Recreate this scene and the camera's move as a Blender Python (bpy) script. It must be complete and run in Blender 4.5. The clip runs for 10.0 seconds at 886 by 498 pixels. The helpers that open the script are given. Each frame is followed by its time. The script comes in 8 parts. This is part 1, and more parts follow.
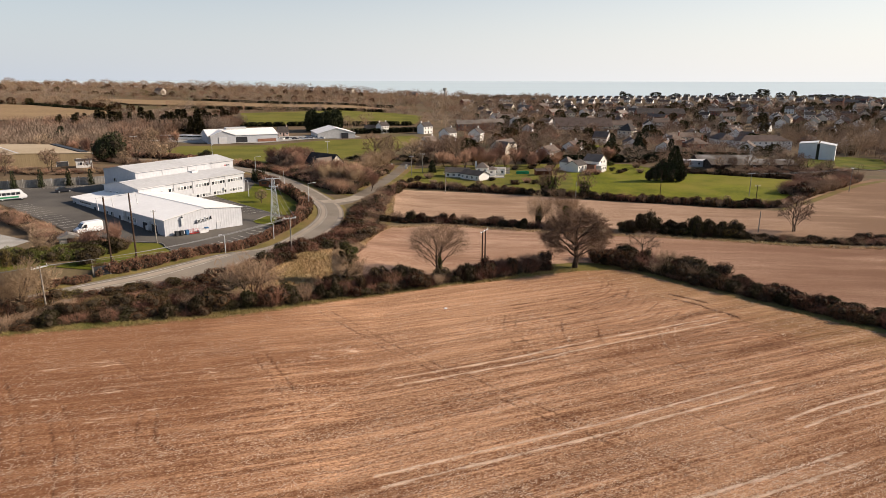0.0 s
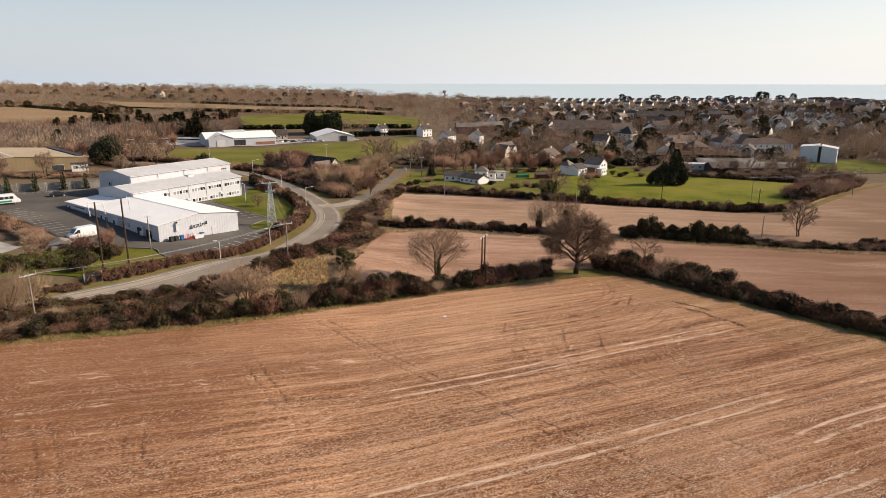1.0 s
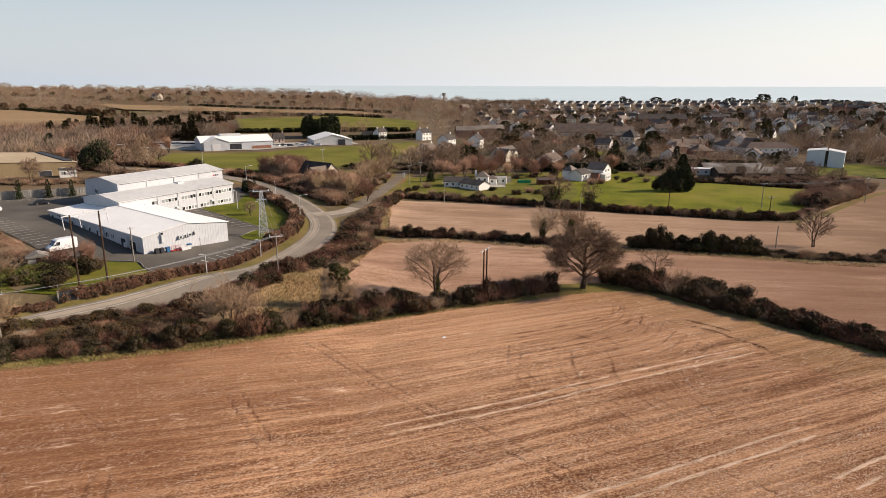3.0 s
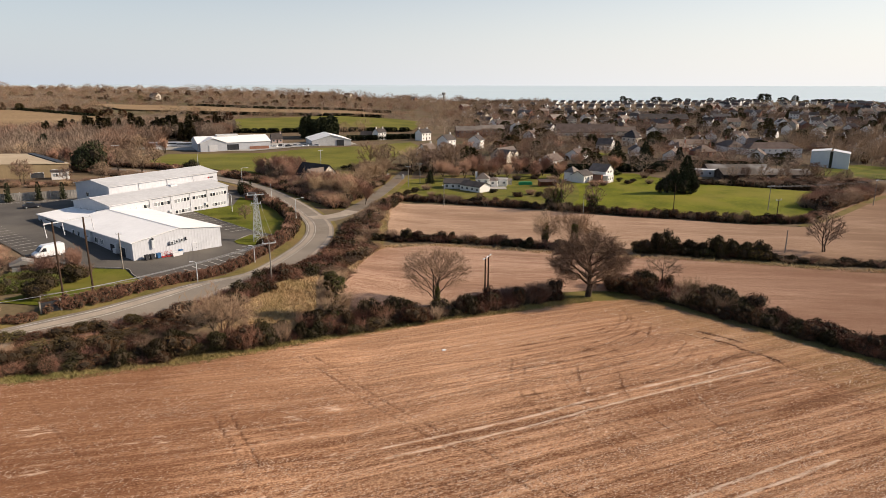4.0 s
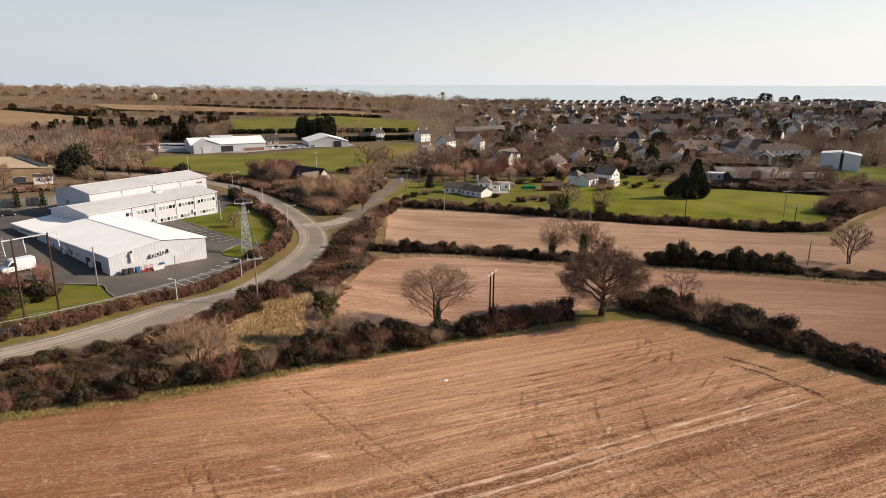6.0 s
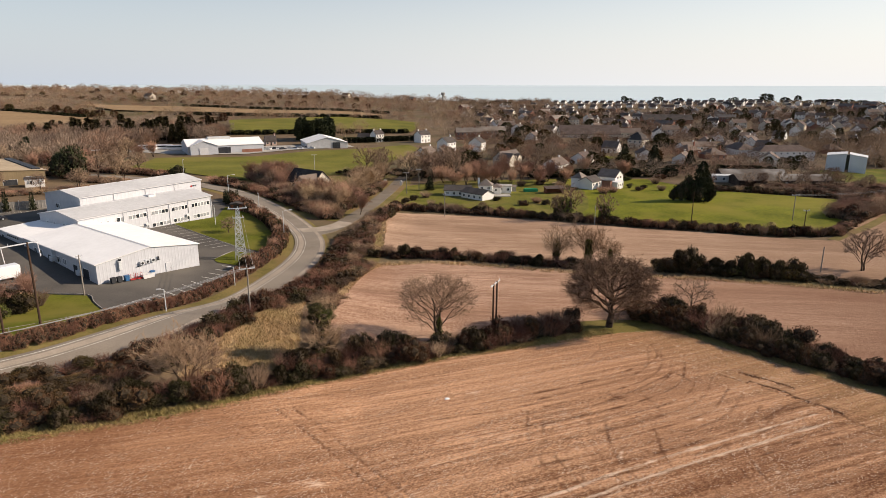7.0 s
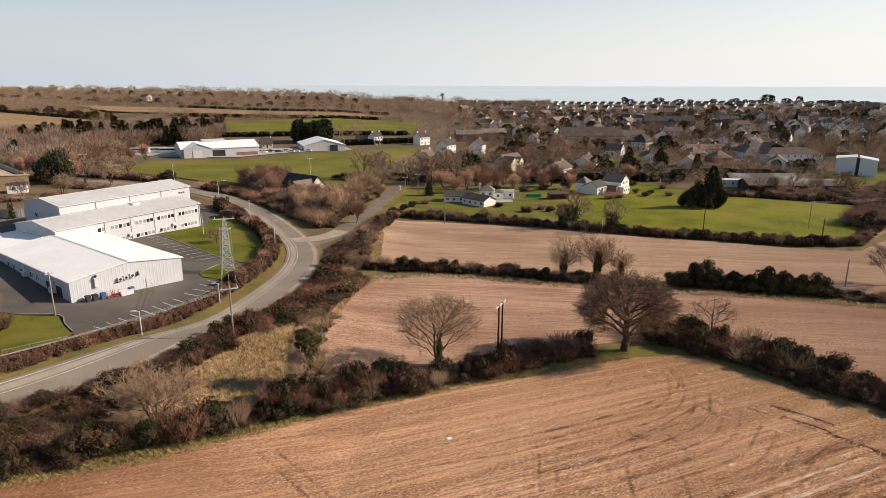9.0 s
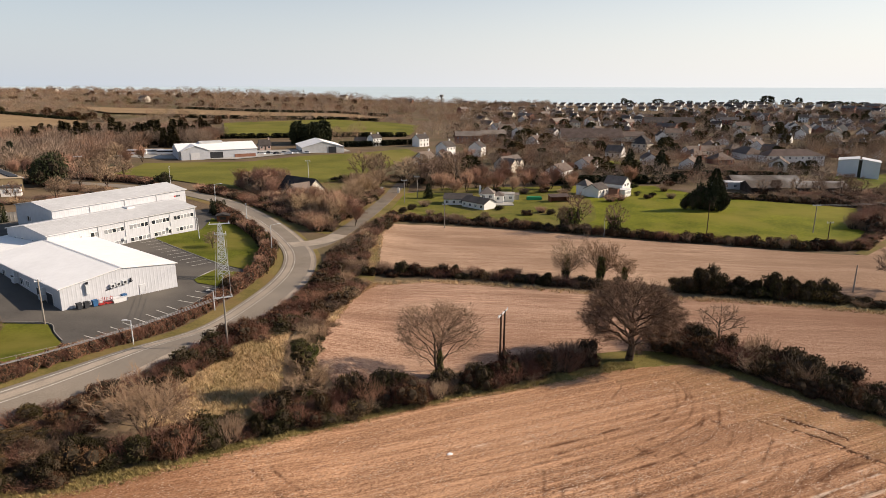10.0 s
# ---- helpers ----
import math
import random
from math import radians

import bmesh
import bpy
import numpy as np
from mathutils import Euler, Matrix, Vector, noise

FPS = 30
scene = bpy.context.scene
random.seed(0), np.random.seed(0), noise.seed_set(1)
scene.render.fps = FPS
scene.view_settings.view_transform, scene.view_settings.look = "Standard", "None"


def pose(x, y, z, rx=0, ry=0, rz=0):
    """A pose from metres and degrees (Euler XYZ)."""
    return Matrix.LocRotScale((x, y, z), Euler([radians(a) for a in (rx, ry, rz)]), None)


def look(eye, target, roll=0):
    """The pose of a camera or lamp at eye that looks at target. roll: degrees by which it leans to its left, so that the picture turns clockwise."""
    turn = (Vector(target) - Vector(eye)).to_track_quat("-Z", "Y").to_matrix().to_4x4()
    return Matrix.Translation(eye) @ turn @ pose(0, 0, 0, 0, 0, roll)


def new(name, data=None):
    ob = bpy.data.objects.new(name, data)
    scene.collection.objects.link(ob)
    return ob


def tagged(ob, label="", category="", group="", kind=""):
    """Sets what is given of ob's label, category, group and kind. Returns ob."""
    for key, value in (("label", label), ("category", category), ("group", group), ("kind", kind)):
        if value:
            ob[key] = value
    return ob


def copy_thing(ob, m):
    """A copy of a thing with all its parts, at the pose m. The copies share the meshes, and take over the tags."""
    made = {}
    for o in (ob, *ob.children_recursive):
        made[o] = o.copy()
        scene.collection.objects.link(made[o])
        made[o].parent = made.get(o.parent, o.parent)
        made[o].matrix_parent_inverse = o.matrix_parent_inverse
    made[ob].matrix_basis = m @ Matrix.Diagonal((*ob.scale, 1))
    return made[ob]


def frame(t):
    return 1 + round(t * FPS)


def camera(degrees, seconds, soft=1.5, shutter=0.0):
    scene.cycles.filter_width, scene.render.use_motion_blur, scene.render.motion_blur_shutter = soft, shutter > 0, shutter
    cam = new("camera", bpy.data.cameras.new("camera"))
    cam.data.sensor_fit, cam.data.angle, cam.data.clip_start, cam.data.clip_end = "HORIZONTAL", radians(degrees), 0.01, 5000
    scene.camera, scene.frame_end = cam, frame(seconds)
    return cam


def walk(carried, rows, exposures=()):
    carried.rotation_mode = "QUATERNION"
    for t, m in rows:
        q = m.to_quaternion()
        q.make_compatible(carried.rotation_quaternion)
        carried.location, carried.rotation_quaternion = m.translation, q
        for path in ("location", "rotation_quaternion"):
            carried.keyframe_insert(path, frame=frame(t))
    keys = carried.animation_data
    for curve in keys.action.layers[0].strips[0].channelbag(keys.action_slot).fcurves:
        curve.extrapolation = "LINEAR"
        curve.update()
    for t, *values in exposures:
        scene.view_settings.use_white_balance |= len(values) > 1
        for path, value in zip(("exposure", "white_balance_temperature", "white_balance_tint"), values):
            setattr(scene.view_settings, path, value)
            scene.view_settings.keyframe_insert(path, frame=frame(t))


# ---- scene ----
cam = camera(70.0, 10.0, 0.85)
PATH = [
    (0, (0.214, 1.094, 37.549), (0.209, 3.026, 37.031), 0.1),
    (0.5, (0.288, 2.173, 37.616), (0.283, 4.105, 37.101), 0.1),
    (1, (0.357, 3.427, 37.68), (0.353, 5.361, 37.169), 0.1),
    (1.5, (0.43, 4.92, 37.751), (0.425, 6.855, 37.244), 0.1),
    (2, (0.385, 6.572, 37.843), (0.382, 8.507, 37.338), 0.1),
    (2.5, (0.376, 8.515, 37.932), (0.373, 10.45, 37.428), 0.1),
    (4, (0.337, 15.079, 38.23), (0.335, 17.014, 37.724), 0.1),
    (4.5, (0.266, 17.443, 38.342), (0.265, 19.378, 37.835), 0.1),
    (5, (0.135, 19.842, 38.413), (0.135, 21.776, 37.905), 0.1),
    (5.5, (0.043, 22.203, 38.454), (0.044, 24.138, 37.946), 0.1),
    (7, (-0.176, 29.144, 38.681), (-0.175, 31.079, 38.174), 0.1),
    (7.5, (-0.247, 31.401, 38.747), (-0.246, 33.336, 38.241), 0.1),
    (8, (-0.332, 33.594, 38.81), (-0.33, 35.53, 38.304), 0.1),
    (8.5, (-0.362, 35.727, 38.917), (-0.36, 37.662, 38.413), 0.1),
    (9, (-0.375, 37.62, 39.01), (-0.372, 39.555, 38.505), 0.1),
    (9.5, (-0.45, 39.174, 39.108), (-0.446, 41.11, 38.607), 0.1),
    (10, (-0.561, 40.25, 39.174), (-0.555, 42.186, 38.672), 0.1),
]
walk(cam, [(t, look(eye, aim, roll)) for t, eye, aim, roll in PATH], [(0.0, 0.33, 7100, 16), (10.0, 0.33, 7100, 16)])

# ---- world, sun, exposure ----
SUN_AZ, SUN_EL = radians(82), radians(29)   # clockwise from +y
world = bpy.data.worlds.new("sky")
scene.world = world
world.use_nodes = True
wn, wl = world.node_tree.nodes, world.node_tree.links
wn.clear()
sky = wn.new("ShaderNodeTexSky")
sky.sky_type = "NISHITA"
sky.sun_disc = False
sky.sun_elevation, sky.sun_rotation = SUN_EL, SUN_AZ
sky.altitude, sky.air_density, sky.dust_density, sky.ozone_density = 60, 1.0, 0.6, 1.2
wbg = wn.new("ShaderNodeBackground")
wbg.inputs["Strength"].default_value = 0.10
wout = wn.new("ShaderNodeOutputWorld")
# pale sea haze low over the horizon
wco, wsep, wmr, wmix = wn.new("ShaderNodeTexCoord"), wn.new("ShaderNodeSeparateXYZ"), wn.new("ShaderNodeMapRange"), wn.new("ShaderNodeMix")
wl.new(wco.outputs["Generated"], wsep.inputs[0])
wl.new(wsep.outputs["Z"], wmr.inputs["Value"])
wmr.inputs["From Min"].default_value, wmr.inputs["From Max"].default_value = 0.0, 0.26
wmr.inputs["To Min"].default_value, wmr.inputs["To Max"].default_value = 0.96, 0.0
wmix.data_type = "RGBA"
wl.new(wmr.outputs[0], wmix.inputs["Factor"])
wl.new(sky.outputs[0], wmix.inputs["A"])
# the haze is brighter and warmer towards the sun
wside, whaze = wn.new("ShaderNodeMapRange"), wn.new("ShaderNodeMix")
wside.interpolation_type = "SMOOTHSTEP"
wl.new(wsep.outputs["X"], wside.inputs["Value"])
wside.inputs["From Min"].default_value, wside.inputs["From Max"].default_value = -0.9, 0.75
whaze.data_type = "RGBA"
whaze.inputs["A"].default_value, whaze.inputs["B"].default_value = (4.05, 4.95, 5.95, 1), (7.05, 7.6, 7.9, 1)
wl.new(wside.outputs[0], whaze.inputs["Factor"])
wl.new(whaze.outputs["Result"], wmix.inputs["B"])
wl.new(wmix.outputs["Result"], wbg.inputs["Color"])
wl.new(wbg.outputs[0], wout.inputs["Surface"])

sun_data = bpy.data.lights.new("sun", "SUN")
sun_data.energy, sun_data.angle, sun_data.color = 5.0, radians(0.5), (1.0, 0.90, 0.76)
sun_lamp = new("sun", sun_data)
sun_lamp.matrix_world = look((0, 0, 0), (-math.sin(SUN_AZ) * math.cos(SUN_EL), -math.cos(SUN_AZ) * math.cos(SUN_EL), -math.sin(SUN_EL)))

# ---- materials ----


def surface(name, low, high, fine=4.0, broad=0.25, rough=0.85, bump=0.3, relief=0.05, metal=0.0, tint=None, vary=0.0, third=None, stretch=None, turn=0.0, spec=0.06):
    """Two colours mixed by fine and broad noise, with relief; vary: how far objects differ; third: patches of a third colour."""
    m = bpy.data.materials.new(name)
    m.use_nodes = True
    n, l = m.node_tree.nodes, m.node_tree.links
    b = n["Principled BSDF"]
    b.inputs["Roughness"].default_value = rough
    b.inputs["Metallic"].default_value = metal
    b.inputs["Specular IOR Level"].default_value = spec
    b.inputs["Diffuse Roughness"].default_value = 0.08 if rough > 0.8 else 0.0
    geo = n.new("ShaderNodeNewGeometry")
    where = geo.outputs["Position"]
    if stretch:
        mp = n.new("ShaderNodeMapping")
        mp.vector_type = "TEXTURE"
        mp.inputs["Rotation"].default_value = (0, 0, radians(turn))
        mp.inputs["Scale"].default_value = stretch
        l.new(where, mp.inputs["Vector"])
        where2 = mp.outputs[0]
    else:
        where2 = where
    f = n.new("ShaderNodeTexNoise")
    f.inputs["Scale"].default_value, f.inputs["Detail"].default_value, f.inputs["Roughness"].default_value = fine, 5, 0.65
    l.new(where, f.inputs["Vector"])
    g = n.new("ShaderNodeTexNoise")
    g.inputs["Scale"].default_value, g.inputs["Detail"].default_value = broad, 4
    l.new(where2, g.inputs["Vector"])
    add = n.new("ShaderNodeMath")
    add.operation = "ADD"
    l.new(f.outputs["Fac"], add.inputs[0])
    l.new(g.outputs["Fac"], add.inputs[1])
    mr = n.new("ShaderNodeMapRange")
    mr.inputs["From Min"].default_value, mr.inputs["From Max"].default_value = 0.72, 1.28
    l.new(add.outputs[0], mr.inputs["Value"])
    mix = n.new("ShaderNodeMix")
    mix.data_type = "RGBA"
    mix.inputs["A"].default_value, mix.inputs["B"].default_value = (*low, 1), (*high, 1)
    l.new(mr.outputs[0], mix.inputs["Factor"])
    col = mix.outputs["Result"]
    if third:
        h = n.new("ShaderNodeTexNoise")
        h.inputs["Scale"].default_value, h.inputs["Detail"].default_value = broad * 0.35, 3
        l.new(where2, h.inputs["Vector"])
        mr2 = n.new("ShaderNodeMapRange")
        mr2.inputs["From Min"].default_value, mr2.inputs["From Max"].default_value = 0.5, 0.68
        l.new(h.outputs["Fac"], mr2.inputs["Value"])
        mix2 = n.new("ShaderNodeMix")
        mix2.data_type = "RGBA"
        l.new(mr2.outputs[0], mix2.inputs["Factor"])
        l.new(col, mix2.inputs["A"])
        mix2.inputs["B"].default_value = (*third, 1)
        col = mix2.outputs["Result"]
    if vary:
        info = n.new("ShaderNodeObjectInfo")
        hsv = n.new("ShaderNodeHueSaturation")
        mv = n.new("ShaderNodeMapRange")
        mv.inputs["To Min"].default_value, mv.inputs["To Max"].default_value = 1 - vary, 1 + vary
        l.new(info.outputs["Random"], mv.inputs["Value"])
        l.new(mv.outputs[0], hsv.inputs["Value"])
        mh = n.new("ShaderNodeMapRange")
        mh.inputs["To Min"].default_value, mh.inputs["To Max"].default_value = 0.5 - vary * 0.04, 0.5 + vary * 0.04
        l.new(info.outputs["Random"], mh.inputs["Value"])
        l.new(mh.outputs[0], hsv.inputs["Hue"])
        l.new(col, hsv.inputs["Color"])
        col = hsv.outputs[0]
    l.new(col, b.inputs["Base Color"])
    if bump:
        bp = n.new("ShaderNodeBump")
        bp.inputs["Strength"].default_value, bp.inputs["Distance"].default_value = bump, relief
        l.new(f.outputs["Fac"], bp.inputs["Height"])
        l.new(bp.outputs[0], b.inputs["Normal"])
    return m


def stubble(name, soil, straw, dark, turn, fine=3.6, marks=False, combed=1.0, darken=None):
    """Harvested and cultivated ground: streaks of straw along the rows on clods of soil. marks: swept straw, ruts and grassy headland follow the mesh's own attributes."""
    m = bpy.data.materials.new(name)
    m.use_nodes = True
    n, l = m.node_tree.nodes, m.node_tree.links
    b = n["Principled BSDF"]
    b.inputs["Roughness"].default_value = 0.95
    b.inputs["Specular IOR Level"].default_value = 0.03
    b.inputs["Diffuse Roughness"].default_value = 0.13
    geo = n.new("ShaderNodeNewGeometry")

    def noise_at(scale, stretch=(1, 1, 1), detail=4, wobble=0.0):
        mp = n.new("ShaderNodeMapping")
        mp.vector_type = "TEXTURE"
        mp.inputs["Rotation"].default_value = (0, 0, radians(turn))
        mp.inputs["Scale"].default_value = stretch
        l.new(geo.outputs["Position"], mp.inputs["Vector"])
        t = n.new("ShaderNodeTexNoise")
        t.inputs["Scale"].default_value, t.inputs["Detail"].default_value = scale, detail
        t.inputs["Roughness"].default_value = 0.62
        t.inputs["Distortion"].default_value = wobble
        l.new(mp.outputs[0], t.inputs["Vector"])
        return t.outputs["Fac"]

    def ranged(v, a, c):
        r = n.new("ShaderNodeMapRange")
        r.inputs["From Min"].default_value, r.inputs["From Max"].default_value = a, c
        l.new(v, r.inputs["Value"])
        return r.outputs[0]

    def blend(fac, a, c):
        x = n.new("ShaderNodeMix")
        x.data_type = "RGBA"
        l.new(fac, x.inputs["Factor"])
        for socket, v in (("A", a), ("B", c)):
            if isinstance(v, tuple):
                x.inputs[socket].default_value = (*v, 1)
            else:
                l.new(v, x.inputs[socket])
        return x.outputs["Result"]

    def times(a, c):
        x = n.new("ShaderNodeMath")
        x.operation = "MULTIPLY"
        l.new(a, x.inputs[0])
        l.new(c, x.inputs[1])
        return x.outputs[0]

    def part_of(v, k):
        x = n.new("ShaderNodeMath")
        x.operation = "MULTIPLY"
        x.inputs[1].default_value = k
        l.new(v, x.inputs[0])
        return x.outputs[0]

    streak = noise_at(1.7, (11, 1, 1), 5, 0.4)
    rows = noise_at(3.8, (20, 1, 1), 4, 0.15)
    drill = noise_at(2.2, (34, 1, 1), 3, 0.25)
    clod = noise_at(fine, (1.5, 1, 1), 6)
    grain = noise_at(9.0, (1.6, 1, 1), 4)
    patch = noise_at(0.035, (1.8, 1, 1), 3)
    both = n.new("ShaderNodeMath")
    both.operation = "ADD"
    l.new(clod, both.inputs[0])
    l.new(grain, both.inputs[1])
    c = blend(ranged(both.outputs[0], 0.962, 1.06), soil, straw)
    worn = noise_at(0.07, (3.5, 1, 1), 3)
    c = blend(part_of(times(times(ranged(rows, 0.50, 0.62), ranged(grain, 0.60, 0.46)), ranged(worn, 0.62, 0.42)), 0.7), c, dark)
    c = blend(times(times(ranged(streak, 0.50, 0.62), ranged(grain, 0.42, 0.56)), ranged(worn, 0.42, 0.64)), c, tuple(min(1, v * 1.6) for v in straw))
    c = blend(part_of(times(times(ranged(drill, 0.52, 0.62), ranged(grain, 0.36, 0.54)), ranged(worn, 0.32, 0.52)), combed), c, tuple(min(1, v * 1.65) for v in straw))

    bout = noise_at(1.5, (32, 1, 1), 3, 0.12)
    c = blend(part_of(times(ranged(bout, 0.55, 0.66), ranged(clod, 0.62, 0.42)), 0.75 * combed), c, dark)
    c = blend(part_of(times(ranged(bout, 0.46, 0.36), ranged(clod, 0.36, 0.56)), 0.6 * combed), c, tuple(min(1, v * 1.35) for v in straw))
    c = blend(part_of(ranged(patch, 0.45, 0.65), 0.65), c, soil)
    if marks:
        # long drill lines, dark where the soil shows and pale where the straw lies
        drawn = noise_at(0.95, (60, 1, 1), 3, 0.1)
        c = blend(part_of(times(ranged(drawn, 0.53, 0.60), ranged(grain, 0.62, 0.44)), 0.75), c, dark)
        c = blend(part_of(times(ranged(drawn, 0.46, 0.38), ranged(grain, 0.36, 0.56)), 0.75), c, tuple(min(1, v * 1.5) for v in straw))
    band = noise_at(0.16, (5, 1, 1), 3, 0.3)
    c = blend(part_of(ranged(band, 0.52, 0.70), 0.42), c, dark)
    c = blend(part_of(ranged(band, 0.48, 0.30), 0.40), c, tuple(min(1, v * 1.15) for v in straw))
    if darken:
        # darker, redder soil colour towards one side of the field
        xyz = n.new("ShaderNodeSeparateXYZ")
        l.new(geo.outputs["Position"], xyz.inputs[0])
        c = blend(times(part_of(ranged(xyz.outputs["X"], darken[0], darken[1]), darken[2]), ranged(worn, 0.30, 0.52)), c, tuple(v * 0.8 for v in soil))
    if marks:
        def mark(kind):
            x = n.new("ShaderNodeAttribute")
            x.attribute_name = kind
            return x.outputs["Fac"]
        c = blend(times(mark("stubbly"), ranged(grain, 0.30, 0.62)), c, tuple(min(1, v * 1.25) for v in straw))
        c = blend(mark("dark_soil"), c, tuple(v * 0.85 for v in soil))
        c = blend(times(mark("headland"), ranged(clod, 0.36, 0.78)), c, (0.265, 0.165, 0.07))

        def broken(kind, by, k):
            """The mark, broken up by a noise into flecks with ragged edges."""
            x = n.new("ShaderNodeMath")
            x.operation = "MULTIPLY_ADD"
            x.inputs[1].default_value = k
            l.new(by, x.inputs[0])
            l.new(mark(kind), x.inputs[2])
            return x.outputs[0]

        thin = noise_at(2.6, (7, 1, 1), 4, 0.2)
        c = blend(part_of(ranged(broken("straw", thin, 1.8), 1.26, 1.66), 0.92), c, (0.78, 0.575, 0.42))
        c = blend(part_of(ranged(broken("rut", grain, 1.2), 0.90, 1.32), 0.85), c, tuple(v * 0.8 for v in dark))
    l.new(c, b.inputs["Base Color"])
    bp = n.new("ShaderNodeBump")
    bp.inputs["Strength"].default_value, bp.inputs["Distance"].default_value = 0.9, 0.16
    l.new(clod, bp.inputs["Height"])
    bp2 = n.new("ShaderNodeBump")
    bp2.inputs["Strength"].default_value, bp2.inputs["Distance"].default_value = 0.4, 0.08
    l.new(rows, bp2.inputs["Height"])
    l.new(bp.outputs[0], bp2.inputs["Normal"])
    l.new(bp2.outputs[0], b.inputs["Normal"])
    return m


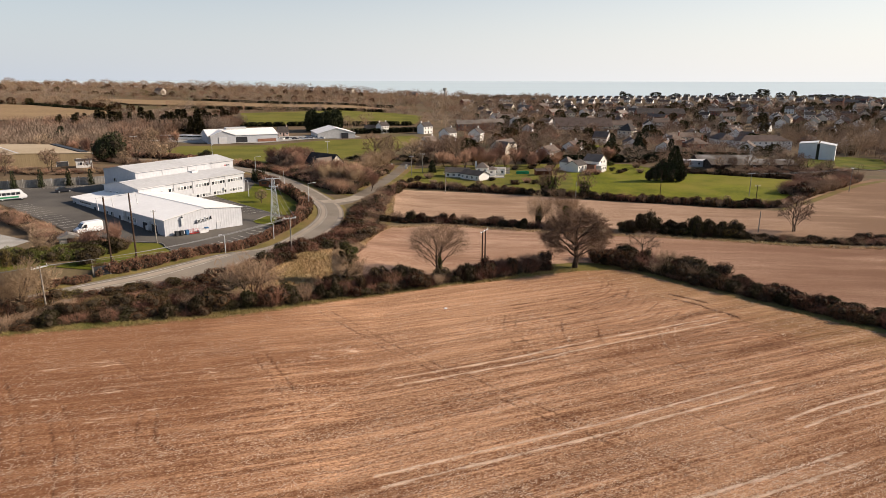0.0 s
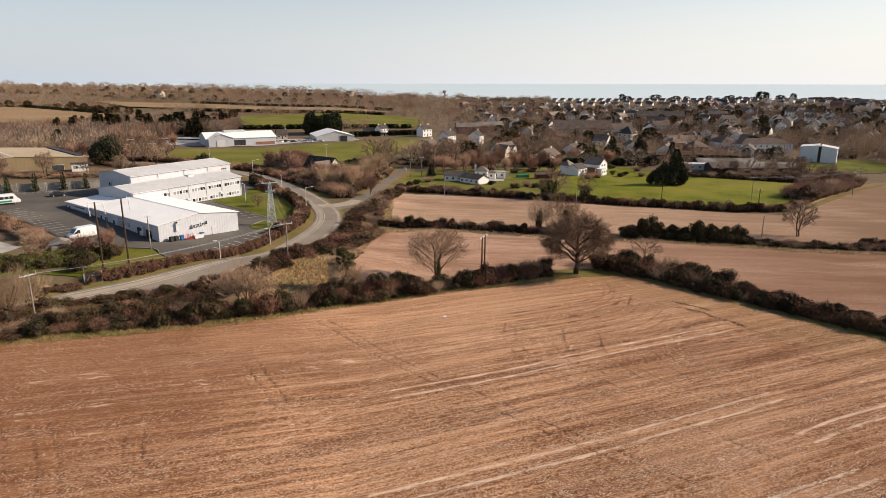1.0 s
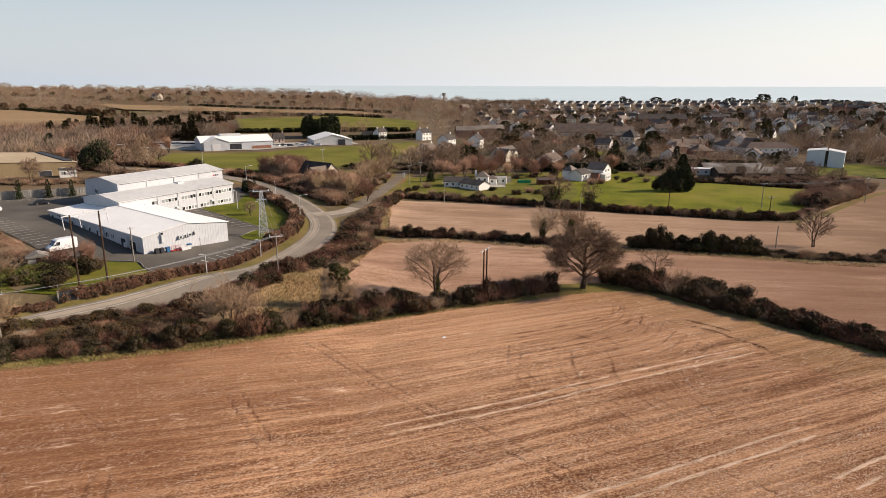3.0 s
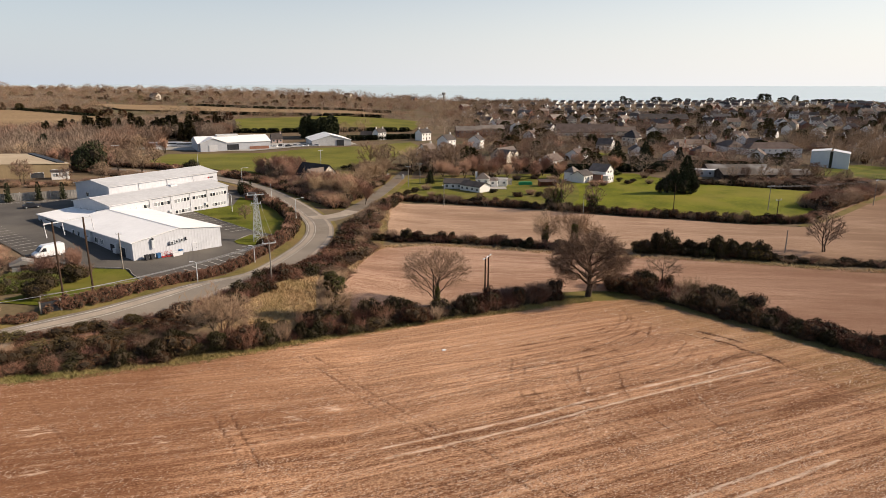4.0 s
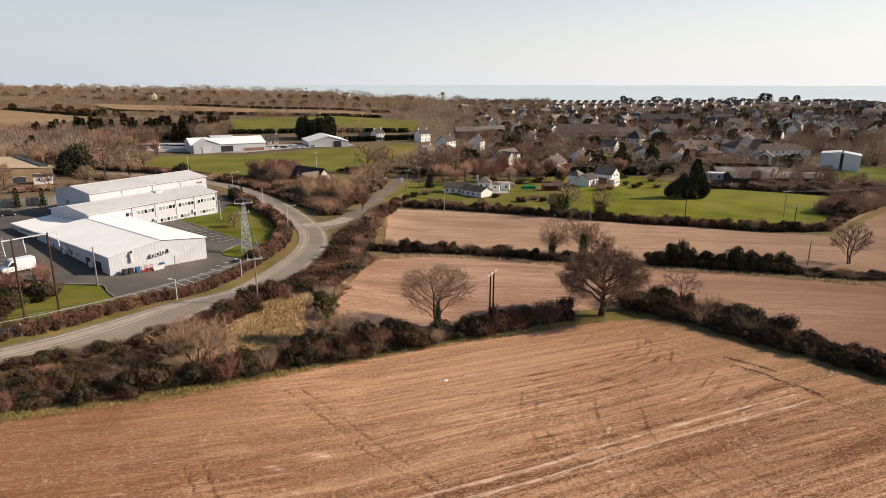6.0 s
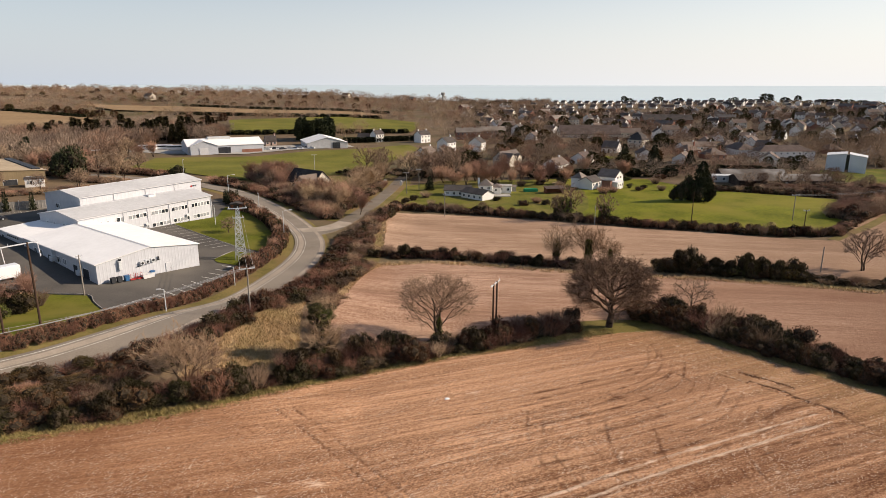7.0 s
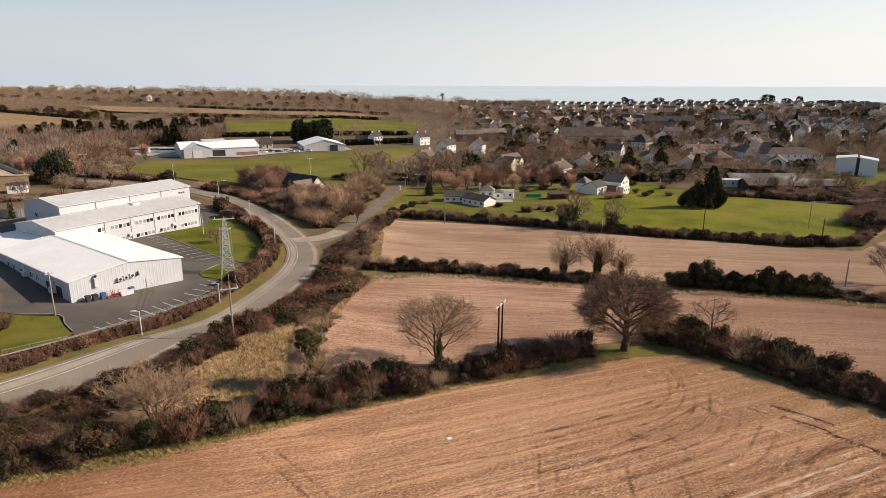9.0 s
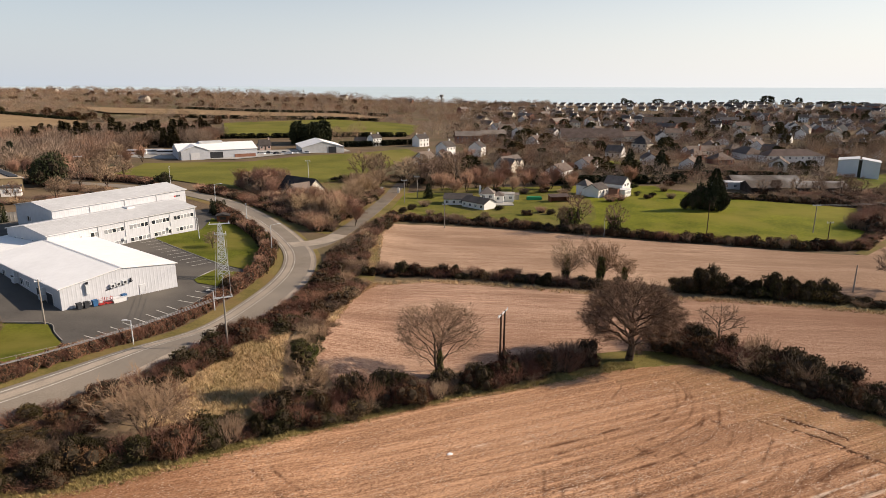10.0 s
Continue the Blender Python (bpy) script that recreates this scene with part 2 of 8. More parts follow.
M = dict(
    scrub=surface("scrub_ground", (0.105, 0.074, 0.047), (0.20, 0.142, 0.088), 1.5, 0.06, third=(0.12, 0.10, 0.048)),
    near_field=stubble("stubble_near", (0.205, 0.090, 0.045), (0.45, 0.262, 0.153), (0.112, 0.047, 0.024), 22, marks=True),
    mid_field=stubble("stubble_middle", (0.265, 0.142, 0.089), (0.52, 0.345, 0.24), (0.165, 0.082, 0.05), -6, combed=0.4, darken=(25, 95, 1.0)),
    pale_field=stubble("stubble_pale", (0.29, 0.178, 0.113), (0.52, 0.355, 0.245), (0.195, 0.115, 0.072), -10, combed=0.4, darken=(40, 112, 0.95)),
    far_brown=surface("far_stubble", (0.20, 0.132, 0.072), (0.33, 0.226, 0.125), 0.35, 0.03, stretch=(6, 1, 1), turn=10),
    pasture=surface("pasture_grass", (0.082, 0.095, 0.009), (0.205, 0.203, 0.021), 1.6, 0.09, third=(0.215, 0.185, 0.034), bump=0.5, relief=0.1),
    hill_grass=surface("hill_grass", (0.095, 0.096, 0.016), (0.185, 0.172, 0.034), 1.2, 0.05, third=(0.20, 0.165, 0.045), bump=0.5, relief=0.1),
    lawn=surface("lawn_grass", (0.056, 0.066, 0.008), (0.132, 0.138, 0.018), 2.5, 0.2, third=(0.155, 0.135, 0.03)),
    garden=surface("garden_grass", (0.075, 0.08, 0.014), (0.185, 0.17, 0.035), 1.8, 0.16, third=(0.20, 0.155, 0.055), bump=0.5, relief=0.1),
    turf=surface("rough_turf", (0.085, 0.085, 0.02), (0.21, 0.165, 0.055), 2.5, 0.35, third=(0.24, 0.17, 0.075)),
    verge=surface("verge_grass", (0.11, 0.095, 0.03), (0.22, 0.165, 0.065), 2.5, 0.2, third=(0.20, 0.125, 0.062)),
    rough=surface("dead_grass", (0.30, 0.19, 0.095), (0.52, 0.36, 0.19), 2.5, 0.2, third=(0.27, 0.21, 0.085), bump=0.6, relief=0.1),
    straw_blade=surface("dead_grass_blade", (0.42, 0.285, 0.15), (0.68, 0.50, 0.29), 3, 0.15, third=(0.40, 0.31, 0.14), bump=0),
    asphalt=surface("road_asphalt", (0.175, 0.148, 0.118), (0.285, 0.243, 0.196), 6, 0.15, third=(0.21, 0.182, 0.15), bump=0.2, relief=0.02),
    lane_tar=surface("lane_asphalt", (0.125, 0.105, 0.083), (0.215, 0.182, 0.145), 5, 0.2, third=(0.17, 0.13, 0.095), bump=0.2, relief=0.02),
    road_worn=surface("worn_road_band", (0.25, 0.21, 0.168), (0.39, 0.33, 0.265), 5, 0.3, bump=0.2, relief=0.02),
    yard=surface("yard_asphalt", (0.072, 0.066, 0.059), (0.125, 0.114, 0.10), 5, 0.12, third=(0.15, 0.134, 0.114), bump=0.2, relief=0.02),
    fence_grey=surface("stained_concrete", (0.16, 0.15, 0.135), (0.32, 0.30, 0.27), 2.5, 0.5, third=(0.40, 0.38, 0.35)),
    concrete=surface("concrete", (0.28, 0.26, 0.23), (0.42, 0.40, 0.36), 5, 0.4),
    line=surface("road_paint", (0.26, 0.24, 0.21), (0.66, 0.63, 0.57), 3, 0.3, bump=0.1),
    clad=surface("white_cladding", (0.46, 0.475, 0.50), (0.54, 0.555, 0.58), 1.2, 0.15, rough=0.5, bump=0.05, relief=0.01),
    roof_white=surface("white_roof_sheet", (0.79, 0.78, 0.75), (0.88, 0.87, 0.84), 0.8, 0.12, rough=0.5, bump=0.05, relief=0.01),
    roof_grey=surface("grey_roof_sheet", (0.46, 0.46, 0.45), (0.58, 0.58, 0.57), 0.8, 0.1, rough=0.5, bump=0.05, relief=0.01),
    hall_grey=surface("pale_grey_panel", (0.58, 0.60, 0.62), (0.68, 0.70, 0.72), 1.5, 0.2, rough=0.5, bump=0),
    roof_seam=surface("roof_seam", (0.62, 0.61, 0.57), (0.74, 0.73, 0.69), 0.8, 0.3, rough=0.5, bump=0),
    trim=surface("metal_trim", (0.55, 0.55, 0.55), (0.66, 0.66, 0.66), 3, 0.5, rough=0.4, bump=0),
    dark_metal=surface("dark_metal", (0.03, 0.032, 0.036), (0.06, 0.062, 0.066), 4, 0.5, rough=0.5, bump=0),
    galv=surface("galvanised_steel", (0.46, 0.48, 0.49), (0.62, 0.64, 0.65), 5, 0.8, rough=0.5, bump=0),
    wood_pole=surface("creosoted_wood", (0.045, 0.028, 0.02), (0.09, 0.058, 0.04), 6, 0.8),
    pole_grey=surface("weathered_wood", (0.20, 0.175, 0.15), (0.32, 0.29, 0.25), 6, 0.8),
    wire=surface("wire", (0.24, 0.24, 0.24), (0.34, 0.34, 0.34), 2, 1, bump=0),
    ceramic=surface("insulator", (0.6, 0.6, 0.62), (0.75, 0.75, 0.76), 4, 1, rough=0.3, bump=0),
    red=surface("red_paint", (0.35, 0.03, 0.03), (0.45, 0.05, 0.045), 4, 1, rough=0.4, bump=0),
    blue=surface("blue_plastic", (0.03, 0.10, 0.22), (0.05, 0.14, 0.28), 4, 1, rough=0.4, bump=0),
    green_paint=surface("green_paint", (0.02, 0.20, 0.09), (0.03, 0.28, 0.13), 4, 1, rough=0.5, bump=0),
    dark_boards=surface("dark_boarding", (0.045, 0.034, 0.028), (0.10, 0.075, 0.06), 4, 0.5),
    timber=surface("shed_timber", (0.16, 0.06, 0.035), (0.26, 0.11, 0.06), 5, 0.6),
    brown_wall=surface("brown_cladding", (0.19, 0.145, 0.085), (0.25, 0.19, 0.115), 2, 0.2, bump=0.1),
    tan_roof=surface("tan_roof", (0.33, 0.26, 0.175), (0.44, 0.355, 0.25), 1, 0.12, bump=0.1),
    render_white=surface("white_render", (0.70, 0.68, 0.64), (0.82, 0.80, 0.76), 4, 0.3, bump=0.1, vary=0.06),
    render_cream=surface("cream_render", (0.52, 0.46, 0.38), (0.66, 0.60, 0.50), 4, 0.3, bump=0.1, vary=0.12),
    render_pink=surface("pink_render", (0.58, 0.42, 0.36), (0.68, 0.52, 0.45), 4, 0.3, bump=0.1),
    brick=surface("brick_wall", (0.20, 0.085, 0.06), (0.30, 0.15, 0.11), 6, 0.4, bump=0.2, vary=0.15),
    slate=surface("slate_roof", (0.050, 0.043, 0.040), (0.10, 0.086, 0.078), 3, 0.3, rough=0.75, vary=0.25),
    tile_brown=surface("brown_tile_roof", (0.10, 0.075, 0.062), (0.17, 0.13, 0.11), 3, 0.3, rough=0.75, vary=0.25),
    tile_grey=surface("grey_tile_roof", (0.13, 0.106, 0.09), (0.215, 0.18, 0.155), 3, 0.3, rough=0.75, vary=0.2),
    asbestos=surface("cement_sheet_roof", (0.085, 0.070, 0.058), (0.16, 0.132, 0.11), 1.5, 0.25, third=(0.32, 0.30, 0.275)),
    white_frame=surface("white_frame", (0.72, 0.72, 0.70), (0.82, 0.82, 0.80), 4, 1, rough=0.4, bump=0),
    door_dark=surface("dark_door", (0.05, 0.04, 0.035), (0.09, 0.07, 0.06), 4, 1, rough=0.5, bump=0),
    paint_white=surface("white_vehicle_paint", (0.74, 0.74, 0.74), (0.80, 0.80, 0.80), 2, 0.4, rough=0.25, bump=0, spec=0.5),
    paint_dark=surface("dark_vehicle_paint", (0.02, 0.022, 0.028), (0.03, 0.032, 0.04), 2, 0.4, rough=0.25, bump=0, spec=0.5),
    paint_silver=surface("silver_vehicle_paint", (0.35, 0.36, 0.38), (0.45, 0.46, 0.48), 2, 0.4, rough=0.3, metal=0.5, bump=0),
    rubber=surface("tyre_rubber", (0.015, 0.015, 0.015), (0.03, 0.03, 0.03), 6, 1, bump=0),
    bark=surface("bark", (0.052, 0.037, 0.027), (0.115, 0.084, 0.06), 4, 0.6, vary=0.15),
    twig=surface("bare_twigs", (0.195, 0.130, 0.086), (0.372, 0.257, 0.177), 1.5, 0.2, bump=0, vary=0.25),
    twig_red=surface("reddish_twigs", (0.240, 0.134, 0.091), (0.432, 0.260, 0.182), 1.5, 0.2, bump=0, vary=0.2),
    twig_russet=surface("russet_stems", (0.125, 0.062, 0.042), (0.27, 0.142, 0.098), 1.5, 0.2, bump=0, vary=0.2),
    twig_pale=surface("pale_twigs", (0.255, 0.17, 0.105), (0.42, 0.295, 0.19), 1.5, 0.2, bump=0, vary=0.15),
    bramble=surface("bramble_leaf", (0.060, 0.031, 0.019), (0.142, 0.070, 0.040), 1.2, 0.25, bump=0, vary=0.3, third=(0.095, 0.07, 0.032)),
    ever=surface("evergreen_leaf", (0.025, 0.023, 0.011), (0.062, 0.050, 0.022), 1.2, 0.25, bump=0, vary=0.3, third=(0.085, 0.058, 0.03)),
    gorse=surface("olive_leaf", (0.042, 0.04, 0.016), (0.105, 0.09, 0.036), 1.2, 0.25, bump=0, vary=0.3, third=(0.17, 0.10, 0.04)),
    beech=surface("dry_beech_leaf", (0.155, 0.08, 0.051), (0.30, 0.16, 0.102), 1.2, 0.25, bump=0, vary=0.2),
    conifer=surface("conifer_needles", (0.022, 0.026, 0.014), (0.058, 0.062, 0.03), 1.0, 0.2, bump=0, vary=0.25),
    ivy=surface("ivy_leaf", (0.06, 0.07, 0.02), (0.15, 0.155, 0.045), 1.4, 0.3, bump=0, vary=0.15),
    # solid bush cores; the shade between leaves and stems is put into their colour
    shade_core=surface("bush_inner_shade", (0.034, 0.026, 0.017), (0.06, 0.045, 0.03), 2, 0.3, bump=0),
    grey_pane=surface("grey_window_pane", (0.20, 0.215, 0.225), (0.30, 0.315, 0.325), 4, 1, rough=0.5, bump=0),
    # twigs of the far woods, lightened so that the colour stands for haze
    wood_grey=surface("grey_twigs", (0.210, 0.154, 0.112), (0.384, 0.290, 0.216), 0.12, 0.012, bump=0),
    wood_red=surface("russet_twigs", (0.198, 0.118, 0.079), (0.360, 0.222, 0.154), 0.12, 0.012, bump=0),
    grass_low=surface("margin_grass_blade", (0.19, 0.155, 0.055), (0.42, 0.315, 0.135), 3, 0.3, third=(0.15, 0.17, 0.045), bump=0),
    straw_bit=surface("loose_straw", (0.46, 0.32, 0.215), (0.84, 0.66, 0.50), 5, 0.4, bump=0),
    twig_dark=surface("dark_twigs", (0.125, 0.076, 0.048), (0.235, 0.152, 0.10), 1.5, 0.2, bump=0),
    # these two are lightened for the haze over the town as well
    wood_dark=surface("dark_far_twigs", (0.125, 0.09, 0.068), (0.245, 0.178, 0.135), 0.12, 0.012, bump=0),
    wood_mass=surface("far_twigs", (0.228, 0.156, 0.098), (0.432, 0.306, 0.204), 0.12, 0.012, bump=0, third=(0.144, 0.114, 0.054)),
)

glass = bpy.data.materials.new("window_glass")
glass.use_nodes = True
gb = glass.node_tree.nodes["Principled BSDF"]
gb.inputs["Base Color"].default_value = (0.025, 0.03, 0.035, 1)
gb.inputs["Roughness"].default_value = 0.08
M["glass"] = glass

sea_mat = bpy.data.materials.new("sea_water")
sea_mat.use_nodes = True
sn, sl = sea_mat.node_tree.nodes, sea_mat.node_tree.links
sb = sn["Principled BSDF"]
sgeo, smap, snoise, smix = sn.new("ShaderNodeNewGeometry"), sn.new("ShaderNodeMapping"), sn.new("ShaderNodeTexNoise"), sn.new("ShaderNodeMix")
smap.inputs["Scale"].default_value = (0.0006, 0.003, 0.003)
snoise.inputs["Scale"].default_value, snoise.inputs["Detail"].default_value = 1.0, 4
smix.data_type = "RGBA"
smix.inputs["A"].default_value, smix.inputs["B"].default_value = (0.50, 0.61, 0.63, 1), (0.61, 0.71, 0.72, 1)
sl.new(sgeo.outputs["Position"], smap.inputs["Vector"])
sl.new(smap.outputs[0], snoise.inputs["Vector"])
sl.new(snoise.outputs["Fac"], smix.inputs["Factor"])
sl.new(smix.outputs["Result"], sb.inputs["Base Color"])
sb.inputs["Roughness"].default_value = 0.5
M["sea"] = sea_mat

# ---- lie of the land ----


def sm(a, b, x):
    t = min(1.0, max(0.0, (x - a) / (b - a)))
    return t * t * (3 - 2 * t)


def lerp_table(x, xs, zs):
    if x <= xs[0]:
        return zs[0]
    for i in range(1, len(xs)):
        if x <= xs[i]:
            return zs[i - 1] + (zs[i] - zs[i - 1]) * sm(xs[i - 1], xs[i], x)
    return zs[-1]


def height(x, y):
    near = 0.2 + 0.072 * max(0.0, min(75.0, -10 - x)) + 0.025 * max(0.0, min(60.0, -85 - x))
    near *= 1 - 0.8 * sm(215, 360, y)
    near -= 5.0 * sm(110, 230, x) * sm(180, 330, y)
    # bank that carries the road past the near field
    across = ((x + 31) * 14 - (y - 122) * 29) / 32.2
    along = ((x + 31) * 29 + (y - 122) * 14) / 32.2
    near += 2.3 * math.exp(-(across / 9.0) ** 2) * (1 - sm(2, 40, along))
    d = math.hypot(x, y)
    a = x / max(y, 1.0) if y > 1 else (9 if x > 0 else -9)
    far = lerp_table(a, (-0.75, -0.4, -0.2, -0.05, 0.06, 0.2, 0.5, 0.75), (27, 22, 15, 6, 1, 1, 5, 4))
    k = sm(380, 1300, d)
    z = near * (1 - k) + far * k
    return z - (z + 25) * sm(1380, 1900, d)


def bowed(points, step=2.0):
    """A smooth line (Catmull-Rom) through points of the plan, with a point about every step metres."""
    p = [Vector(q) for q in points]
    p = [2 * p[0] - p[1]] + p + [2 * p[-1] - p[-2]]
    out = []
    for i in range(1, len(p) - 2):
        a, b, c, d = p[i - 1], p[i], p[i + 1], p[i + 2]
        k = max(1, int((c - b).length / step))
        for j in range(k):
            t = j / k
            out.append(0.5 * (2 * b + (c - a) * t + (2 * a - 5 * b + 4 * c - d) * t * t + (3 * b - a - 3 * c + d) * t ** 3))
    out.append(p[-2])
    return out


# ---- making things ----


def mesh_from(name, verts, faces, material, smooth=False):
    me = bpy.data.meshes.new(name)
    me.from_pydata(verts, [], faces)
    me.materials.append(M[material])
    if smooth:
        me.polygons.foreach_set("use_smooth", [True] * len(me.polygons))
    return me


def two_tone(me, faces_from, material):
    """Gives the faces of a mesh from that number on a second material."""
    me.materials.append(M[material])
    n = len(me.polygons)
    me.polygons.foreach_set("material_index", [0] * faces_from + [1] * (n - faces_from))
    return me


def part(name, bm, material, parent=None, label="", at=None):
    """One mesh object out of a bmesh (or a mesh), under its thing."""
    if isinstance(bm, bmesh.types.BMesh):
        me = bpy.data.meshes.new(name)
        bm.normal_update()
        bm.to_mesh(me)
        bm.free()
        me.materials.append(M[material])
    else:
        me = bm
    ob = new(name, me)
    ob.parent = parent
    if at is not None:
        ob.matrix_basis = at
    if label:
        ob["label"] = label
    return ob


def thing(name, x, y, z=None, turn=0, label="", category="", group=""):
    ob = new(name)
    ob.empty_display_size = 0.3
    ob.matrix_basis = pose(x, y, height(x, y) if z is None else z, 0, 0, turn)
    return tagged(ob, label, category, group)


def box(bm, x0, x1, y0, y1, z0, z1):
    v = [bm.verts.new((x, y, z)) for z in (z0, z1) for x, y in ((x0, y0), (x1, y0), (x1, y1), (x0, y1))]
    for f in ((3, 2, 1, 0), (4, 5, 6, 7), (0, 1, 5, 4), (1, 2, 6, 5), (2, 3, 7, 6), (3, 0, 4, 7)):
        bm.faces.new([v[i] for i in f])
    return bm


def boxes(*dims):
    bm = bmesh.new()
    for d in dims:
        box(bm, *d)
    return bm


def soft_box(x0, x1, y0, y1, z0, z1, r=0.05, seg=2):
    bm = boxes((x0, x1, y0, y1, z0, z1))
    bmesh.ops.bevel(bm, geom=bm.edges[:], offset=r, segments=seg, affect="EDGES")
    return bm


def tube(bm, a, b, r0, r1, sides=6, caps=True):
    a, b = Vector(a), Vector(b)
    d = (b - a).normalized()
    u = d.orthogonal().normalized()
    w = d.cross(u)
    rings = []
    for p, r in ((a, r0), (b, r1)):
        rings.append([bm.verts.new(p + (u * math.cos(k * math.tau / sides) + w * math.sin(k * math.tau / sides)) * r) for k in range(sides)])
    for k in range(sides):
        bm.faces.new((rings[0][k], rings[0][(k + 1) % sides], rings[1][(k + 1) % sides], rings[1][k]))
    if caps:
        bm.faces.new(rings[1])
        bm.faces.new(rings[0][::-1])
    return bm


def tubes(*rows):
    bm = bmesh.new()
    for r in rows:
        tube(bm, *r)
    return bm


def extrude_outline(points, y0, y1):
    """A closed outline in x and z drawn out along y."""
    bm = bmesh.new()
    lo = [bm.verts.new((x, y0, z)) for x, z in points]
    hi = [bm.verts.new((x, y1, z)) for x, z in points]
    n = len(points)
    for i in range(n):
        bm.faces.new((lo[i], lo[(i + 1) % n], hi[(i + 1) % n], hi[i]))
    bm.faces.new(lo[::-1])
    bm.faces.new(hi)
    bmesh.ops.recalc_face_normals(bm, faces=bm.faces[:])
    return bm


def drape(name, outline, material, cell=2.5, lift=0.12, kind="structure", label="", category=""):
    """A sheet with that outline in plan, laid over the land."""
    bm = bmesh.new()
    bm.faces.new([bm.verts.new((p[0], p[1], 0)) for p in outline])
    xs, ys = [p[0] for p in outline], [p[1] for p in outline]
    for axis, lo, hi in ((0, min(xs), max(xs)), (1, min(ys), max(ys))):
        k = math.ceil(lo / cell)
        while k * cell < hi:
            co, no = [0, 0, 0], [0, 0, 0]
            co[axis], no[axis] = k * cell, 1
            bmesh.ops.bisect_plane(bm, geom=bm.verts[:] + bm.edges[:] + bm.faces[:], plane_co=co, plane_no=no)
            k += 1
    bmesh.ops.triangulate(bm, faces=[f for f in bm.faces if len(f.verts) > 4])
    for v in bm.verts:
        v.co.z = height(v.co.x, v.co.y) + lift
    bm.normal_update()
    for f in bm.faces:
        if f.normal.z < 0:
            f.normal_flip()
    ob = part(name, bm, material)
    return tagged(ob, label, category, kind=kind)


def ribbon_mesh(name, line, width, material, lift, offset=0.0, thick=0.0):
    """A strip along a line of the plan, laid over the land."""
    verts, faces = [], []
    m = max(1, round(width / 1.2))
    for i, p in enumerate(line):
        d = (line[min(i + 1, len(line) - 1)] - line[max(i - 1, 0)]).normalized()
        s = Vector((-d.y, d.x))
        for k in range(m + 1):
            q = p + s * (offset + (k / m - 0.5) * width)
            verts.append((q.x, q.y, height(q.x, q.y) + lift))
    w = m + 1
    for i in range(len(line) - 1):
        for k in range(m):
            faces.append((w * i + k + 1, w * i + w + k + 1, w * i + w + k, w * i + k)[::-1])
    if thick:
        n = len(verts)
        verts += [(x, y, z - thick) for x, y, z in verts]
        for i in range(len(line) - 1):
            for a, b in ((w * i, w * i + w), (w * i + w + m, w * i + m)):
                faces.append((a, b, b + n, a + n))
    return mesh_from(name, verts, faces, material)


def offset_line(line, o):
    out = []
    for i, p in enumerate(line):
        d = (line[min(i + 1, len(line) - 1)] - line[max(i - 1, 0)]).normalized()
        out.append(p + Vector((-d.y, d.x)) * o)
    return out

# ---- ground, sea, fields, roads ----


def spaced(*runs):
    out = []
    for a, b, step in runs:
        k = max(1, round((b - a) / step))
        out += [a + (b - a) * i / k for i in range(k)]
    return out + [runs[-1][1]]


gx = spaced((-2600, -1500, 150), (-1500, -420, 40), (-420, -150, 9), (-150, 130, 2.5), (130, 420, 8), (420, 1500, 40), (1500, 2600, 150))
gy = spaced((-260, -60, 25), (-60, 70, 5), (70, 240, 2.5), (240, 480, 8), (480, 1950, 30))
gverts = [(x, y, height(x, y)) for y in gy for x in gx]
gfaces = [(j * len(gx) + i, j * len(gx) + i + 1, (j + 1) * len(gx) + i + 1, (j + 1) * len(gx) + i) for j in range(len(gy) - 1) for i in range(len(gx) - 1)]
ground = new("ground", mesh_from("ground", gverts, gfaces, "scrub", True))
tagged(ground, "rolling ground of dull winter scrub and rough grass", "ground", kind="structure")

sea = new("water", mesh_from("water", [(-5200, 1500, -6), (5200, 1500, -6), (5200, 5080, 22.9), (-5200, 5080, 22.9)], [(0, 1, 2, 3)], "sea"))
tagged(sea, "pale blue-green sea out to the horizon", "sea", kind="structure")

HEDGE_FOOT = [(-90, 62), (-75, 72), (-59, 81), (-47, 86.5), (-33, 93.5), (-18, 103.6), (-8, 109.4), (1.5, 113.8), (12.5, 117.6), (21, 121)]
RIGHT_FOOT = [(37, 123.4), (42, 117.2), (49, 109.8), (58, 100), (70, 87.5), (100, 55), (150, 0)]
near_field = drape("near_field", HEDGE_FOOT + [(28, 123), (34, 124)] + RIGHT_FOOT + [(150, -80), (-160, -80), (-160, 25)], "near_field", 2.5, 0.10,
                   label="harvested field of brown stubble with drawn-out straw streaks", category="field")
HEDGE2 = [(-16, 157), (-13.5, 161.3), (-3, 163.8), (14, 160.6), (24, 157.6), (44, 153.6), (55, 151.8), (73, 147), (87, 143), (102, 141.5), (140, 138), (230, 132)]
drape("middle_field", HEDGE2 + [(230, 0), (160, 0), (106, 60), (76, 91), (64, 103), (55, 113), (47, 121), (41, 127), (22, 127), (8, 124), (-6, 118), (-14, 116), (-19, 122), (-19.2, 131), (-18.2, 142), (-17.2, 150.7)],
      "mid_field", 2.5, 0.10, label="bare reddish-brown stubble field between hedges", category="field")
drape("upper_field", [(-14, 173), (2, 170), (17, 166), (42, 161), (58, 158), (75, 153), (90, 150), (104, 148.5), (230, 140), (230, 268), (200, 262), (172, 255), (135, 220), (121, 207), (108, 196),
                      (103, 188), (98, 184.5), (84, 188), (70, 193.5), (54, 198), (38, 204.5), (20, 211), (-5, 217.5), (-14, 218), (-17, 213)], "pale_field", 3.0, 0.10,
      label="pale stubble field curving round to the right", category="field")
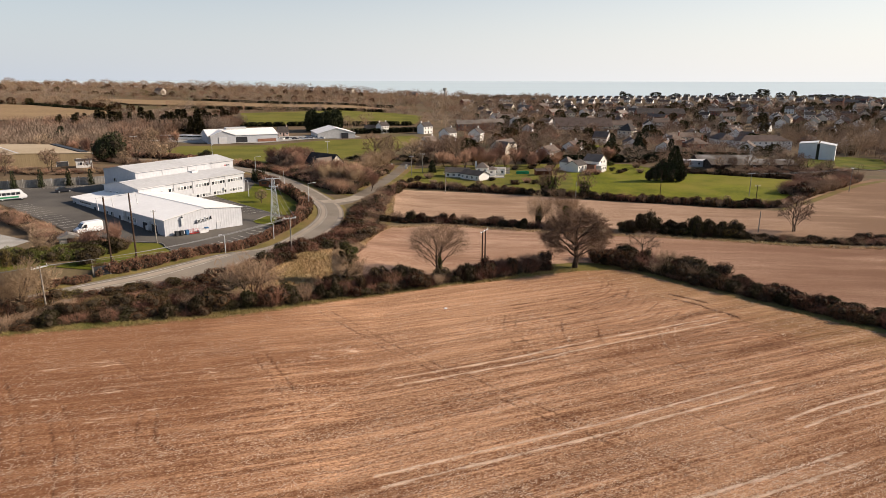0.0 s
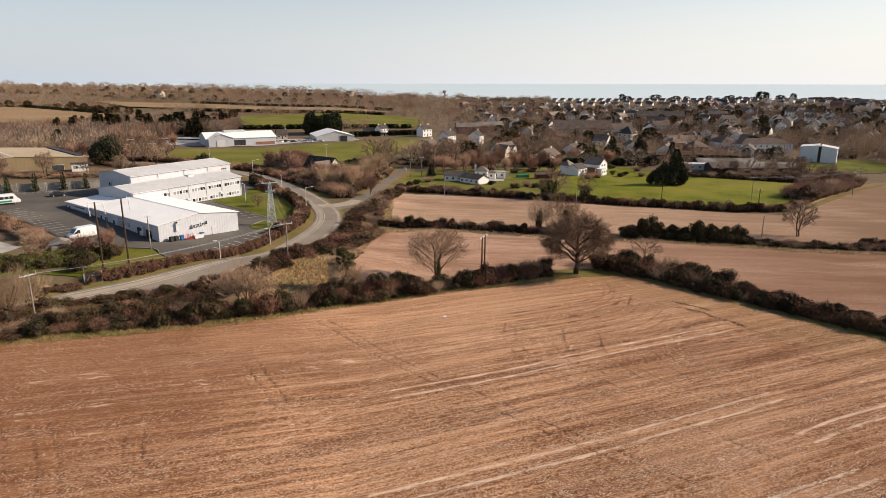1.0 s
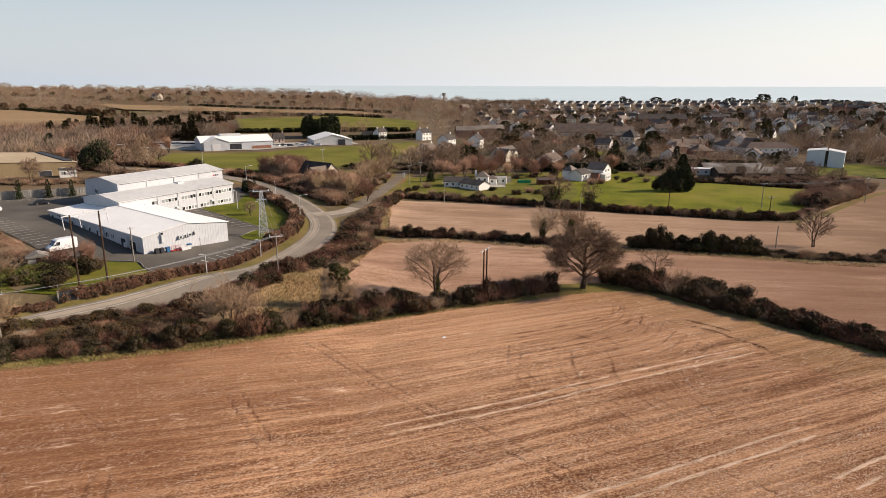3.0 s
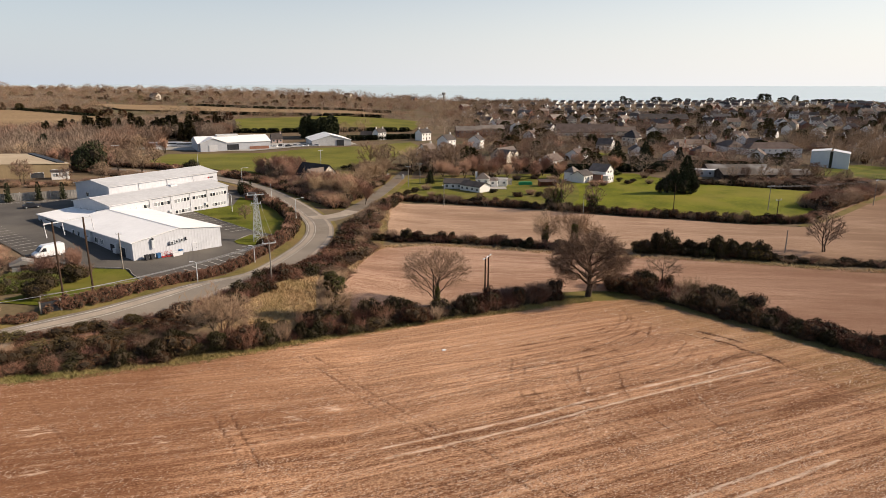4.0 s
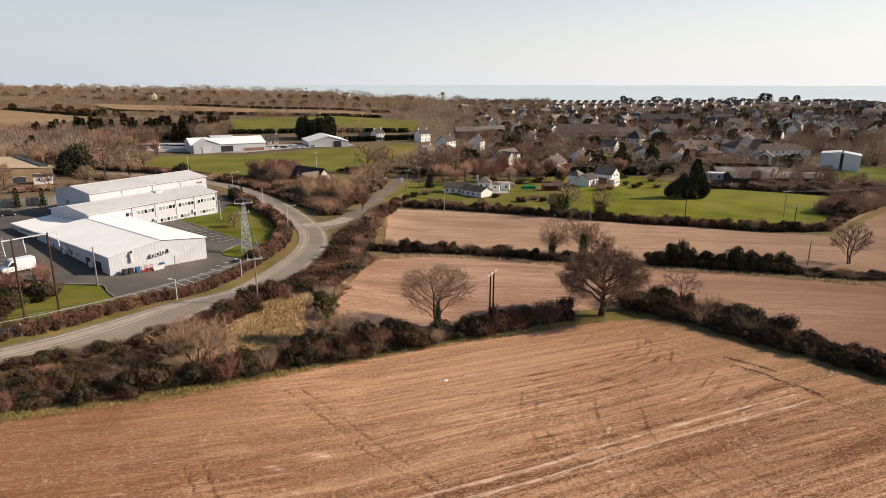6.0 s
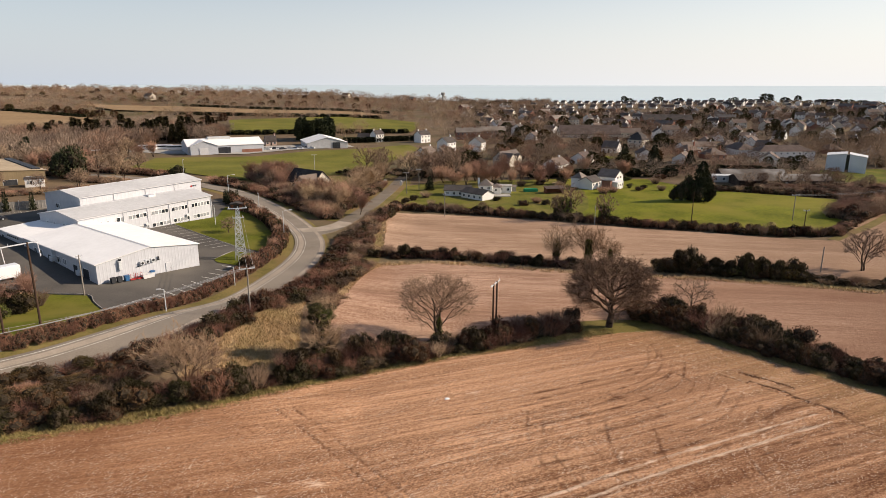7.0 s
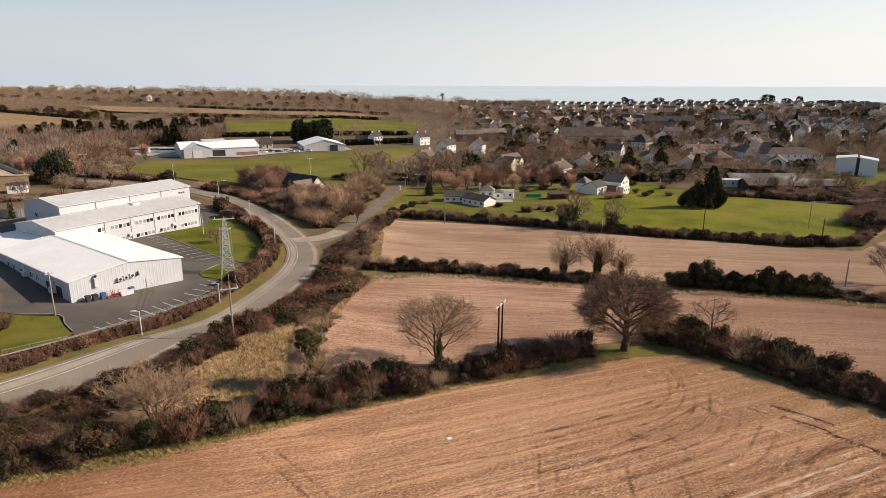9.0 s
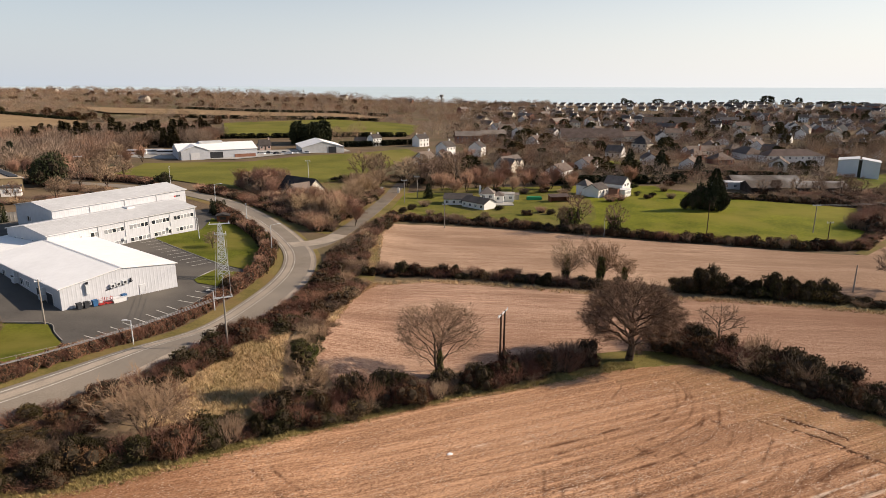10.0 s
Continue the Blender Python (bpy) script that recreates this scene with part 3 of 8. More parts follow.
drape("pasture", [(-17, 232), (3, 229), (22, 219), (40, 209), (56, 202), (71, 198), (86, 193), (104, 194), (117, 211), (127, 228), (136, 245), (118, 253.5), (99, 262.5), (94, 270), (84, 292), (60, 292), (28, 288), (-1, 285), (-14, 270)],
      "pasture", 3.0, 0.12, label="bright green pasture", category="field")
drape("garden_grass", [(-16.5, 234), (3, 231), (21, 221.5), (38, 213), (46, 226), (50, 245), (52, 262), (46, 288), (28, 287), (-1, 284), (-13.5, 269)], "garden", 3.0, 0.15, label="uneven garden grass with worn brown patches round the bungalow", category="grass")
drape("pasture_beyond_road", [(-135, 300), (-146, 352), (-98, 362), (-78, 388), (-50, 408), (-22, 438), (-14, 414), (-21, 372), (-30, 332), (-42, 296), (-60, 262), (-82, 262), (-110, 285)], "hill_grass", 5.0, 0.3,
      label="green pasture in front of the white sheds", category="field")
drape("stubble_field_far", [(-500, 640), (-380, 653), (-312, 604), (-278, 532), (-309, 513), (-420, 480)], "far_brown", 25, 1.2, label="tawny stubble field among bare woods", category="field")
drape("brown_strip_field", [(-420, 770), (-205, 768), (-100, 779), (-63, 740), (-87, 690), (-181, 690), (-340, 700)], "far_brown", 25, 1.5, label="light brown field beyond the hedge", category="field")
drape("green_hill_field", [(-194, 614), (-152, 652), (-106, 684), (-51, 674), (-21, 639), (-24, 535), (-84, 516), (-154, 493)], "hill_grass", 20, 1.2, label="green hillside field", category="field")
drape("sports_grass", [(168, 300), (184, 345), (227, 362), (240, 350), (225, 318), (203, 300)], "lawn", 6, 0.35, label="mown grass beside the grey hall", category="grass")
drape("far_green", [(84, 362), (88, 376), (112, 380), (106, 364)], "pasture", 6, 0.4, label="small green paddock among trees", category="grass")

margin = new("field_margin", ribbon_mesh("field_margin", bowed(HEDGE_FOOT + [(27, 123.2)], 2), 2.0, "verge", 0.13, 0.5))
tagged(margin, "strip of rough yellow-green grass below the hedgerow", "verge", kind="structure")
margin = new("field_margin", ribbon_mesh("field_margin", bowed(RIGHT_FOOT, 2), 3.4, "verge", 0.13, 0.6))
tagged(margin, "strip of rough grass along the hedgerow", "verge", kind="structure")
margin = new("field_margin", ribbon_mesh("field_margin", bowed([(100, 184), (107, 190), (117, 198), (132, 212), (150, 229), (176, 250)], 2), 2.6, "verge", 0.14, 1.5))
tagged(margin, "strip of yellow-green grass round the field corner", "verge", kind="structure")
drape("lane_verge", [(-76, 261), (-64, 240), (-52, 221), (-40, 203), (-30, 200), (-17, 226), (-13, 262), (-13, 300), (-34, 306), (-52, 298)], "verge", 4, 0.05, label="rough winter grass between road and lane", category="grass")
drape("oak_grass", [(19, 121.5), (28, 122.6), (34, 123.4), (38, 124.5), (36, 128), (28, 129), (21, 127.5)], "turf", 2, 0.16, label="patch of grass under the bare oak", category="grass")
drape("field_bank", [(-23, 156), (-19, 156), (-14, 161), (-15, 175), (-16.2, 195), (-17.5, 216), (-21, 214), (-22.5, 185)], "verge", 2.5, 0.12, label="bank of dead grass at the field's end", category="grass")
ROAD = bowed([(-96, 66), (-74, 81), (-57, 97), (-48.5, 105), (-41, 115), (-35.6, 128), (-32.4, 143), (-30.5, 157), (-30.7, 169), (-33.4, 181), (-40, 195), (-48.5, 209), (-58, 222), (-67, 232), (-76, 239), (-87, 245), (-102, 252.5), (-122, 260), (-150, 268)], 2)
LANE = bowed([(-33, 184), (-29.2, 191.6), (-26.3, 205), (-23.7, 220.6), (-21.4, 239.3), (-19.1, 262), (-17.5, 284), (-14, 320)], 2)
drape("verge", [tuple(p) for p in offset_line(ROAD[4:-2], 6.2)] + [tuple(p) for p in offset_line(ROAD[4:-2], -4.6)][::-1], "verge", 2.5, 0.06, label="rough grass verge along the road", category="verge")
ROUGH = [(-34.5, 109.2), (-34, 103.5), (-28.0, 105.6), (-24.5, 105.4), (-21.0, 105.5), (-20.4, 109.8), (-21.1, 115.7), (-22.3, 121.2), (-23.2, 130), (-26.6, 127), (-29, 121.2), (-31.2, 116), (-33, 112.2)]
drape("rough_grass", ROUGH, "rough", 2.0, 0.10, label="rank yellow dead grass", category="grass")
road = new("road", ribbon_mesh("road", ROAD, 7.0, "asphalt", 0.18, 0, 0.2))
tagged(road, "curving grey asphalt road with worn white edge lines", "road", kind="structure")
lane = new("lane", ribbon_mesh("lane", LANE, 4.3, "lane_tar", 0.17, 0, 0.2))
tagged(lane, "narrow asphalt lane leading to gate posts", "road", kind="structure")
part("lane_mouth", ribbon_mesh("lane_mouth", bowed([(-36.5, 186.5), (-31.5, 190), (-28.2, 195.5), (-26.8, 200)], 1.0), 4.4, "road_worn", 0.192), "road_worn", lane, "pale dusty mouth where the lane meets the road")
part("worn_band", ribbon_mesh("worn_band", ROAD[:-40], 1.0, "road_worn", 0.188, 2.0), "road_worn", road, "paler dusty band worn along the carriageway")
part("worn_band", ribbon_mesh("worn_band", ROAD[:-40], 0.8, "road_worn", 0.188, -2.7), "road_worn", road, "paler dusty band worn along the carriageway")
part("edge_line", ribbon_mesh("edge_line", ROAD[:-44], 0.13, "line", 0.20, 2.9), "line", road)
part("centre_line", ribbon_mesh("centre_line", ROAD[6:-54], 0.11, "line", 0.20, 1.1), "line", road)

YARD = [(-52.4, 121.4), (-47.2, 126), (-43.2, 137), (-40.6, 147.5), (-39.2, 158), (-39.5, 167.3), (-42.2, 181), (-49, 193.5), (-58, 206), (-67, 218), (-92, 216), (-106, 197), (-128, 183), (-119, 165), (-112, 159), (-95, 145.5), (-79, 132), (-67, 130), (-60, 130.6)]
yard = drape("yard", YARD, "yard", 2.5, 0.16, label="dark asphalt yard and car park with faded bays", category="yard")
drape("neighbour_yard", [(-130, 152), (-97, 132), (-84, 125.5), (-85, 118), (-100, 112), (-140, 125)], "concrete", 3, 0.10, label="pale concrete yard of the next plot", category="yard")
LAWN_B = [(-67.5, 183.5), (-60.5, 195), (-62.5, 208), (-54, 201.5), (-47.5, 192), (-42.3, 181), (-39.8, 169), (-40, 164), (-47, 167.3)]
lawn = drape("lawn", LAWN_B, "lawn", 2.5, 0.28, label="mown lawn in front of the offices", category="lawn")
drape("lawn_island", [(-47.8, 156), (-46, 163), (-39.6, 162), (-39.2, 157), (-41, 152.6), (-46.4, 154)], "lawn", 2.5, 0.28, label="grass island round the steel mast", category="lawn")
drape("entrance_lawn", [(-71, 128), (-66.6, 129.8), (-60.2, 130.4), (-57.6, 127.2), (-54.3, 123.6), (-50, 117), (-53.5, 109.5), (-60, 104.5), (-66, 104), (-64, 112), (-70, 120)], "lawn", 1.5, 0.13,
      label="grass bank inside the hedge", category="lawn")
drape("left_lawn", [(-76, 112), (-66, 104), (-80, 95), (-100, 105), (-88, 118)], "lawn", 1.5, 0.13, label="shaded grass below the clipped hedge", category="lawn")


def kerb(line, name="kerb"):
    ob = new(name, ribbon_mesh(name, bowed(line, 1.0), 0.14, "fence_grey", 0.30, 0, 0.3))
    return tagged(ob, "low pale concrete kerb", "kerb", kind="structure")


kerb([(-66.6, 129.8), (-60.2, 130.6), (-57.4, 127.4), (-54.1, 123.8)])
kerb([(-67.5, 183.5), (-57, 175), (-47, 167.3), (-42.6, 164)])
kerb([(-47.8, 156), (-46, 163), (-42.2, 162)])

bay_mesh = mesh_from("bay_line", [(-0.09, 0, 0), (0.09, 0, 0), (0.09, 4.6, 0), (-0.09, 4.6, 0)], [(0, 1, 2, 3)], "line")


def bays(a, b, count, turn):
    """Painted bay lines between two points of the plan."""
    for i in range(count):
        t = i / (count - 1)
        x, y = a[0] + (b[0] - a[0]) * t, a[1] + (b[1] - a[1]) * t
        dx, dy = -math.sin(radians(turn)), math.cos(radians(turn))
        rise = math.degrees(math.atan2(height(x + dx * 4.6, y + dy * 4.6) - height(x, y), 4.6))
        part("bay_line", bay_mesh, "line", yard, at=pose(x, y, height(x, y) + 0.2, 0, 0, turn) @ pose(0, 0, 0, rise, 0, 0))


bays((-48.6, 124.2), (-42.8, 138.8), 8, 60)
bays((-41.6, 143), (-40.4, 151), 4, 75)
bays((-65.5, 182.3), (-48.5, 168), 10, 140)
bays((-110, 158.5), (-84, 137), 14, -35)
bays((-124, 181), (-104, 194), 10, 150)

# wheel ruts and straw lines in the near field
# pairs of pressed wheel marks, given by their middle line
TRACKS = [[(-19.5, 98), (-12, 90.2), (-7, 84.5), (0.2, 77.4), (3.8, 74.4), (10.6, 67.8), (16.7, 62.4), (21.7, 57.9), (25.3, 54.6)], [(-25.2, 80.6), (-21.5, 74.9), (-18.6, 70.3)],
          [(-42.4, 63), (-37.9, 57.2), (-34.6, 51.6), (-31.5, 46)], [(-32.2, 63.3), (-30.4, 58.5), (-27.8, 56.4), (-24, 56)], [(-52, 68), (-46, 61), (-41, 54)], [(6, 52), (14, 47), (20, 41)]]
# single dark furrows and the edges of machine turns
FURROWS = [[(-46.9, 79.9), (-41.3, 75.4), (-35.2, 70.2), (-31, 69)], [(16.2, 78.3), (24.1, 70.4), (29.7, 65.3), (34, 61.1), (38.9, 56.9), (44, 52)], [(37.1, 108.5), (44.7, 100.6), (50.8, 91.6), (59.1, 80.7), (66, 72)],
           [(4.4, 99.9), (15.8, 104.4), (24.9, 109.1), (30.6, 113.5), (31.4, 118.3)], [(9, 94.2), (18.4, 99.6), (25.8, 104.4), (31.8, 109.1)], [(21.1, 113.5), (23.4, 117.3), (23.2, 118.8)], [(36.2, 95.3), (42.4, 99.6), (45.1, 100.9)],
           [(25.4, 101.9), (26.1, 98.5)], [(31.2, 109.5), (32.8, 106.2)], [(20.8, 102.7), (22.8, 100.5)], [(12, 84.5), (24, 89.6), (36, 95)], [(-1, 96), (8, 98.6), (18, 103)]]
DEEP_RUTS = [[(40.6, 108.5), (43.8, 105.8), (45.3, 104.2)], [(40.6, 105.8), (43, 103.7), (43.9, 102.5)], [(44.2, 101.6), (45.2, 100.6)], [(46, 99.6), (47.6, 97.6)]]
STRAW_LINES = [[(-6, 74.2), (0.2, 76.7), (9.9, 80.7), (22, 86.6), (35.5, 92.4), (45, 96.5)], [(-6, 53.6), (2.2, 57), (15.1, 62.2), (24, 66.2), (32, 69.8), (41, 74)], [(39.7, 64.6), (45.4, 67.6), (52.3, 70.5), (58, 73)],
               [(20, 49), (30, 53), (42, 58)]]
# arcs left by turning machines, pale where straw was swept together
PALE_TRACKS = [[(-20.6, 58.4), (-16.9, 64.2), (-12.2, 70.5), (-9.6, 74.9), (-4.6, 81.1), (0.2, 87)], [(15.7, 98.8), (13.6, 91), (13.9, 84.9)], [(20.8, 91.4), (18.2, 84), (17.7, 77.3)], [(37, 97.4), (34, 90), (32.8, 83.9)], [(34, 118), (38, 110), (45, 102)], [(29, 119), (34, 110), (41, 101)]]
# broad pale drifts of straw along the rows
DRIFTS = [[(-46.6, 63.4), (-41.8, 66.3), (-36.6, 69.5)], [(-38.5, 61.2), (-35.3, 63.7), (-31, 66.2)], [(-32.2, 72.9), (-26.2, 76.2), (-21.2, 78), (-11.9, 84.5)], [(-50.6, 69.3), (-46.4, 72.7), (-37.5, 77)], [(3, 92), (10, 94), (15, 97)], [(14, 93), (20, 96)],
          [(22, 78), (27, 80)], [(38, 93), (44, 98), (47, 101)], [(44, 88), (48, 91)], [(-4, 101), (6, 103), (12, 106)], [(24, 106), (30, 112)], [(49, 74), (54, 79), (58, 82)], [(30, 96), (34, 99)]]

# ---- plants ----


class Soup:
    """Triangles and quads gathered for one mesh."""

    def __init__(self):
        self.v, self.f = [], []

    def tri(self, a, b, c):
        k = len(self.v)
        self.v += [tuple(a), tuple(b), tuple(c)]
        self.f.append((k, k + 1, k + 2))

    def leaf(self, p, d, s, size, wide):
        """A pointed leaf quad from p along d, with s across."""
        k = len(self.v)
        self.v += [tuple(p), tuple(p + d * size * 0.5 + s * wide), tuple(p + d * size), tuple(p + d * size * 0.5 - s * wide)]
        self.f.append((k, k + 1, k + 2, k + 3))

    def blade(self, p, d, s, size, wide):
        """A small three-cornered leaf."""
        self.tri(p - s * wide, p + s * wide, p + d * size)

    def limb(self, a, b, r0, r1, sides=4):
        d = b - a
        if d.length < 1e-5:
            return
        d.normalize()
        u = d.orthogonal().normalized()
        w = d.cross(u)
        k = len(self.v)
        for p, r in ((a, r0), (b, r1)):
            self.v += [tuple(p + (u * math.cos(i * math.tau / sides) + w * math.sin(i * math.tau / sides)) * r) for i in range(sides)]
        self.f += [(k + i, k + (i + 1) % sides, k + sides + (i + 1) % sides, k + sides + i) for i in range(sides)]

    def mesh(self, name, material):
        return mesh_from(name, self.v, self.f, material)


def anyway(rng):
    while True:
        v = Vector((rng.uniform(-1, 1), rng.uniform(-1, 1), rng.uniform(-1, 1)))
        if 0.05 < v.length < 1:
            return v.normalized()


def leafy_bush(name, seed, material, n=1100, size=0.26, lumps=7, low=0.0):
    """A bush about 1 m in radius and 1.7 m high of many leaves in lumps round cores coloured dark as its inner shade;
    drawn bigger by its scale.
    """
    rng = random.Random(seed)
    centres = [(Vector((rng.uniform(-0.55, 0.55), rng.uniform(-0.55, 0.55), rng.uniform(0.35 + low, 1.15))), rng.uniform(0.38, 0.62)) for _ in range(lumps)]
    s = Soup()
    for c, r in centres:
        top = (c.z + r * 0.75)
        for _ in range(n // lumps):
            d = anyway(rng)
            p = c + Vector((d.x, d.y, d.z * 0.85)) * r * rng.uniform(0.7, 1.08)
            if p.z < 0.02:
                p.z = rng.uniform(0.0, 0.2)
            out = (d + anyway(rng) * 0.9 + Vector((0, 0, 0.3))).normalized()
            (s.blade if size < 0.19 else s.leaf)(p, out, out.cross(anyway(rng)).normalized(), size * rng.uniform(0.5, 1.2), size * 0.3)
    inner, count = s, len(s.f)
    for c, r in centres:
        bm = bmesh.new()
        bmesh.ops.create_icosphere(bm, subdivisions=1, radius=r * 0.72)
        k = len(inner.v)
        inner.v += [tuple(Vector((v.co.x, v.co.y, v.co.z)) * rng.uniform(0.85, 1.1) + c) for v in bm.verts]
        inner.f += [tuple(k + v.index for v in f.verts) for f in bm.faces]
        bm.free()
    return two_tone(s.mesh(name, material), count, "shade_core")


def twiggy_bush(name, seed, material, n=900, tall=1.7, inside=True):
    """A bare bush: stems that fan out from the base and fork into thin twigs; inside: with a core coloured as the shade
    among them.
    """
    rng = random.Random(seed)
    s = Soup()
    for _ in range(n // 6):
        a = rng.uniform(0, math.tau)
        base = Vector((math.cos(a), math.sin(a), 0)) * rng.uniform(0, 0.45)
        d = Vector((math.cos(a) * rng.uniform(0.1, 0.9), math.sin(a) * rng.uniform(0.1, 0.9), 1)).normalized()
        p = base
        for seg in range(3):
            q = p + (d + anyway(rng) * 0.25).normalized() * tall * rng.uniform(0.2, 0.36)
            s.limb(p, q, 0.016 - seg * 0.004, 0.013 - seg * 0.004, 3)
            for _ in range(2):
                t = p.lerp(q, rng.random())
                e = (d + anyway(rng) * 0.9).normalized()
                s.tri(t, t + Vector((0.02, 0.012, 0)), t + e * rng.uniform(0.25, 0.6))
            p = q
            d = (d + anyway(rng) * 0.3).normalized()
    count = len(s.f)
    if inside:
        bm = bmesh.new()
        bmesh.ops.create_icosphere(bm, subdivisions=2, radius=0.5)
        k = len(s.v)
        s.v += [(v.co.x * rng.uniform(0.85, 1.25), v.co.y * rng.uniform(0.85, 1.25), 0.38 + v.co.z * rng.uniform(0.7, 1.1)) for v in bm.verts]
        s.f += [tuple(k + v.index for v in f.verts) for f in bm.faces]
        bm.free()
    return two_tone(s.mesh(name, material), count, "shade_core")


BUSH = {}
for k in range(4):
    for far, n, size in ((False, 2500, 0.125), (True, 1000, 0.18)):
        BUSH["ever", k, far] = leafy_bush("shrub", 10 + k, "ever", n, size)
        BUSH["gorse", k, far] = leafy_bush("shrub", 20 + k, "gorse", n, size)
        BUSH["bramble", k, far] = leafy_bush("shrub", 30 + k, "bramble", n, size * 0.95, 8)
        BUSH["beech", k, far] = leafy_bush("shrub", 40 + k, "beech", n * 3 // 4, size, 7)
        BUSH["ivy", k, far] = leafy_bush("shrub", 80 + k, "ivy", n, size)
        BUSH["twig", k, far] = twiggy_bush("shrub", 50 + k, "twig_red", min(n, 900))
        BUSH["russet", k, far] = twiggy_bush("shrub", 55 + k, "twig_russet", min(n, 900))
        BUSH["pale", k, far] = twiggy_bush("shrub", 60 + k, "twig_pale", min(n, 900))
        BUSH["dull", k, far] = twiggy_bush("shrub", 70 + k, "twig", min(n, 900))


def shrub(kind, x, y, wide, tall, rng, parent, sink=0.1, far=False):
    k = rng.randrange(4)
    m = pose(x, y, height(x, y) - sink, 0, 0, rng.uniform(0, 360)) @ Matrix.Diagonal((wide * rng.uniform(0.85, 1.15), wide * rng.uniform(0.85, 1.15), tall / 1.7, 1))
    if parent is not None:
        m = parent.matrix_basis.inverted() @ m
    return part("shrub", BUSH[kind, k, far], "ever", parent, at=m)


def hedge(name, line, label, mix, gap=1.6, wide=(1.2, 1.8), tall=(1.6, 2.6), rows=(0.0,), seed=1, category="hedge", jitter=0.5):
    """A hedge of single shrubs along a line; mix: the kinds it is made of."""
    rng = random.Random(seed)
    pts = bowed(line, gap)
    mid = pts[len(pts) // 2]
    h = thing(name, mid.x, mid.y, None, 0, label, category)
    for o in rows:
        for p in offset_line(pts, o):
            t = rng.uniform(*tall)
            shrub(rng.choice(mix), p.x + rng.uniform(-jitter, jitter), p.y + rng.uniform(-jitter, jitter), rng.uniform(*wide), t, rng, h, 0.1, mid.y > 128)
    return h


def grow(rng, s, twigs, p, d, lengths, r, level, spread, lift, kids, first=2):
    """One limb with its branches: bark in s, the finer ones in twigs."""
    last = len(lengths) - 1
    length = lengths[level] * rng.uniform(0.8, 1.2)
    seg = 4 if level < 2 else 3
    for i in range(seg):
        q = p + (d + anyway(rng) * (0.08 + 0.07 * level)).normalized() * (length / seg)
        r2 = r * (0.86 if level else 0.92)
        if level == last:
            w = (q - p).orthogonal().normalized() * max(r, 0.018)
            twigs.tri(p - w, p + w, q)
        else:
            (s if level < 2 else twigs).limb(p, q, r, r2, (7, 5, 4, 3, 3)[min(level, 4)])
        if level < last:
            n = kids[level] if level or i >= first else 0
            for _ in range(n):
                side = anyway(rng)
                side = (side - d * side.dot(d)).normalized()
                e = (d * (1 - spread) + side * spread * rng.uniform(0.8, 1.3) + Vector((0, 0, lift))).normalized()
                grow(rng, s, twigs, p.lerp(q, rng.uniform(0.2, 1.0)), e, lengths, r2 * rng.uniform(0.42, 0.6), level + 1, spread, lift, kids, first)
        else:
            for _ in range(4):
                t = p.lerp(q, rng.random())
                e = (d + anyway(rng) * 0.75).normalized()
                twigs.tri(t, t + e.orthogonal() * 0.026, t + e * length * rng.uniform(0.5, 1.0))
        p, r = q, r2
        d = (d + Vector((0, 0, lift * 0.25))).normalized()


def bare_tree(seed, tall=10.0, trunk=0.28, spread=0.62, lift=0.12, kids=(4, 2, 2, 1), shape=(0.27, 0.40, 0.24, 0.14), stems=1, lean=0.25, first=2, twig_w=0.035):
    """A leafless tree: bark of trunk and limbs, and the crown's branches and twigs. shape: lengths of limbs by level, as shares of the height."""
    rng = random.Random(seed)
    s, twigs = Soup(), Soup()
    for k in range(stems):
        a = rng.uniform(0, math.tau)
        d = Vector((math.cos(a) * lean, math.sin(a) * lean, 1)) if stems > 1 else Vector((rng.uniform(-0.06, 0.06), rng.uniform(-0.06, 0.06), 1))
        grow(rng, s, twigs, Vector((0, 0, -0.3)), d.normalized(), [tall * f for f in shape], trunk, 0, spread, lift, kids, first)
    return s.v, s.f, twigs.v, twigs.f


def tree_thing(x, y, meshes, scale, turn, label, name="tree", category="tree", group="", ivy=0):
    t = thing(name, x, y, None, turn, label, category, group)
    t.scale = (scale, scale, scale)
    part("trunk", meshes[0], "bark", t)
    part("crown", meshes[1], "twig", t)
    return t


def tree_meshes(seed, twig="twig", **kw):
    a, b, c, d = bare_tree(seed, **kw)
    return mesh_from("trunk", a, b, "bark"), mesh_from("crown", c, d, twig)


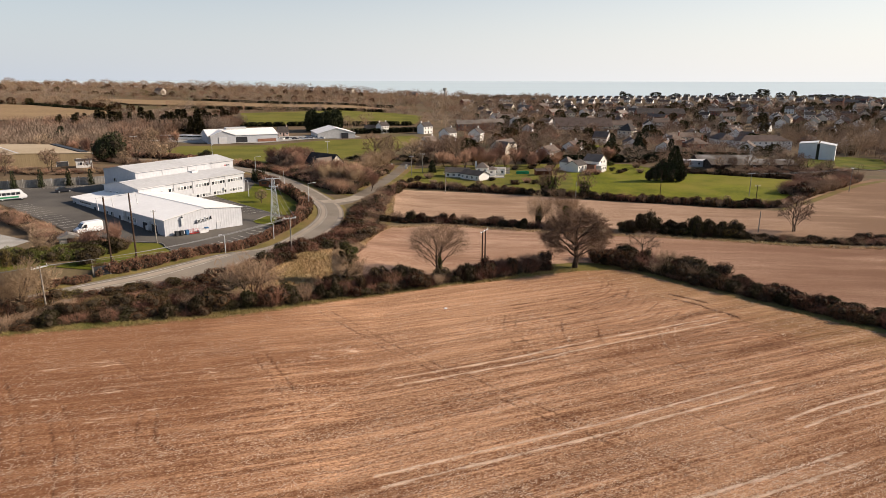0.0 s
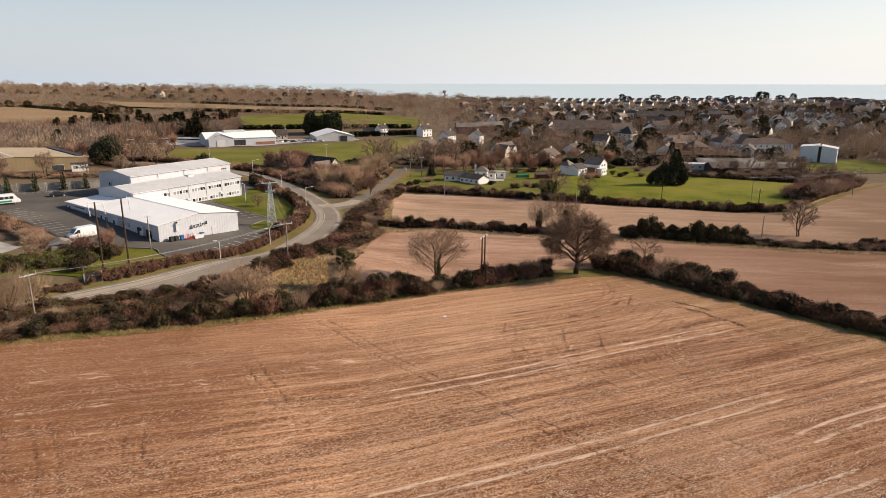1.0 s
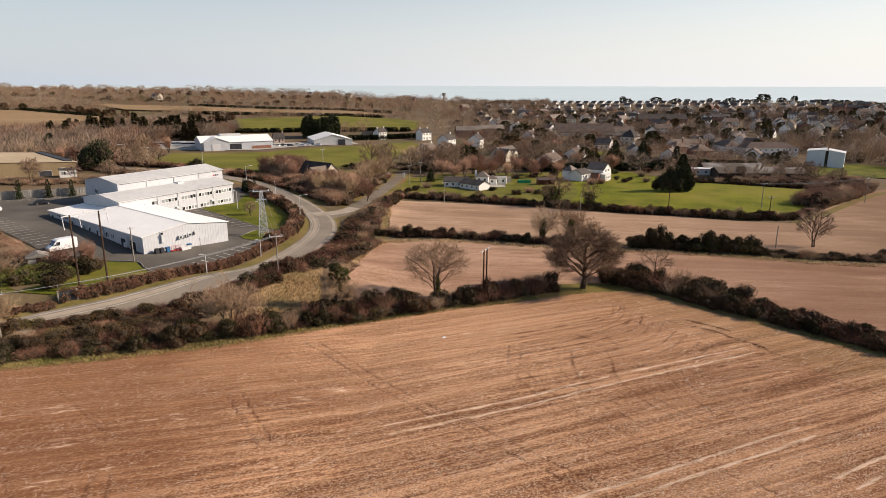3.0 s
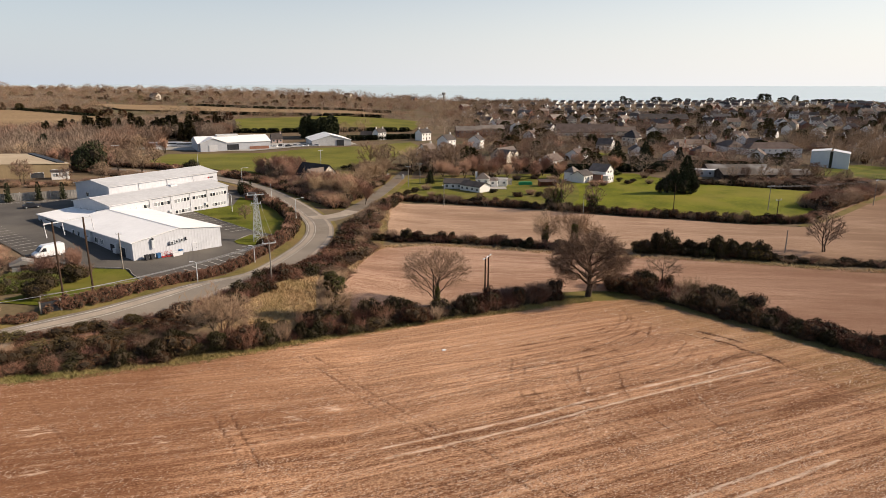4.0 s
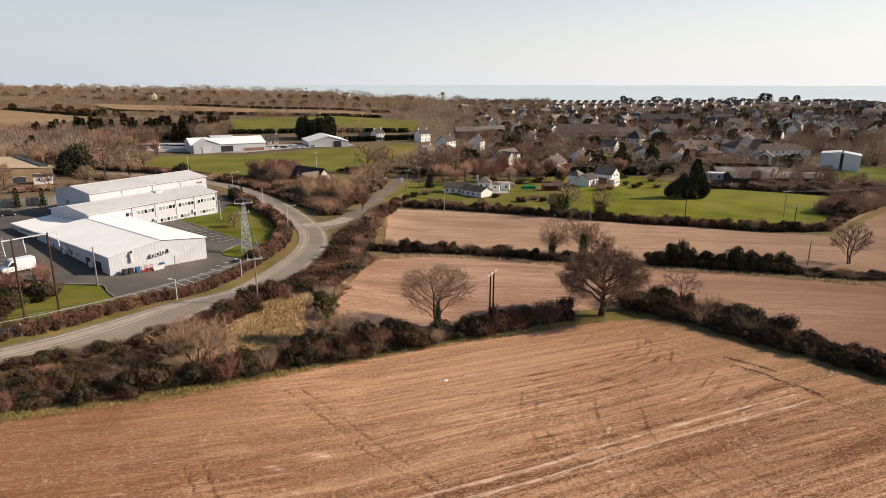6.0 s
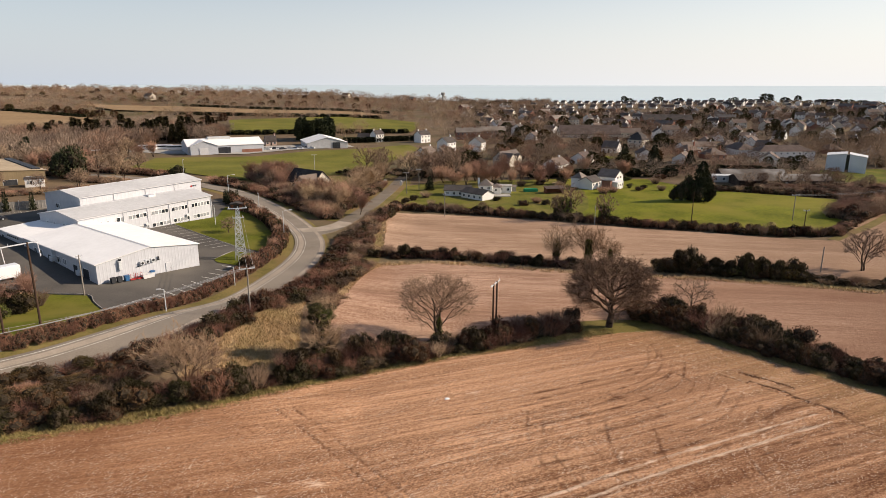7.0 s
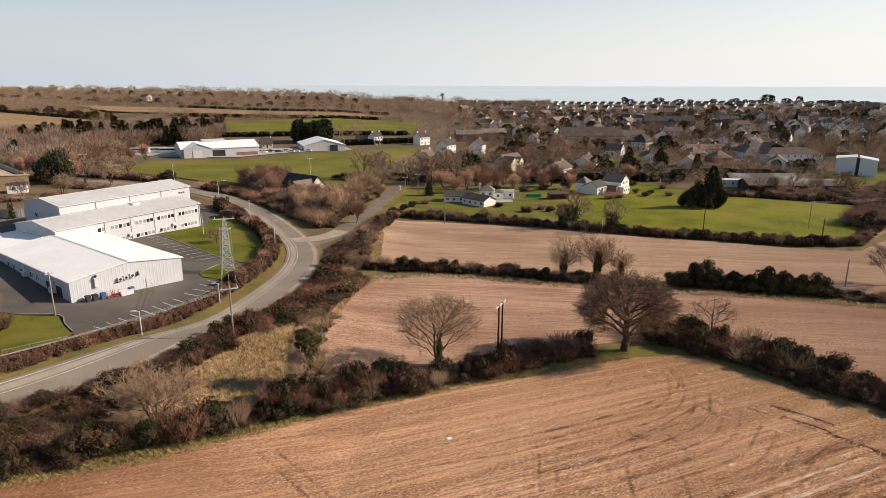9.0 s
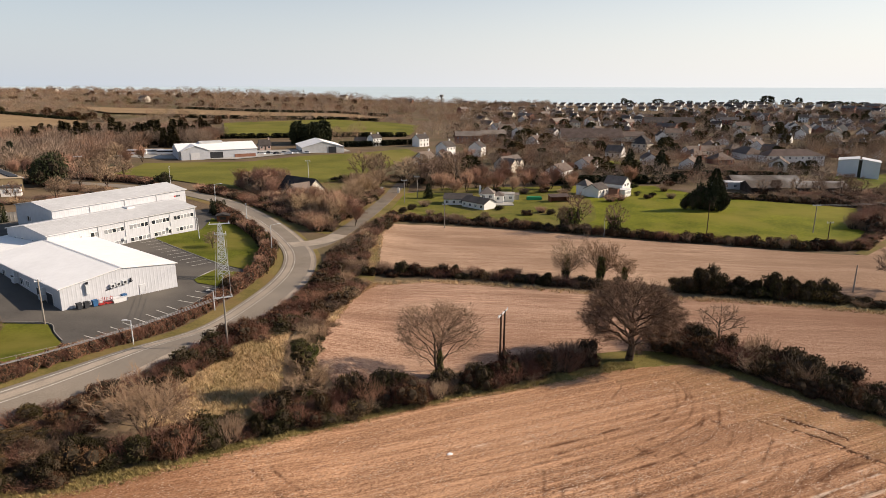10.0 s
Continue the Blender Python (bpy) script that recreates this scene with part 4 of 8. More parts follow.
def domed_tree(seed, twig, tall, wide, clear, trunk, limbs=14, subs=8, fine=7, stems=((0, 0),), up=0.42, thick=1.0):
    """A bare spreading tree: limbs that arch out from the trunk to a domed outline, and fork into ever finer twigs."""
    rng = random.Random(seed)
    s, t = Soup(), Soup()
    cz = clear + (tall - clear) * up

    def rim(d):
        return Vector((d.x * wide / 2, d.y * wide / 2, cz + d.z * (tall - cz if d.z > 0 else cz - clear)))

    def arch(soup, a, b, r0, r1, n, sides, bulge):
        c = a.lerp(b, 0.5) + Vector((0, 0, bulge * (b - a).length)) + anyway(rng) * 0.08 * (b - a).length
        pts = [a.lerp(c, i / n).lerp(c.lerp(b, i / n), i / n) + (anyway(rng) * 0.025 * (b - a).length if 0 < i < n else Vector()) for i in range(n + 1)]
        for i in range(n):
            soup.limb(pts[i], pts[i + 1], r0 + (r1 - r0) * i / n, r0 + (r1 - r0) * (i + 1) / n, sides)
        return pts

    for lx, ly in stems:
        foot = Vector((lx * 0.25, ly * 0.25, -0.3))
        top = Vector((lx, ly, clear + (tall - clear) * 0.45))
        bole = arch(s, foot, top, trunk, trunk * 0.42, 6, 8, 0.02)
        for i in range(limbs):
            a = i * 2.39996 + rng.uniform(-0.3, 0.3)
            h = -0.25 + 1.22 * (i + 0.5) / limbs
            k = math.sqrt(max(0.02, 1 - h * h))
            d = (Vector((math.cos(a) * k, math.sin(a) * k, h)) + Vector((lx, ly, 0)) * 0.22).normalized()
            end = rim(d) * 1.0
            end = bole[3].lerp(end, rng.uniform(0.80, 0.97))
            base = bole[2 + min(4, int((h + 0.25) / 1.22 * 4.4))]
            run = arch(s, base, end, trunk * rng.uniform(0.22, 0.32), 0.03 * thick, 7, 5, 0.12 if h < 0.5 else 0.0)
            for j in range(subs):
                q = run[2 + j * 5 // subs].lerp(run[3 + j * 5 // subs], rng.random())
                e = (d + anyway(rng) * 0.75).normalized()
                far = q.lerp(rim(e), rng.uniform(0.45, 0.85))
                if (far - q).length > wide * 0.34:
                    far = q + (far - q).normalized() * wide * 0.34
                side = arch(t, q, far, 0.055 * thick, 0.025 * thick, 3 if fine < 7 else 4, 3, 0.06)
                for m in range(fine):
                    q2 = side[1 + m * (len(side) - 2) // fine].lerp(side[2 + m * (len(side) - 2) // fine], rng.random())
                    d2 = ((far - q).normalized() + anyway(rng) * 0.9 + Vector((0, 0, 0.25))).normalized()
                    e2 = q2 + d2 * rng.uniform(0.05, 0.11) * wide
                    if fine < 7:
                        t.tri(q2, q2 + d2.orthogonal() * 0.04 * thick, e2)
                    else:
                        t.limb(q2, e2, 0.02 * thick, 0.012 * thick, 3)
                    for _ in range(6):
                        q3 = q2.lerp(e2, rng.uniform(0.25, 1.0))
                        d3 = (d2 + anyway(rng) * 0.8).normalized()
                        t.tri(q3, q3 + d3.orthogonal() * 0.032 * thick, q3 + d3 * rng.uniform(0.035, 0.07) * wide)
    return s.mesh("trunk", "bark"), t.mesh("crown", twig)


def conifer_meshes(seed, tall=9.0, wide=2.6, material="conifer", n=1500, size=0.7):
    """A dense dark evergreen: trunk and layered sprays."""
    rng = random.Random(seed)
    s, w = Soup(), Soup()
    s.limb(Vector((0, 0, -0.2)), Vector((0, 0, tall * 0.8)), 0.22, 0.05, 6)
    for _ in range(n):
        h = rng.random() ** 1.3
        a = rng.uniform(0, math.tau)
        lump = 0.8 + 0.25 * math.sin(a * 3 + h * 9) + 0.15 * math.sin(a * 7 - h * 15)
        r = wide * (1 - h) ** 0.7 * lump * rng.uniform(0.55, 1.0)
        p = Vector((math.cos(a) * r, math.sin(a) * r, 0.3 + h * tall * 0.95))
        d = Vector((math.cos(a), math.sin(a), rng.uniform(-0.5, 0.4))).normalized()
        w.leaf(p, d, d.cross(anyway(rng)).normalized(), size * rng.uniform(0.6, 1.3), size * 0.25)
    bm = bmesh.new()
    bmesh.ops.create_icosphere(bm, subdivisions=2, radius=1)
    k = len(w.v)
    w.v += [(v.co.x * wide * 0.55 * (1.25 - 0.5 * (v.co.z + 1)), v.co.y * wide * 0.55 * (1.25 - 0.5 * (v.co.z + 1)), tall * (0.42 + v.co.z * 0.38)) for v in bm.verts]
    w.f += [tuple(k + v.index for v in f.verts) for f in bm.faces]
    bm.free()
    return s.mesh("trunk", "bark"), w.mesh("crown", material)


def tufts(name, spots, material, label, tall=(0.4, 0.8), blades=5, seed=3, spread=0.25):
    rng = random.Random(seed)
    s = Soup()
    for x, y in spots:
        z = height(x, y) + 0.05
        for _ in range(blades):
            a = rng.uniform(0, math.tau)
            p = Vector((x + rng.uniform(-spread, spread), y + rng.uniform(-spread, spread), z))
            d = Vector((math.cos(a) * rng.uniform(0.3, 1.6), math.sin(a) * rng.uniform(0.3, 1.6), 1)).normalized()
            w = Vector((math.cos(a + 1.3), math.sin(a + 1.3), 0)) * rng.uniform(0.03, 0.07)
            s.tri(p - w, p + w, p + d * rng.uniform(*tall))
    ob = new(name, s.mesh(name, material))
    return tagged(ob, label, "grass", kind="stuff")


def along(line, count, off, seed):
    rng = random.Random(seed)
    pts = bowed(line, 0.5)
    out = []
    for _ in range(count):
        i = rng.randrange(len(pts) - 1)
        d = (pts[i + 1] - pts[i]).normalized()
        q = pts[i] + Vector((-d.y, d.x)) * rng.uniform(*off)
        out.append((q.x, q.y))
    return out


# hedges round the fields
hedge("hedgerow", [(-92, 66), (-75, 76), (-60, 84.5), (-48, 90.5), (-38, 95)], "tangled dark hedgerow of bramble and gorse beside the stubble field", ["bramble", "ever", "russet", "bramble", "ever", "dull"], 1.6, (1.2, 2.1), (1.2, 3.0), (-1.7, 0.8, 3.2), 1)
hedge("hedgerow", [(-38, 95), (-30, 99), (-20, 105.5), (-9, 111.5), (1.5, 116.5), (9, 119.5)], "tangled dark hedgerow with ivy beside the stubble field", ["ever", "bramble", "russet", "bramble", "dull", "russet", "ever"], 1.5, (1.2, 2.1), (1.6, 4.0), (-0.9, 1.2), 2)
hedge("hedgerow", [(9, 119.5), (14, 121.5), (20.5, 123.5)], "bare reddish hedgerow of thorn and bramble", ["dull", "russet", "bramble", "russet", "dull"], 1.2, (1.5, 2.4), (1.6, 4.2), (0.0, 1.8), 3, jitter=0.9)
hedge("hedgerow", [(32, 129.5), (36, 128), (40, 125), (45, 120), (51, 114)], "tall tangled clump of bare thorn and ivy beside the oak", ["dull", "russet", "bramble", "ever", "bramble", "dull"], 1.8, (1.7, 2.7), (2.6, 4.8), (0.5, 2.8), 44, jitter=0.8)
hedge("hedgerow", [(34, 128), (40, 124), (45, 118), (51, 112)], "dark mixed hedgerow at the field corner", ["ever", "bramble", "russet", "bramble", "ever", "dull"], 1.6, (1.4, 2.2), (1.8, 3.6), (0.0, 1.9, 3.6), 4)
hedge("hedgerow", [(51, 112), (60, 102), (72, 89.5), (84, 77), (104, 56)], "dark hedgerow with russet tops along the field's edge", ["bramble", "ever", "russet", "ever", "bramble", "dull"], 1.5, (1.4, 2.1), (1.8, 3.2), (0.0, 1.8, 3.4), 64)
hedge("hedgerow", [(-16, 167), (-8, 168), (2, 167), (12, 164.5), (22, 161.5), (34, 158.5)], "dark ragged hedgerow between two stubble fields", ["ever", "bramble", "russet", "bramble", "dull", "ever"], 1.6, (1.2, 1.9), (1.2, 3.1), (0.0, 1.6), 5, jitter=0.7)
hedge("hedgerow", [(46, 157.5), (54, 156), (62, 153.8), (73, 150.8)], "dark evergreen hedgerow between two stubble fields", ["ever", "ever", "bramble", "gorse"], 1.9, (1.4, 2.0), (1.6, 3.2), (0.0, 1.6), 6)
for x, y, w, h in ((47.2, 157.6, 2.4, 4.0), (50.2, 157.0, 3.0, 6.4), (53.4, 156.4, 2.6, 5.2), (57.0, 155.6, 2.4, 4.6), (59.6, 155.0, 2.2, 4.2), (62.2, 154.4, 2.7, 6.2), (65.4, 153.4, 2.6, 5.4), (68.6, 152.6, 2.5, 5.0), (71.8, 151.6, 2.4, 4.8), (77.5, 149.8, 1.4, 2.2), (-9.5, 168.2, 1.7, 4.0), (2.5, 167.6, 1.5, 3.4), (21, 162, 1.8, 3.4)):
    b = thing("evergreen_bush", x, y, None, 0, "tall rounded dark evergreen bush in the middle hedge", "bush", "bushes of the middle hedge")
    part("foliage", BUSH["ever", int(h * 10) % 4, False], "ever", b, at=pose(0, 0, -0.5, 0, 0, x * 37) @ Matrix.Diagonal((w, w * 0.85, (h + 0.5) / 1.7, 1)))
hedge("hedgerow", [(76, 149.5), (84, 147.5), (92, 146), (104, 145), (125, 143), (150, 141)], "low broken hedgerow of dead bracken and bramble", ["bramble", "pale", "twig", "ever"], 1.6, (1.1, 1.7), (0.9, 2.0), (0.0, 1.5), 7)
hedge("hedgerow", [(-15, 224), (-4, 222), (8, 218), (22, 213.5), (40, 206.5), (56, 200), (71, 196), (86, 190.5), (104, 190)], "dark ragged hedgerow below the pasture", ["bramble", "ever", "russet", "bramble", "dull"], 1.6, (1.3, 1.9), (1.6, 3.2), (0.0, 1.4), 8)
hedge("hedgerow", [(104, 190), (110, 198), (120, 207.5)], "low hedge at the pasture's corner", ["bramble", "ever", "twig"], 1.6, (1.2, 1.6), (1.2, 2.0), (0.0, 1.4), 34)
hedge("thicket", [(120, 208), (127, 214), (136, 221.5), (150, 235), (162, 247)], "rounded thicket of bare thorn at the field corner", ["dull", "dull", "bramble", "twig"], 2.2, (2.2, 3.0), (2.8, 5.2), (0.5, 4.0, 7.5), 9)
hedge("thicket", [(132, 226), (139, 238), (146, 250)], "rounded thicket of bare thorn behind the field corner", ["dull", "bramble", "dull", "twig"], 2.2, (2.2, 3.0), (2.6, 4.4), (-1.5, 2.0), 35)
hedge("hedgerow", [(97, 266), (108, 261), (120, 255), (137, 248)], "dark ragged hedge above the pasture", ["dull", "bramble", "ever", "bramble"], 1.8, (1.4, 2.0), (1.4, 2.8), (0.0, 2.0), 36)
hedge("thicket", [(120, 262), (135, 258), (150, 262), (164, 272), (176, 282)], "brown scrub below the grey hall", ["dull", "bramble", "twig", "dull"], 2.4, (2.0, 3.0), (1.6, 3.2), (-4.0, 0.0, 4.0, 8.0), 37, jitter=1.4)
hedge("hedgerow", [(100, 147), (118, 146), (140, 145.5), (170, 144)], "dark low hedge on the far side of the field", ["ever", "bramble"], 2.4, (1.4, 2.0), (1.4, 2.4), (3.0,), 10)
# along the road
hedge("bramble_bank", [(-96, 71), (-76, 84), (-62, 92), (-54, 97), (-47, 101.5), (-41, 107), (-36, 113)], "bank of reddish bramble between road and field", ["bramble", "russet", "bramble", "russet", "gorse", "bramble"], 1.7, (1.4, 2.2), (1.1, 2.2), (0.5, -2.2, -4.6), 11)
hedge("bramble_bank", [(-36, 111), (-32, 120), (-28.8, 131), (-26.5, 143), (-24.6, 154), (-24, 166), (-24.3, 176)], "bare bramble and thorn along the road's bank", ["bramble", "russet", "bramble", "russet", "ever"], 1.5, (1.2, 1.9), (1.6, 3.0), (0.0, -1.8), 12)
hedge("thorn_thicket", [(-16.4, 107.4), (-17.4, 113.5), (-18.4, 119.4), (-18.9, 125.1), (-18.8, 135.0)], "pale bare scrub at the end of the middle field", ["pale", "dull", "gorse", "pale", "russet"], 1.5, (1.0, 1.6), (1.0, 2.2), (0.0, 1.6), 66, jitter=0.9)
hedge("bramble_bank", [(-30, 126), (-27, 131), (-24.4, 138), (-22.4, 146), (-20.4, 154), (-19, 160)], "wide bank of russet bramble and bare thorn above the middle field", ["bramble", "russet", "bramble", "dull", "russet", "ever"], 1.7, (1.3, 2.0), (1.3, 2.6), (-3.4, -1.4, 0.6, 2.6), 61, jitter=0.9)
hedge("bramble_bank", [(-20.5, 158), (-18.5, 170), (-18.2, 184), (-18, 200), (-17.2, 214)], "bare scrub on the bank at the fields' end", ["dull", "twig", "bramble", "dull", "pale"], 1.8, (1.2, 2.0), (1.2, 2.8), (0.0, 2.2), 32, jitter=0.9)
hedge("bramble_bank", [(-25, 178), (-22, 190), (-20, 203), (-17.5, 216), (-15, 226)], "bare thicket beside the lane", ["twig", "bramble", "dull", "ever"], 1.5, (1.3, 1.9), (1.8, 3.0), (0.0, -2.0), 13)
hedge("beech_hedge", [(-58, 103.5), (-53, 108), (-49, 113.5), (-45.6, 121), (-42.8, 129.5), (-40.2, 139), (-38.5, 150)], "clipped hedge of dry reddish beech round the yard", ["beech", "beech", "russet", "beech"], 0.9, (0.9, 1.15), (1.9, 2.3), (0.0, 0.9), 14, jitter=0.2)
hedge("beech_hedge", [(-38.5, 150), (-37, 159), (-37.2, 169), (-40, 181.5), (-46.5, 194), (-55.5, 207), (-65, 220)], "tall overgrown hedge round the works lawn", ["beech", "bramble", "beech", "ever", "twig"], 1.1, (1.1, 1.5), (2.6, 3.6), (0.0, 1.1), 15, jitter=0.3)
hedge("beech_hedge", [(-76, 87), (-70, 92), (-64, 97), (-59.2, 101)], "low clipped beech hedge at the roadside", ["beech"], 1.0, (0.8, 1.0), (1.1, 1.3), (0.0, 0.7), 16, jitter=0.15)
hedge("laurel_hedge", [(-76, 103), (-72, 107.5), (-69, 112), (-68, 117)], "sprawling sunlit laurel hedge", ["ivy", "ivy", "gorse"], 1.6, (1.6, 2.2), (2.2, 3.4), (0.0, 2.2, 4.4, -2.0), 17)
hedge("thicket", [(-79, 127), (-74, 126), (-69, 124.5), (-65, 124)], "bare thicket beside the car park", ["dull", "twig", "pale", "bramble"], 1.3, (1.4, 2.0), (2.2, 3.4), (0.0, -1.8), 18)
hedge("roadside_hedge", [(-118, 161), (-110, 154), (-101, 147), (-92, 140), (-84, 133), (-80, 129)], "ragged reddish hedge along the car park", ["twig", "pale", "bramble", "dull"], 1.5, (1.3, 1.8), (1.8, 2.8), (-1.4, -3.0), 19)
hedge("thorn_thicket", [(-37, 200), (-44, 212), (-53, 226), (-63, 243), (-76, 262)], "dense bare thicket along the far side of the road", ["dull", "twig", "twig", "pale"], 1.9, (1.9, 2.7), (2.8, 4.6), (-5.0, -8.0), 20)
hedge("thorn_thicket", [(-33, 203), (-40, 211), (-49, 222), (-58, 232), (-68, 242), (-80, 250)], "bare russet scrub crowding the road past the junction", ["dull", "russet", "twig", "bramble"], 1.8, (1.6, 2.3), (1.8, 3.4), (0.5, -2.5), 62, jitter=0.8)
hedge("thorn_thicket", [(-31.5, 204), (-29.6, 213), (-27.6, 223), (-25.6, 238), (-23.4, 254), (-22.4, 268)], "bare thorn scrub crowding the lane", ["dull", "twig", "bramble", "ever"], 1.9, (1.4, 2.1), (1.6, 3.2), (0.6, 3.0), 63, jitter=0.8)
hedge("red_hedge", [(-138, 277), (-126, 273), (-114, 269), (-104, 263)], "low russet hedge along the far road", ["beech", "beech", "twig"], 1.6, (1.5, 2.0), (2.4, 3.2), (0.0, 1.8), 21)
hedge("thicket", [(-152, 266), (-138, 258), (-122, 247), (-106, 238), (-92, 228)], "bare scrub along the back road", ["dull", "twig", "pale", "dull"], 2.6, (1.8, 2.8), (1.4, 3.0), (-3.0, 1.0), 51, jitter=1.5)
hedge("thicket", [(-150, 214), (-136, 210), (-122, 214), (-108, 224), (-96, 222)], "pinkish bare shrubs before the brown works", ["twig", "pale", "dull"], 2.4, (1.4, 2.2), (1.2, 2.4), (0.0, 5.0), 52, jitter=1.5)
hedge("thicket", [(-38, 290), (-26, 300), (-10, 296), (6, 296), (20, 300)], "bare garden scrub at the lane's end", ["dull", "pale", "twig", "ever"], 2.4, (1.6, 2.6), (1.6, 3.4), (0.0, 4.0, 8.0), 53, jitter=1.6)
for x, y, w, h in ((-12.2, 112.8, 2.0, 4.3), (-8.0, 114.2, 2.1, 4.5), (-5.4, 115.4, 1.8, 3.8), (-20.5, 108.8, 2.0, 3.6), (6.0, 119.2, 1.5, 3.0)):
    b = thing("evergreen_bush", x, y, None, 0, "tall dense dark green bush in the hedgerow", "bush", "bushes of the hedgerow")
    part("foliage", BUSH["ever", int(h * 10) % 4, False], "ever", b, at=pose(0, 0, -0.5) @ Matrix.Diagonal((w, w, (h + 0.5) / 1.7, 1)))
for x, y, w, h in ((-64.2, 120.6, 2.6, 4.2), (-68, 119, 2.4, 3.6), (-63.4, 111.6, 2.2, 3.4), (-66.8, 113.5, 2.6, 3.8), (-62.5, 107, 2.0, 2.8), (-70.5, 123.5, 2.2, 3.2)):
    b = thing("evergreen_bush", x, y, None, 0, "dense dark evergreen bush on the grass bank", "bush", "bushes at the entrance")
    part("foliage", BUSH["ever", int(h * 10) % 4, False], "ever", b, at=pose(0, 0, -0.4) @ Matrix.Diagonal((w, w, (h + 0.4) / 1.7, 1)))
hut = thing("yard_hut", -75.5, 124.5, None, 35, "small hut with a pale weathered roof among thorn", "hut")
part("wall", boxes((-1.7, 1.7, -1.3, 1.3, -0.4, 2.0)), "concrete", hut)
part("roof", extrude_outline([(-2.0, 1.9), (2.0, 1.9), (2.0, 2.02), (0, 2.75), (-2.0, 2.02)], -1.6, 1.6), "fence_grey", hut)
part("door", boxes((-0.4, 0.4, -1.34, -1.3, 0.0, 1.9)), "door_dark", hut)
for x, y, w, h in ((46.3, 125.9, 2.3, 4.0), (52.6, 117.2, 2.6, 3.2), (38.6, 131.0, 2.2, 3.8)):
    b = thing("thorn_bush", x, y, None, x * 31, "sunlit tan bush of bare thorn in the hedgerow", "bush", "thorn bushes of the hedgerow")
    part("stems", BUSH["pale", int(h * 10) % 4, False], "twig_pale", b, at=pose(0, 0, -0.2) @ Matrix.Diagonal((w, w, (h + 0.2) / 1.7, 1)))
gate = thing("field_gate", -57.8, 103.4, None, 40, "dark solid gate between clipped hedges", "gate")
part("leaf", boxes((-1.2, 1.2, -0.05, 0.05, 0.1, 1.7)), "dark_metal", gate)
for gx_ in (-1.3, 1.3):
    part("post", boxes((gx_ - 0.1, gx_ + 0.1, -0.1, 0.1, -0.3, 1.9)), "pole_grey", gate)
litter = thing("litter_sheet", 0.4, 101.1, height(0.4, 101.1) + 0.2, 20, "small crumpled white sheet lying on the stubble", "litter")
bm = bmesh.new()
bmesh.ops.create_icosphere(bm, subdivisions=2, radius=0.3)
for v in bm.verts:
    v.co = Vector((v.co.x * 1.3, v.co.y * 0.9, max(-0.02, v.co.z * 0.5))) * (0.75 + 0.5 * abs(noise.noise(v.co * 6)))
part("sheet", bm, "paint_white", litter)

# ---- buildings of the works ----


def ribbed(x0, x1, z0, top, y=0.0, pitch=0.65, deep=0.014):
    """A profiled sheet wall from x0 to x1 in the plane y, facing -y; top: its upper edge as a function of x."""
    bm = bmesh.new()
    xs, x = [], x0
    while x < x1 - 1e-6:
        e = min(x + pitch, x1)
        xs += [(x, 0), (x + (e - x) * 0.62, 0), (x + (e - x) * 0.70, -deep), (x + (e - x) * 0.92, -deep)]
        x = e
    xs.append((x1, 0))
    lo = [bm.verts.new((a, y + o, z0)) for a, o in xs]
    hi = [bm.verts.new((a, y + o, top(a))) for a, o in xs]
    for i in range(len(xs) - 1):
        bm.faces.new((lo[i], lo[i + 1], hi[i + 1], hi[i]))
    return bm


def wall_sheet(name, building, x0, x1, z0, top, at, material="clad", pitch=0.65):
    ob = part(name, ribbed(x0, x1, z0, top, 0, pitch), material, building, at=at)
    return ob


pane_rng = random.Random(77)


def window(parent, x, z, w, h, at, panes=1, frame="white_frame", sill=True, y=0.0):
    """A framed window on the plane y=0 of the pose at, x and z its lower left corner: frame, panes, sill."""
    t = 0.07
    bm = boxes((x, x + w, y - 0.06, y + 0.02, z, z + t), (x, x + w, y - 0.06, y + 0.02, z + h - t, z + h), (x, x + t, y - 0.06, y + 0.02, z + t, z + h - t), (x + w - t, x + w, y - 0.06, y + 0.02, z + t, z + h - t))
    for i in range(1, panes):
        c = x + w * i / panes
        box(bm, c - t / 2, c + t / 2, y - 0.06, y + 0.02, z + t, z + h - t)
    f = part("window", bm, frame, parent, at=at)
    # most panes are a flat grey-blue in place of the dark glass
    for i in range(panes):
        a, b = x + w * i / panes + t / 2, x + w * (i + 1) / panes - t / 2
        part("pane", boxes((a, b, y - 0.035, y - 0.02, z + t, z + h - t)), "glass" if pane_rng.random() < 0.38 else "grey_pane", f)
    return f


